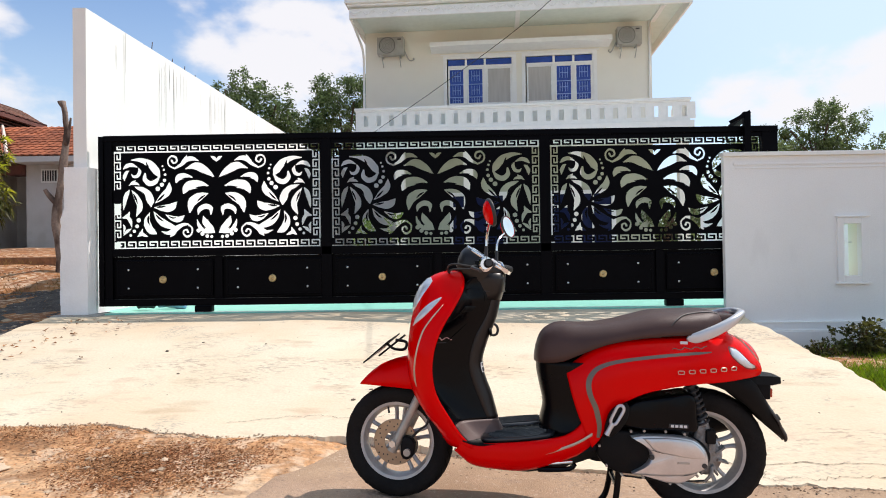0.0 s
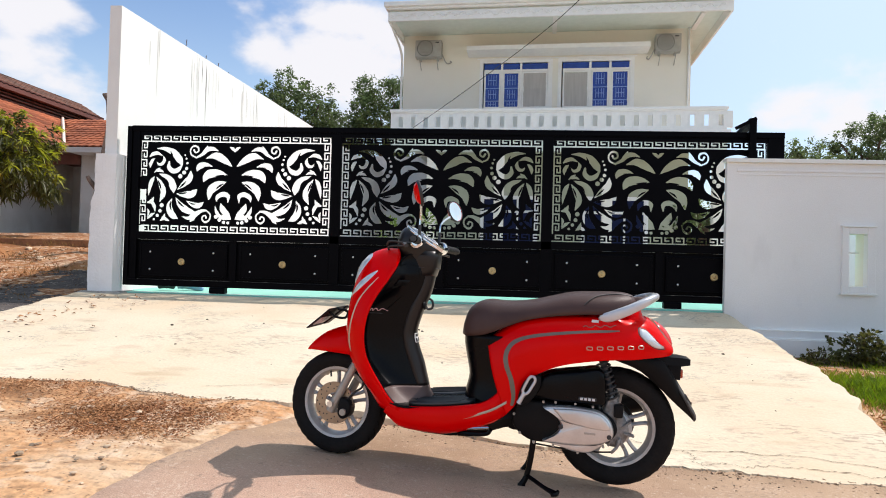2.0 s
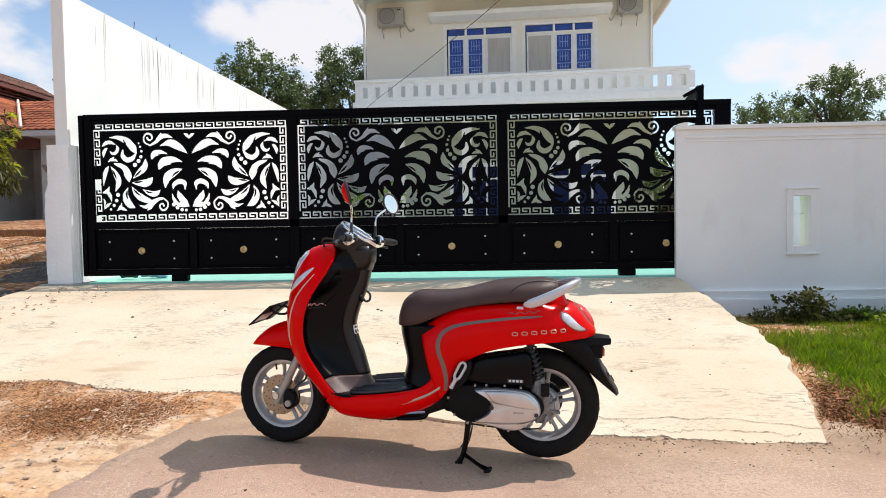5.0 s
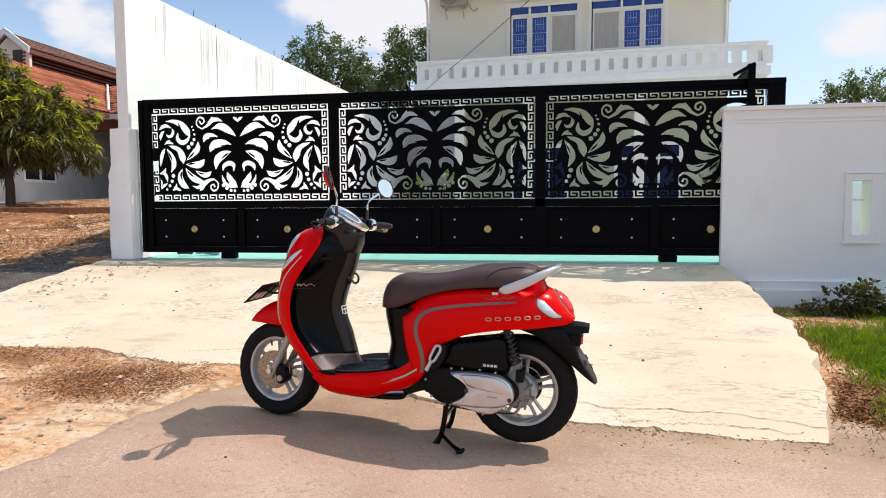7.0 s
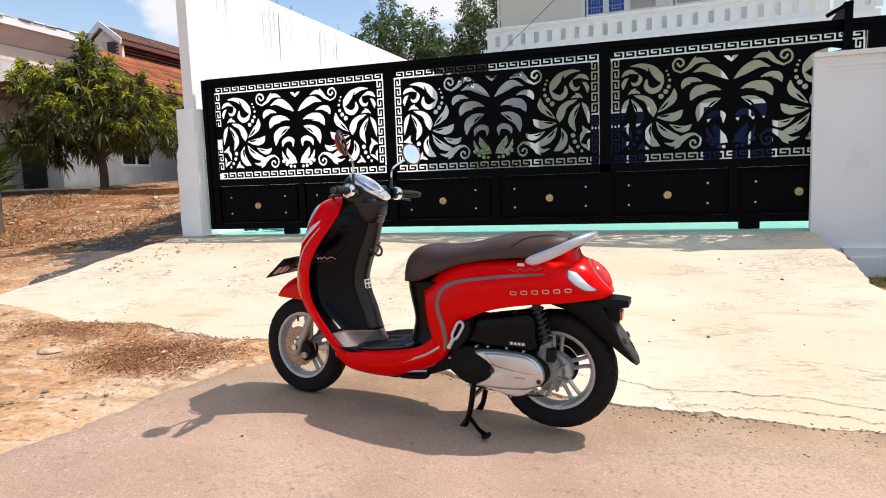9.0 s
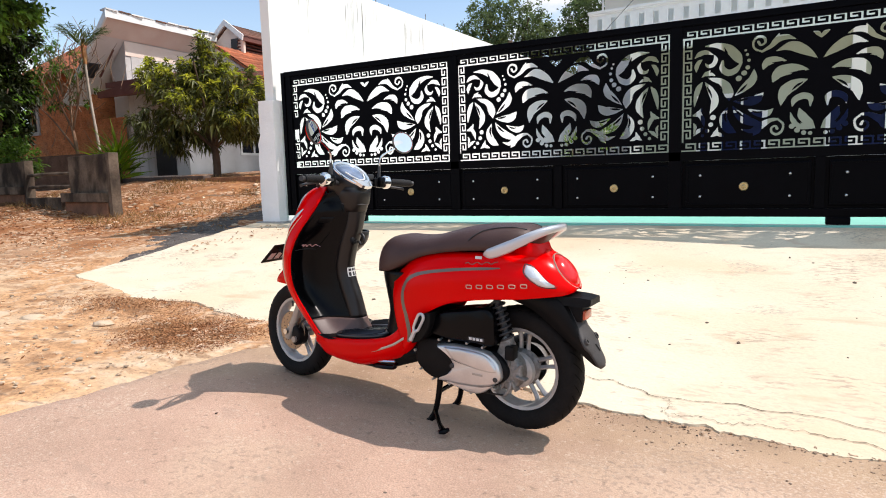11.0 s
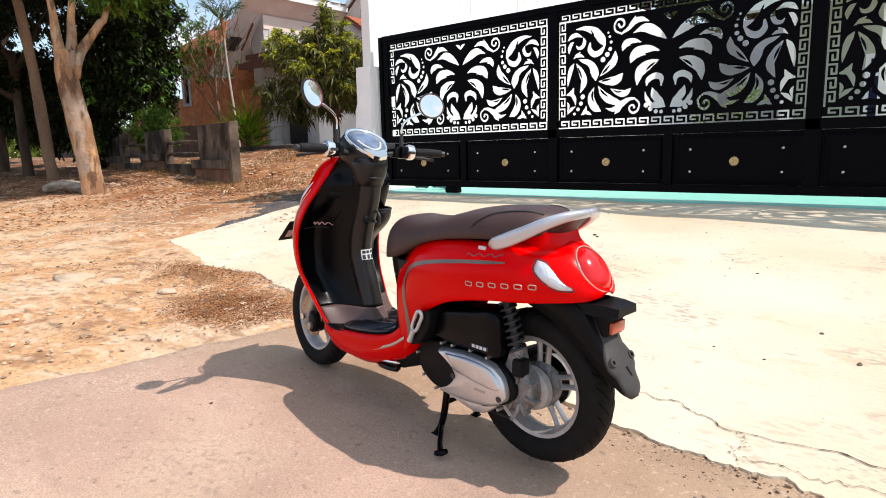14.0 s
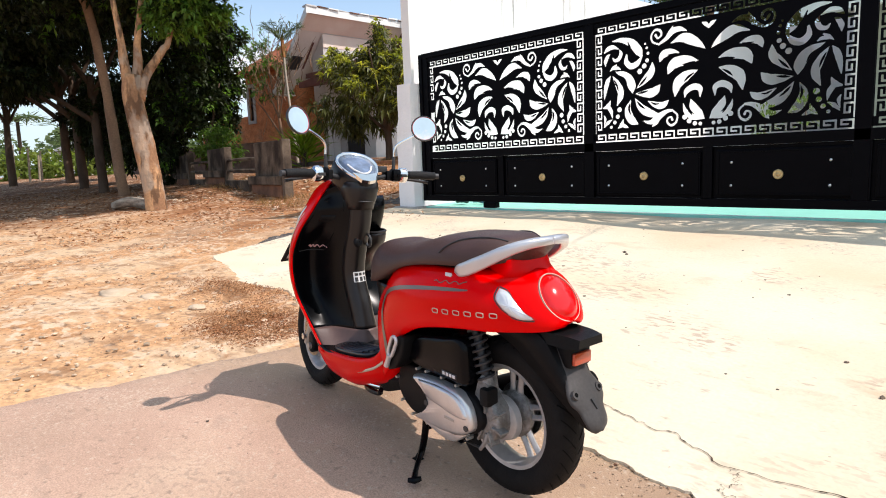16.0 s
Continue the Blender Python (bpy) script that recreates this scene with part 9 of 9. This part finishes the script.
blades("grass", 70000, (2.3, 7.6, 3.3, 6.86), 0.12, M_grass, 1, "bright green unmown grass on the verge", lambda x, y: float(smoothstep(0.0, 0.35, x - drive_right(y))) * float(smoothstep(3.15, 3.8, y + 0.35 * (x - 2.6))) * (1 if x < 5.5 else 0.5) * (0.4 + 0.6 * float(smoothstep(-0.18, 0.16, fbm(x, y, 1.9, 9.0)))) * (1 - 0.93 * float(smoothstep(5.2, 5.8, y)) * float(smoothstep(4.3, 3.7, x))))
blades("dry_grass", 9000, (2.1, 7.0, 2.95, 6.0), 0.075, M_drygrass, 2, "straggling straw-coloured grass along the concrete edge", lambda x, y: float(smoothstep(-0.10 - 0.12 * fbm(x, y, 2.5, 3.0), 0.12, x - drive_right(y))) * (1 - 0.93 * float(smoothstep(0.12, 0.5, x - drive_right(y)) * smoothstep(3.3, 4.0, y))))
blades("low_weeds", 9000, (2.4, 4.8, 4.7, 6.86), 0.045, M_moss, 8, "thin yellowish moss and weeds near the grey wall", lambda x, y: float(smoothstep(0.0, 0.2, x - drive_right(y))) * (0.15 if fbm(x, y, 2.0, 7.0) < -0.05 else 1.0))
blades("weeds", 5200, (-14, -4.7, 6.8, 12.8), 0.15, M_drygrass, 3, "scattered dry weeds on the dirt", lambda x, y: 1.0 if fbm(x, y, 0.7, 2.0) > 0.15 else 0.02)


M_lowleaf = green("dull_shrub_leaf", (0.045, 0.06, 0.018), (0.10, 0.095, 0.03), 0.65)


def shrub(centre, rad, n, size, seed, label, material=None):
    t = thing("shrub", label, "shrub", "shrubs along the grey wall")
    z = float(land_z(np.array(centre[0]), np.array(centre[1])))
    for k in range(4):
        a = seed + k * 1.6
        part("stem", tube(bmesh.new(), [(centre[0], centre[1], z - 0.02), (centre[0] + rad[0] * 0.4 * math.cos(a), centre[1] + rad[1] * 0.4 * math.sin(a), z + rad[2]), (centre[0] + rad[0] * 0.7 * math.cos(a), centre[1] + rad[1] * 0.6 * math.sin(a), z + rad[2] * 1.7)], [0.008, 0.006, 0.003], n=5, steps=9), M_darkbark, t)
    p, o = blob(n, (centre[0], centre[1], z + rad[2]), rad, 0.3, seed)
    spray(p, o, 6, size, size * 0.55, material or M_bush, "leaves", t, 0.25, 1.0, 0.3, seed)


shrub((3.88, 6.42), (0.28, 0.16, 0.16), 130, 0.06, 3, "low dark-leaved shrub against the wall", M_lowleaf)
shrub((3.50, 6.42), (0.18, 0.10, 0.07), 55, 0.045, 4, "low dark-leaved shrub against the wall", M_lowleaf)
shrub((4.3, 6.42), (0.22, 0.12, 0.06), 45, 0.045, 6, "low dark-leaved shrub against the wall", M_lowleaf)
shrub((4.5, 6.45), (0.24, 0.12, 0.06), 45, 0.06, 5, "low dark-leaved shrub against the wall")
shrub((5.1, 6.4), (0.16, 0.14, 0.24), 60, 0.075, 9, "upright bright green sapling in the grass", M_grass)
shrub((4.9, 6.1), (0.5, 0.25, 0.12), 90, 0.06, 11, "creeping green weed in the grass", M_grass)
shrub((6.1, 6.4), (0.5, 0.2, 0.08), 90, 0.07, 13, "low dark-leaved shrub against the wall")

# ---- litter, stones and grit ----
def litter(name, n, pick, size, seed, label):
    r = np.random.RandomState(seed)
    P = []
    while len(P) < n:
        x, y, z = pick(r)
        if x is not None:
            P.append((x, y, z + 0.004 + 0.008 * r.rand()))
    D = np.stack([r.normal(size=n), r.normal(size=n), r.normal(size=n) * 0.16], 1)
    N = np.stack([r.normal(size=n) * 0.4, r.normal(size=n) * 0.4, np.ones(n)], 1)
    return tagged(new(name, leaf_mesh(name, P, D, N, size * (0.5 + r.rand(n)), size * 0.45 * (0.5 + r.rand(n)), M_litter, fold=0.35)), label, "leaves", kind="stuff")


def gz(x, y):
    return float(land_z(np.array(x), np.array(y)))


def by_lip(r):
    x = r.uniform(-3.6, -0.75)
    ly = float(np.interp(x, [p[0] for p in LIP], [p[1] for p in LIP]))
    y = ly - abs(r.normal()) * 0.22 - 0.02
    if fbm(x, y, 1.3, 3.0) < -0.12 or (x > road_left(min(y, 3.6)) + 0.05 and y < ly - 0.12):
        return None, None, None
    return x, y, max(gz(x, y), float(road_z(x)) if x > road_left(min(y, 3.6)) else -9)


def mound(r):
    x, y = -1.60 + r.normal() * 0.23, 3.14 + r.normal() * 0.15
    if x > road_left(min(y, 3.6)) - 0.02 or y > 3.55:
        return None, None, None
    return x, y, gz(x, y)


def drift(r):
    x, y = -2.75 + r.normal() * 0.28, 3.56 + r.normal() * 0.07
    return (x, y, gz(x, y) + 0.004) if y < float(lip_y(x)) else (None, None, None)


def apron_edge(r):
    x, y = -4.05 + abs(r.normal()) * 0.28, r.uniform(5.1, 6.6)
    return x, y, float(drive_z(x, y)) + 0.004


def dirt_side(r):
    x, y = r.uniform(-13, -1.6), r.uniform(1.2, 9.5)
    if (x > -4.7 and y > 3.3) or (x > road_left(min(y, 3.6)) - 0.05) or fbm(x, y, 0.8, 8.0) < 0.05:
        return None, None, None
    return x, y, gz(x, y)


def verge_edge(r):
    y = 3.0 + abs(r.normal()) * 0.45
    x = drive_right(y) + abs(r.normal()) * 0.3
    return x, y, gz(x, y) + 0.01


def under_trees(r):
    x, y = r.uniform(-24, -7), r.uniform(3.5, 9)
    return x, y, gz(x, y)


def yard(r):
    x, y = r.uniform(-15, -4.8), r.uniform(6.5, 12.6)
    if fbm(x, y, 0.6, 4.0) < -0.05:
        return None, None, None
    return x, y, gz(x, y)


def bed_side(y):
    """How far the gravel reaches out from the apron and the pier."""
    return float(np.interp(y, [4.7, 5.6, 6.6, 8.0, 10.5], [0.0, 0.75, 1.5, 1.8, 1.9]))


def wall_foot(r):
    y = r.uniform(4.9, 10.2)
    x = -4.42 - bed_side(y) * r.rand() ** 0.8 * (0.9 + 0.25 * fbm(y, 3.0, 2.0, 4.0))
    return x, y, gz(x, y)


# Gravel sheet laid where the wall's shadow falls, its shade in the colour.
rows = []
for y in np.arange(4.75, 10.4, 0.06):
    y = float(y)
    near, out = -4.40 - 0.03 * fbm(y, 1.0, 5.0, 2.0), -4.46 - bed_side(y) * (1.0 + 0.3 * fbm(y, 3.0, 1.6, 4.0) + 0.14 * fbm(y, 7.0, 8.0, 4.0))
    rows.append([Vector((x, y, gz(x, y) + 0.026 * math.sin(math.pi * (0.04 + 0.92 * k / 26)) ** 0.4 - 0.012 + 0.01 * fbm(x, y, 9.0, 3.0))) for k, x in enumerate(float(q) for q in np.linspace(near, out, 27))])
tagged(finish("gravel_bed", rings(bmesh.new(), rows, closed=False, cap=False), M_bed, smooth=True), "grey gravel beside the apron and the wall, darkened along the wall's shadow", "gravel", kind="stuff")
litter("leaf_litter", 4000, yard, 0.05, 6, "brown leaves and twigs over the yard")
litter("leaf_litter", 13000, mound, 0.0145, 1, "drift of dry brown leaves beside the tarmac")
litter("leaf_litter", 900, drift, 0.015, 7, "small drift of dry leaves below the concrete lip")
litter("leaf_litter", 60, apron_edge, 0.045, 8, "dark leaf scraps along the apron's edge")
litter("leaf_litter", 3200, by_lip, 0.0145, 2, "dry leaves caught along the concrete lip")
litter("leaf_litter", 3800, dirt_side, 0.03, 3, "dry leaves scattered over the dirt")
litter("leaf_litter", 5200, verge_edge, 0.036, 4, "dead brown leaves at the edge of the grass")
litter("leaf_litter", 5500, under_trees, 0.06, 5, "fallen leaves under the street trees")


def stones(name, n, pick, size, seed, material, label, category="stones"):
    r = np.random.RandomState(seed)
    V, F = [], []
    ico = bmesh.new()
    bmesh.ops.create_icosphere(ico, subdivisions=1, radius=1.0)
    iv = np.array([v.co[:] for v in ico.verts])
    fi = np.array([[v.index for v in f.verts] for f in ico.faces])
    ico.free()
    k = 0
    while k < n:
        x, y, z = pick(r)
        if x is None:
            continue
        s = size * (0.35 + r.rand() ** 3 * 1.6)
        v = iv * (1 + 0.25 * r.normal(size=(len(iv), 1)) * 0.6) * s * [1, 0.6 + 0.5 * r.rand(), 0.35 + 0.25 * r.rand()]
        a = r.rand() * 6.283
        v = v @ np.array([[math.cos(a), -math.sin(a), 0], [math.sin(a), math.cos(a), 0], [0, 0, 1]])
        V.append(v + [x, y, z + s * 0.12])
        F.append(fi + k * len(iv))
        k += 1
    me = bpy.data.meshes.new(name)
    me.from_pydata(np.concatenate(V).tolist(), [], np.concatenate(F).tolist())
    me.materials.append(material)
    return tagged(new(name, me), label, category, kind="stuff")


def on_road(r):
    x, y = r.uniform(-1.2, 3.5), r.uniform(0.6, 3.0)
    return x, y, float(road_z(x))


def sandy(r):
    x = r.uniform(-0.6, 2.4)
    ly = float(np.interp(x, [p[0] for p in LIP], [p[1] for p in LIP]))
    y = ly - 0.02 - abs(r.normal()) * 0.10
    return x, y, max(float(road_z(x)), gz(x, y))


def lip_edge(r):
    x = r.uniform(-4.1, 2.25)
    y = float(np.interp(x, [p[0] for p in LIP], [p[1] for p in LIP])) - 0.012 + r.normal() * 0.016
    return x, y, (float(road_z(x)) if x > -0.95 else float(drive_z(x, y))) + 0.004


def bare_dirt(r):
    x, y = r.uniform(-9, -1.3), r.uniform(1.2, 7.5)
    if (x > -4.7 and y > 3.5) or x > road_left(min(y, 3.6)) - 0.03:
        return None, None, None
    return x, y, gz(x, y)


def on_drive(r):
    x, y = r.uniform(-3.8, 2.4), r.uniform(3.9, 6.6)
    return x, y, float(drive_z(x, y)) + 0.012 * fbm(x, y, 0.9, 6.0)


M_greystone = mat("grey_gravel", (0.24, 0.205, 0.18), (0.15, 0.13, 0.115), rough=0.95, scale=9, per_island=0.5)
M_sand = mat("brown_crumbs", (0.40, 0.28, 0.19), (0.28, 0.19, 0.125), rough=0.95, scale=9, per_island=0.5)
M_grit = mat("dark_grit", (0.09, 0.068, 0.052), (0.16, 0.115, 0.085), rough=0.95, scale=9, per_island=0.5)
stones("gravel", 3800, wall_foot, 0.015, 7, M_greystone, "grey gravel at the foot of the white wall")
def pier_foot(r):
    x, y = -4.62 + r.normal() * 0.16, 6.9 + r.normal() * 0.14
    return x, y, gz(x, y)


stones("gravel", 110, pier_foot, 0.035, 12, M_darkbrickedge, "dark rubble round the foot of the white pier")
stones("gravel", 500, yard, 0.035, 8, M_stone, "stones and rubble in the yard")
stones("gravel", 5200, bare_dirt, 0.011, 1, M_stone, "loose pale stones and gravel on the dirt")
stones("gravel", 90, on_road, 0.004, 2, M_grit, "dark grit scattered on the tarmac")
stones("gravel", 700, sandy, 0.0035, 3, M_sand, "crumbled concrete along the apron's lip")
stones("gravel", 1200, lip_edge, 0.0045, 21, M_sand, "broken crumbs along the concrete's edge")
stones("gravel", 260, lip_edge, 0.003, 22, M_grit, "dark dirt in the broken edge")
stones("gravel", 140, sandy, 0.003, 9, M_grit, "dark crumbs along the apron's lip")
stones("gravel", 70, on_drive, 0.010, 4, M_grit, "dark bits of dirt on the concrete")
stones("gravel", 120, mound, 0.014, 5, M_stone, "stones in the drift of leaves")
for k, (x, y, s) in enumerate([(-3.48, 2.93, 0.16), (-3.1, 3.05, 0.09), (-2.4, 3.12, 0.07), (-4.6, 2.6, 0.08), (-2.1, 2.75, 0.06)]):
    bm = bmesh.new()
    bmesh.ops.create_icosphere(bm, subdivisions=3, radius=1.0)
    for v in bm.verts:
        v.co *= 1 + 0.35 * noise.fractal(v.co * 1.3 + Vector((k * 3, 0, 0)), 1.0, 2.0, 3)
        v.co = Vector((x + v.co.x * s, y + v.co.y * s * 0.75, gz(x, y) + 0.005 + v.co.z * s * 0.22))
    tagged(finish("flat_stone", bm, M_stone, smooth=True), "flat pale stone half buried in the dirt", "stone", "flat stones on the dirt")
# odds and ends just inside the gate
tagged(finish("dark_sack", tube(bmesh.new(), [(-3.86, 7.42, 0.47), (-3.76, 7.42, 0.50), (-3.66, 7.42, 0.47)], [0.03, 0.055, 0.03], n=10), M_dark, smooth=True), "small dark sack lying inside the gate", "sack")
tagged(finish("blue_bag", tube(bmesh.new(), [(-3.68, 7.55, 0.46), (-3.55, 7.56, 0.50), (-3.42, 7.55, 0.47), (-3.35, 7.55, 0.44)], [0.02, 0.065, 0.05, 0.02], n=10), mat("blue_plastic", (0.25, 0.42, 0.70), (0.6, 0.65, 0.72), rough=0.35, scale=14), smooth=True), "crumpled blue and white plastic bag", "bag")
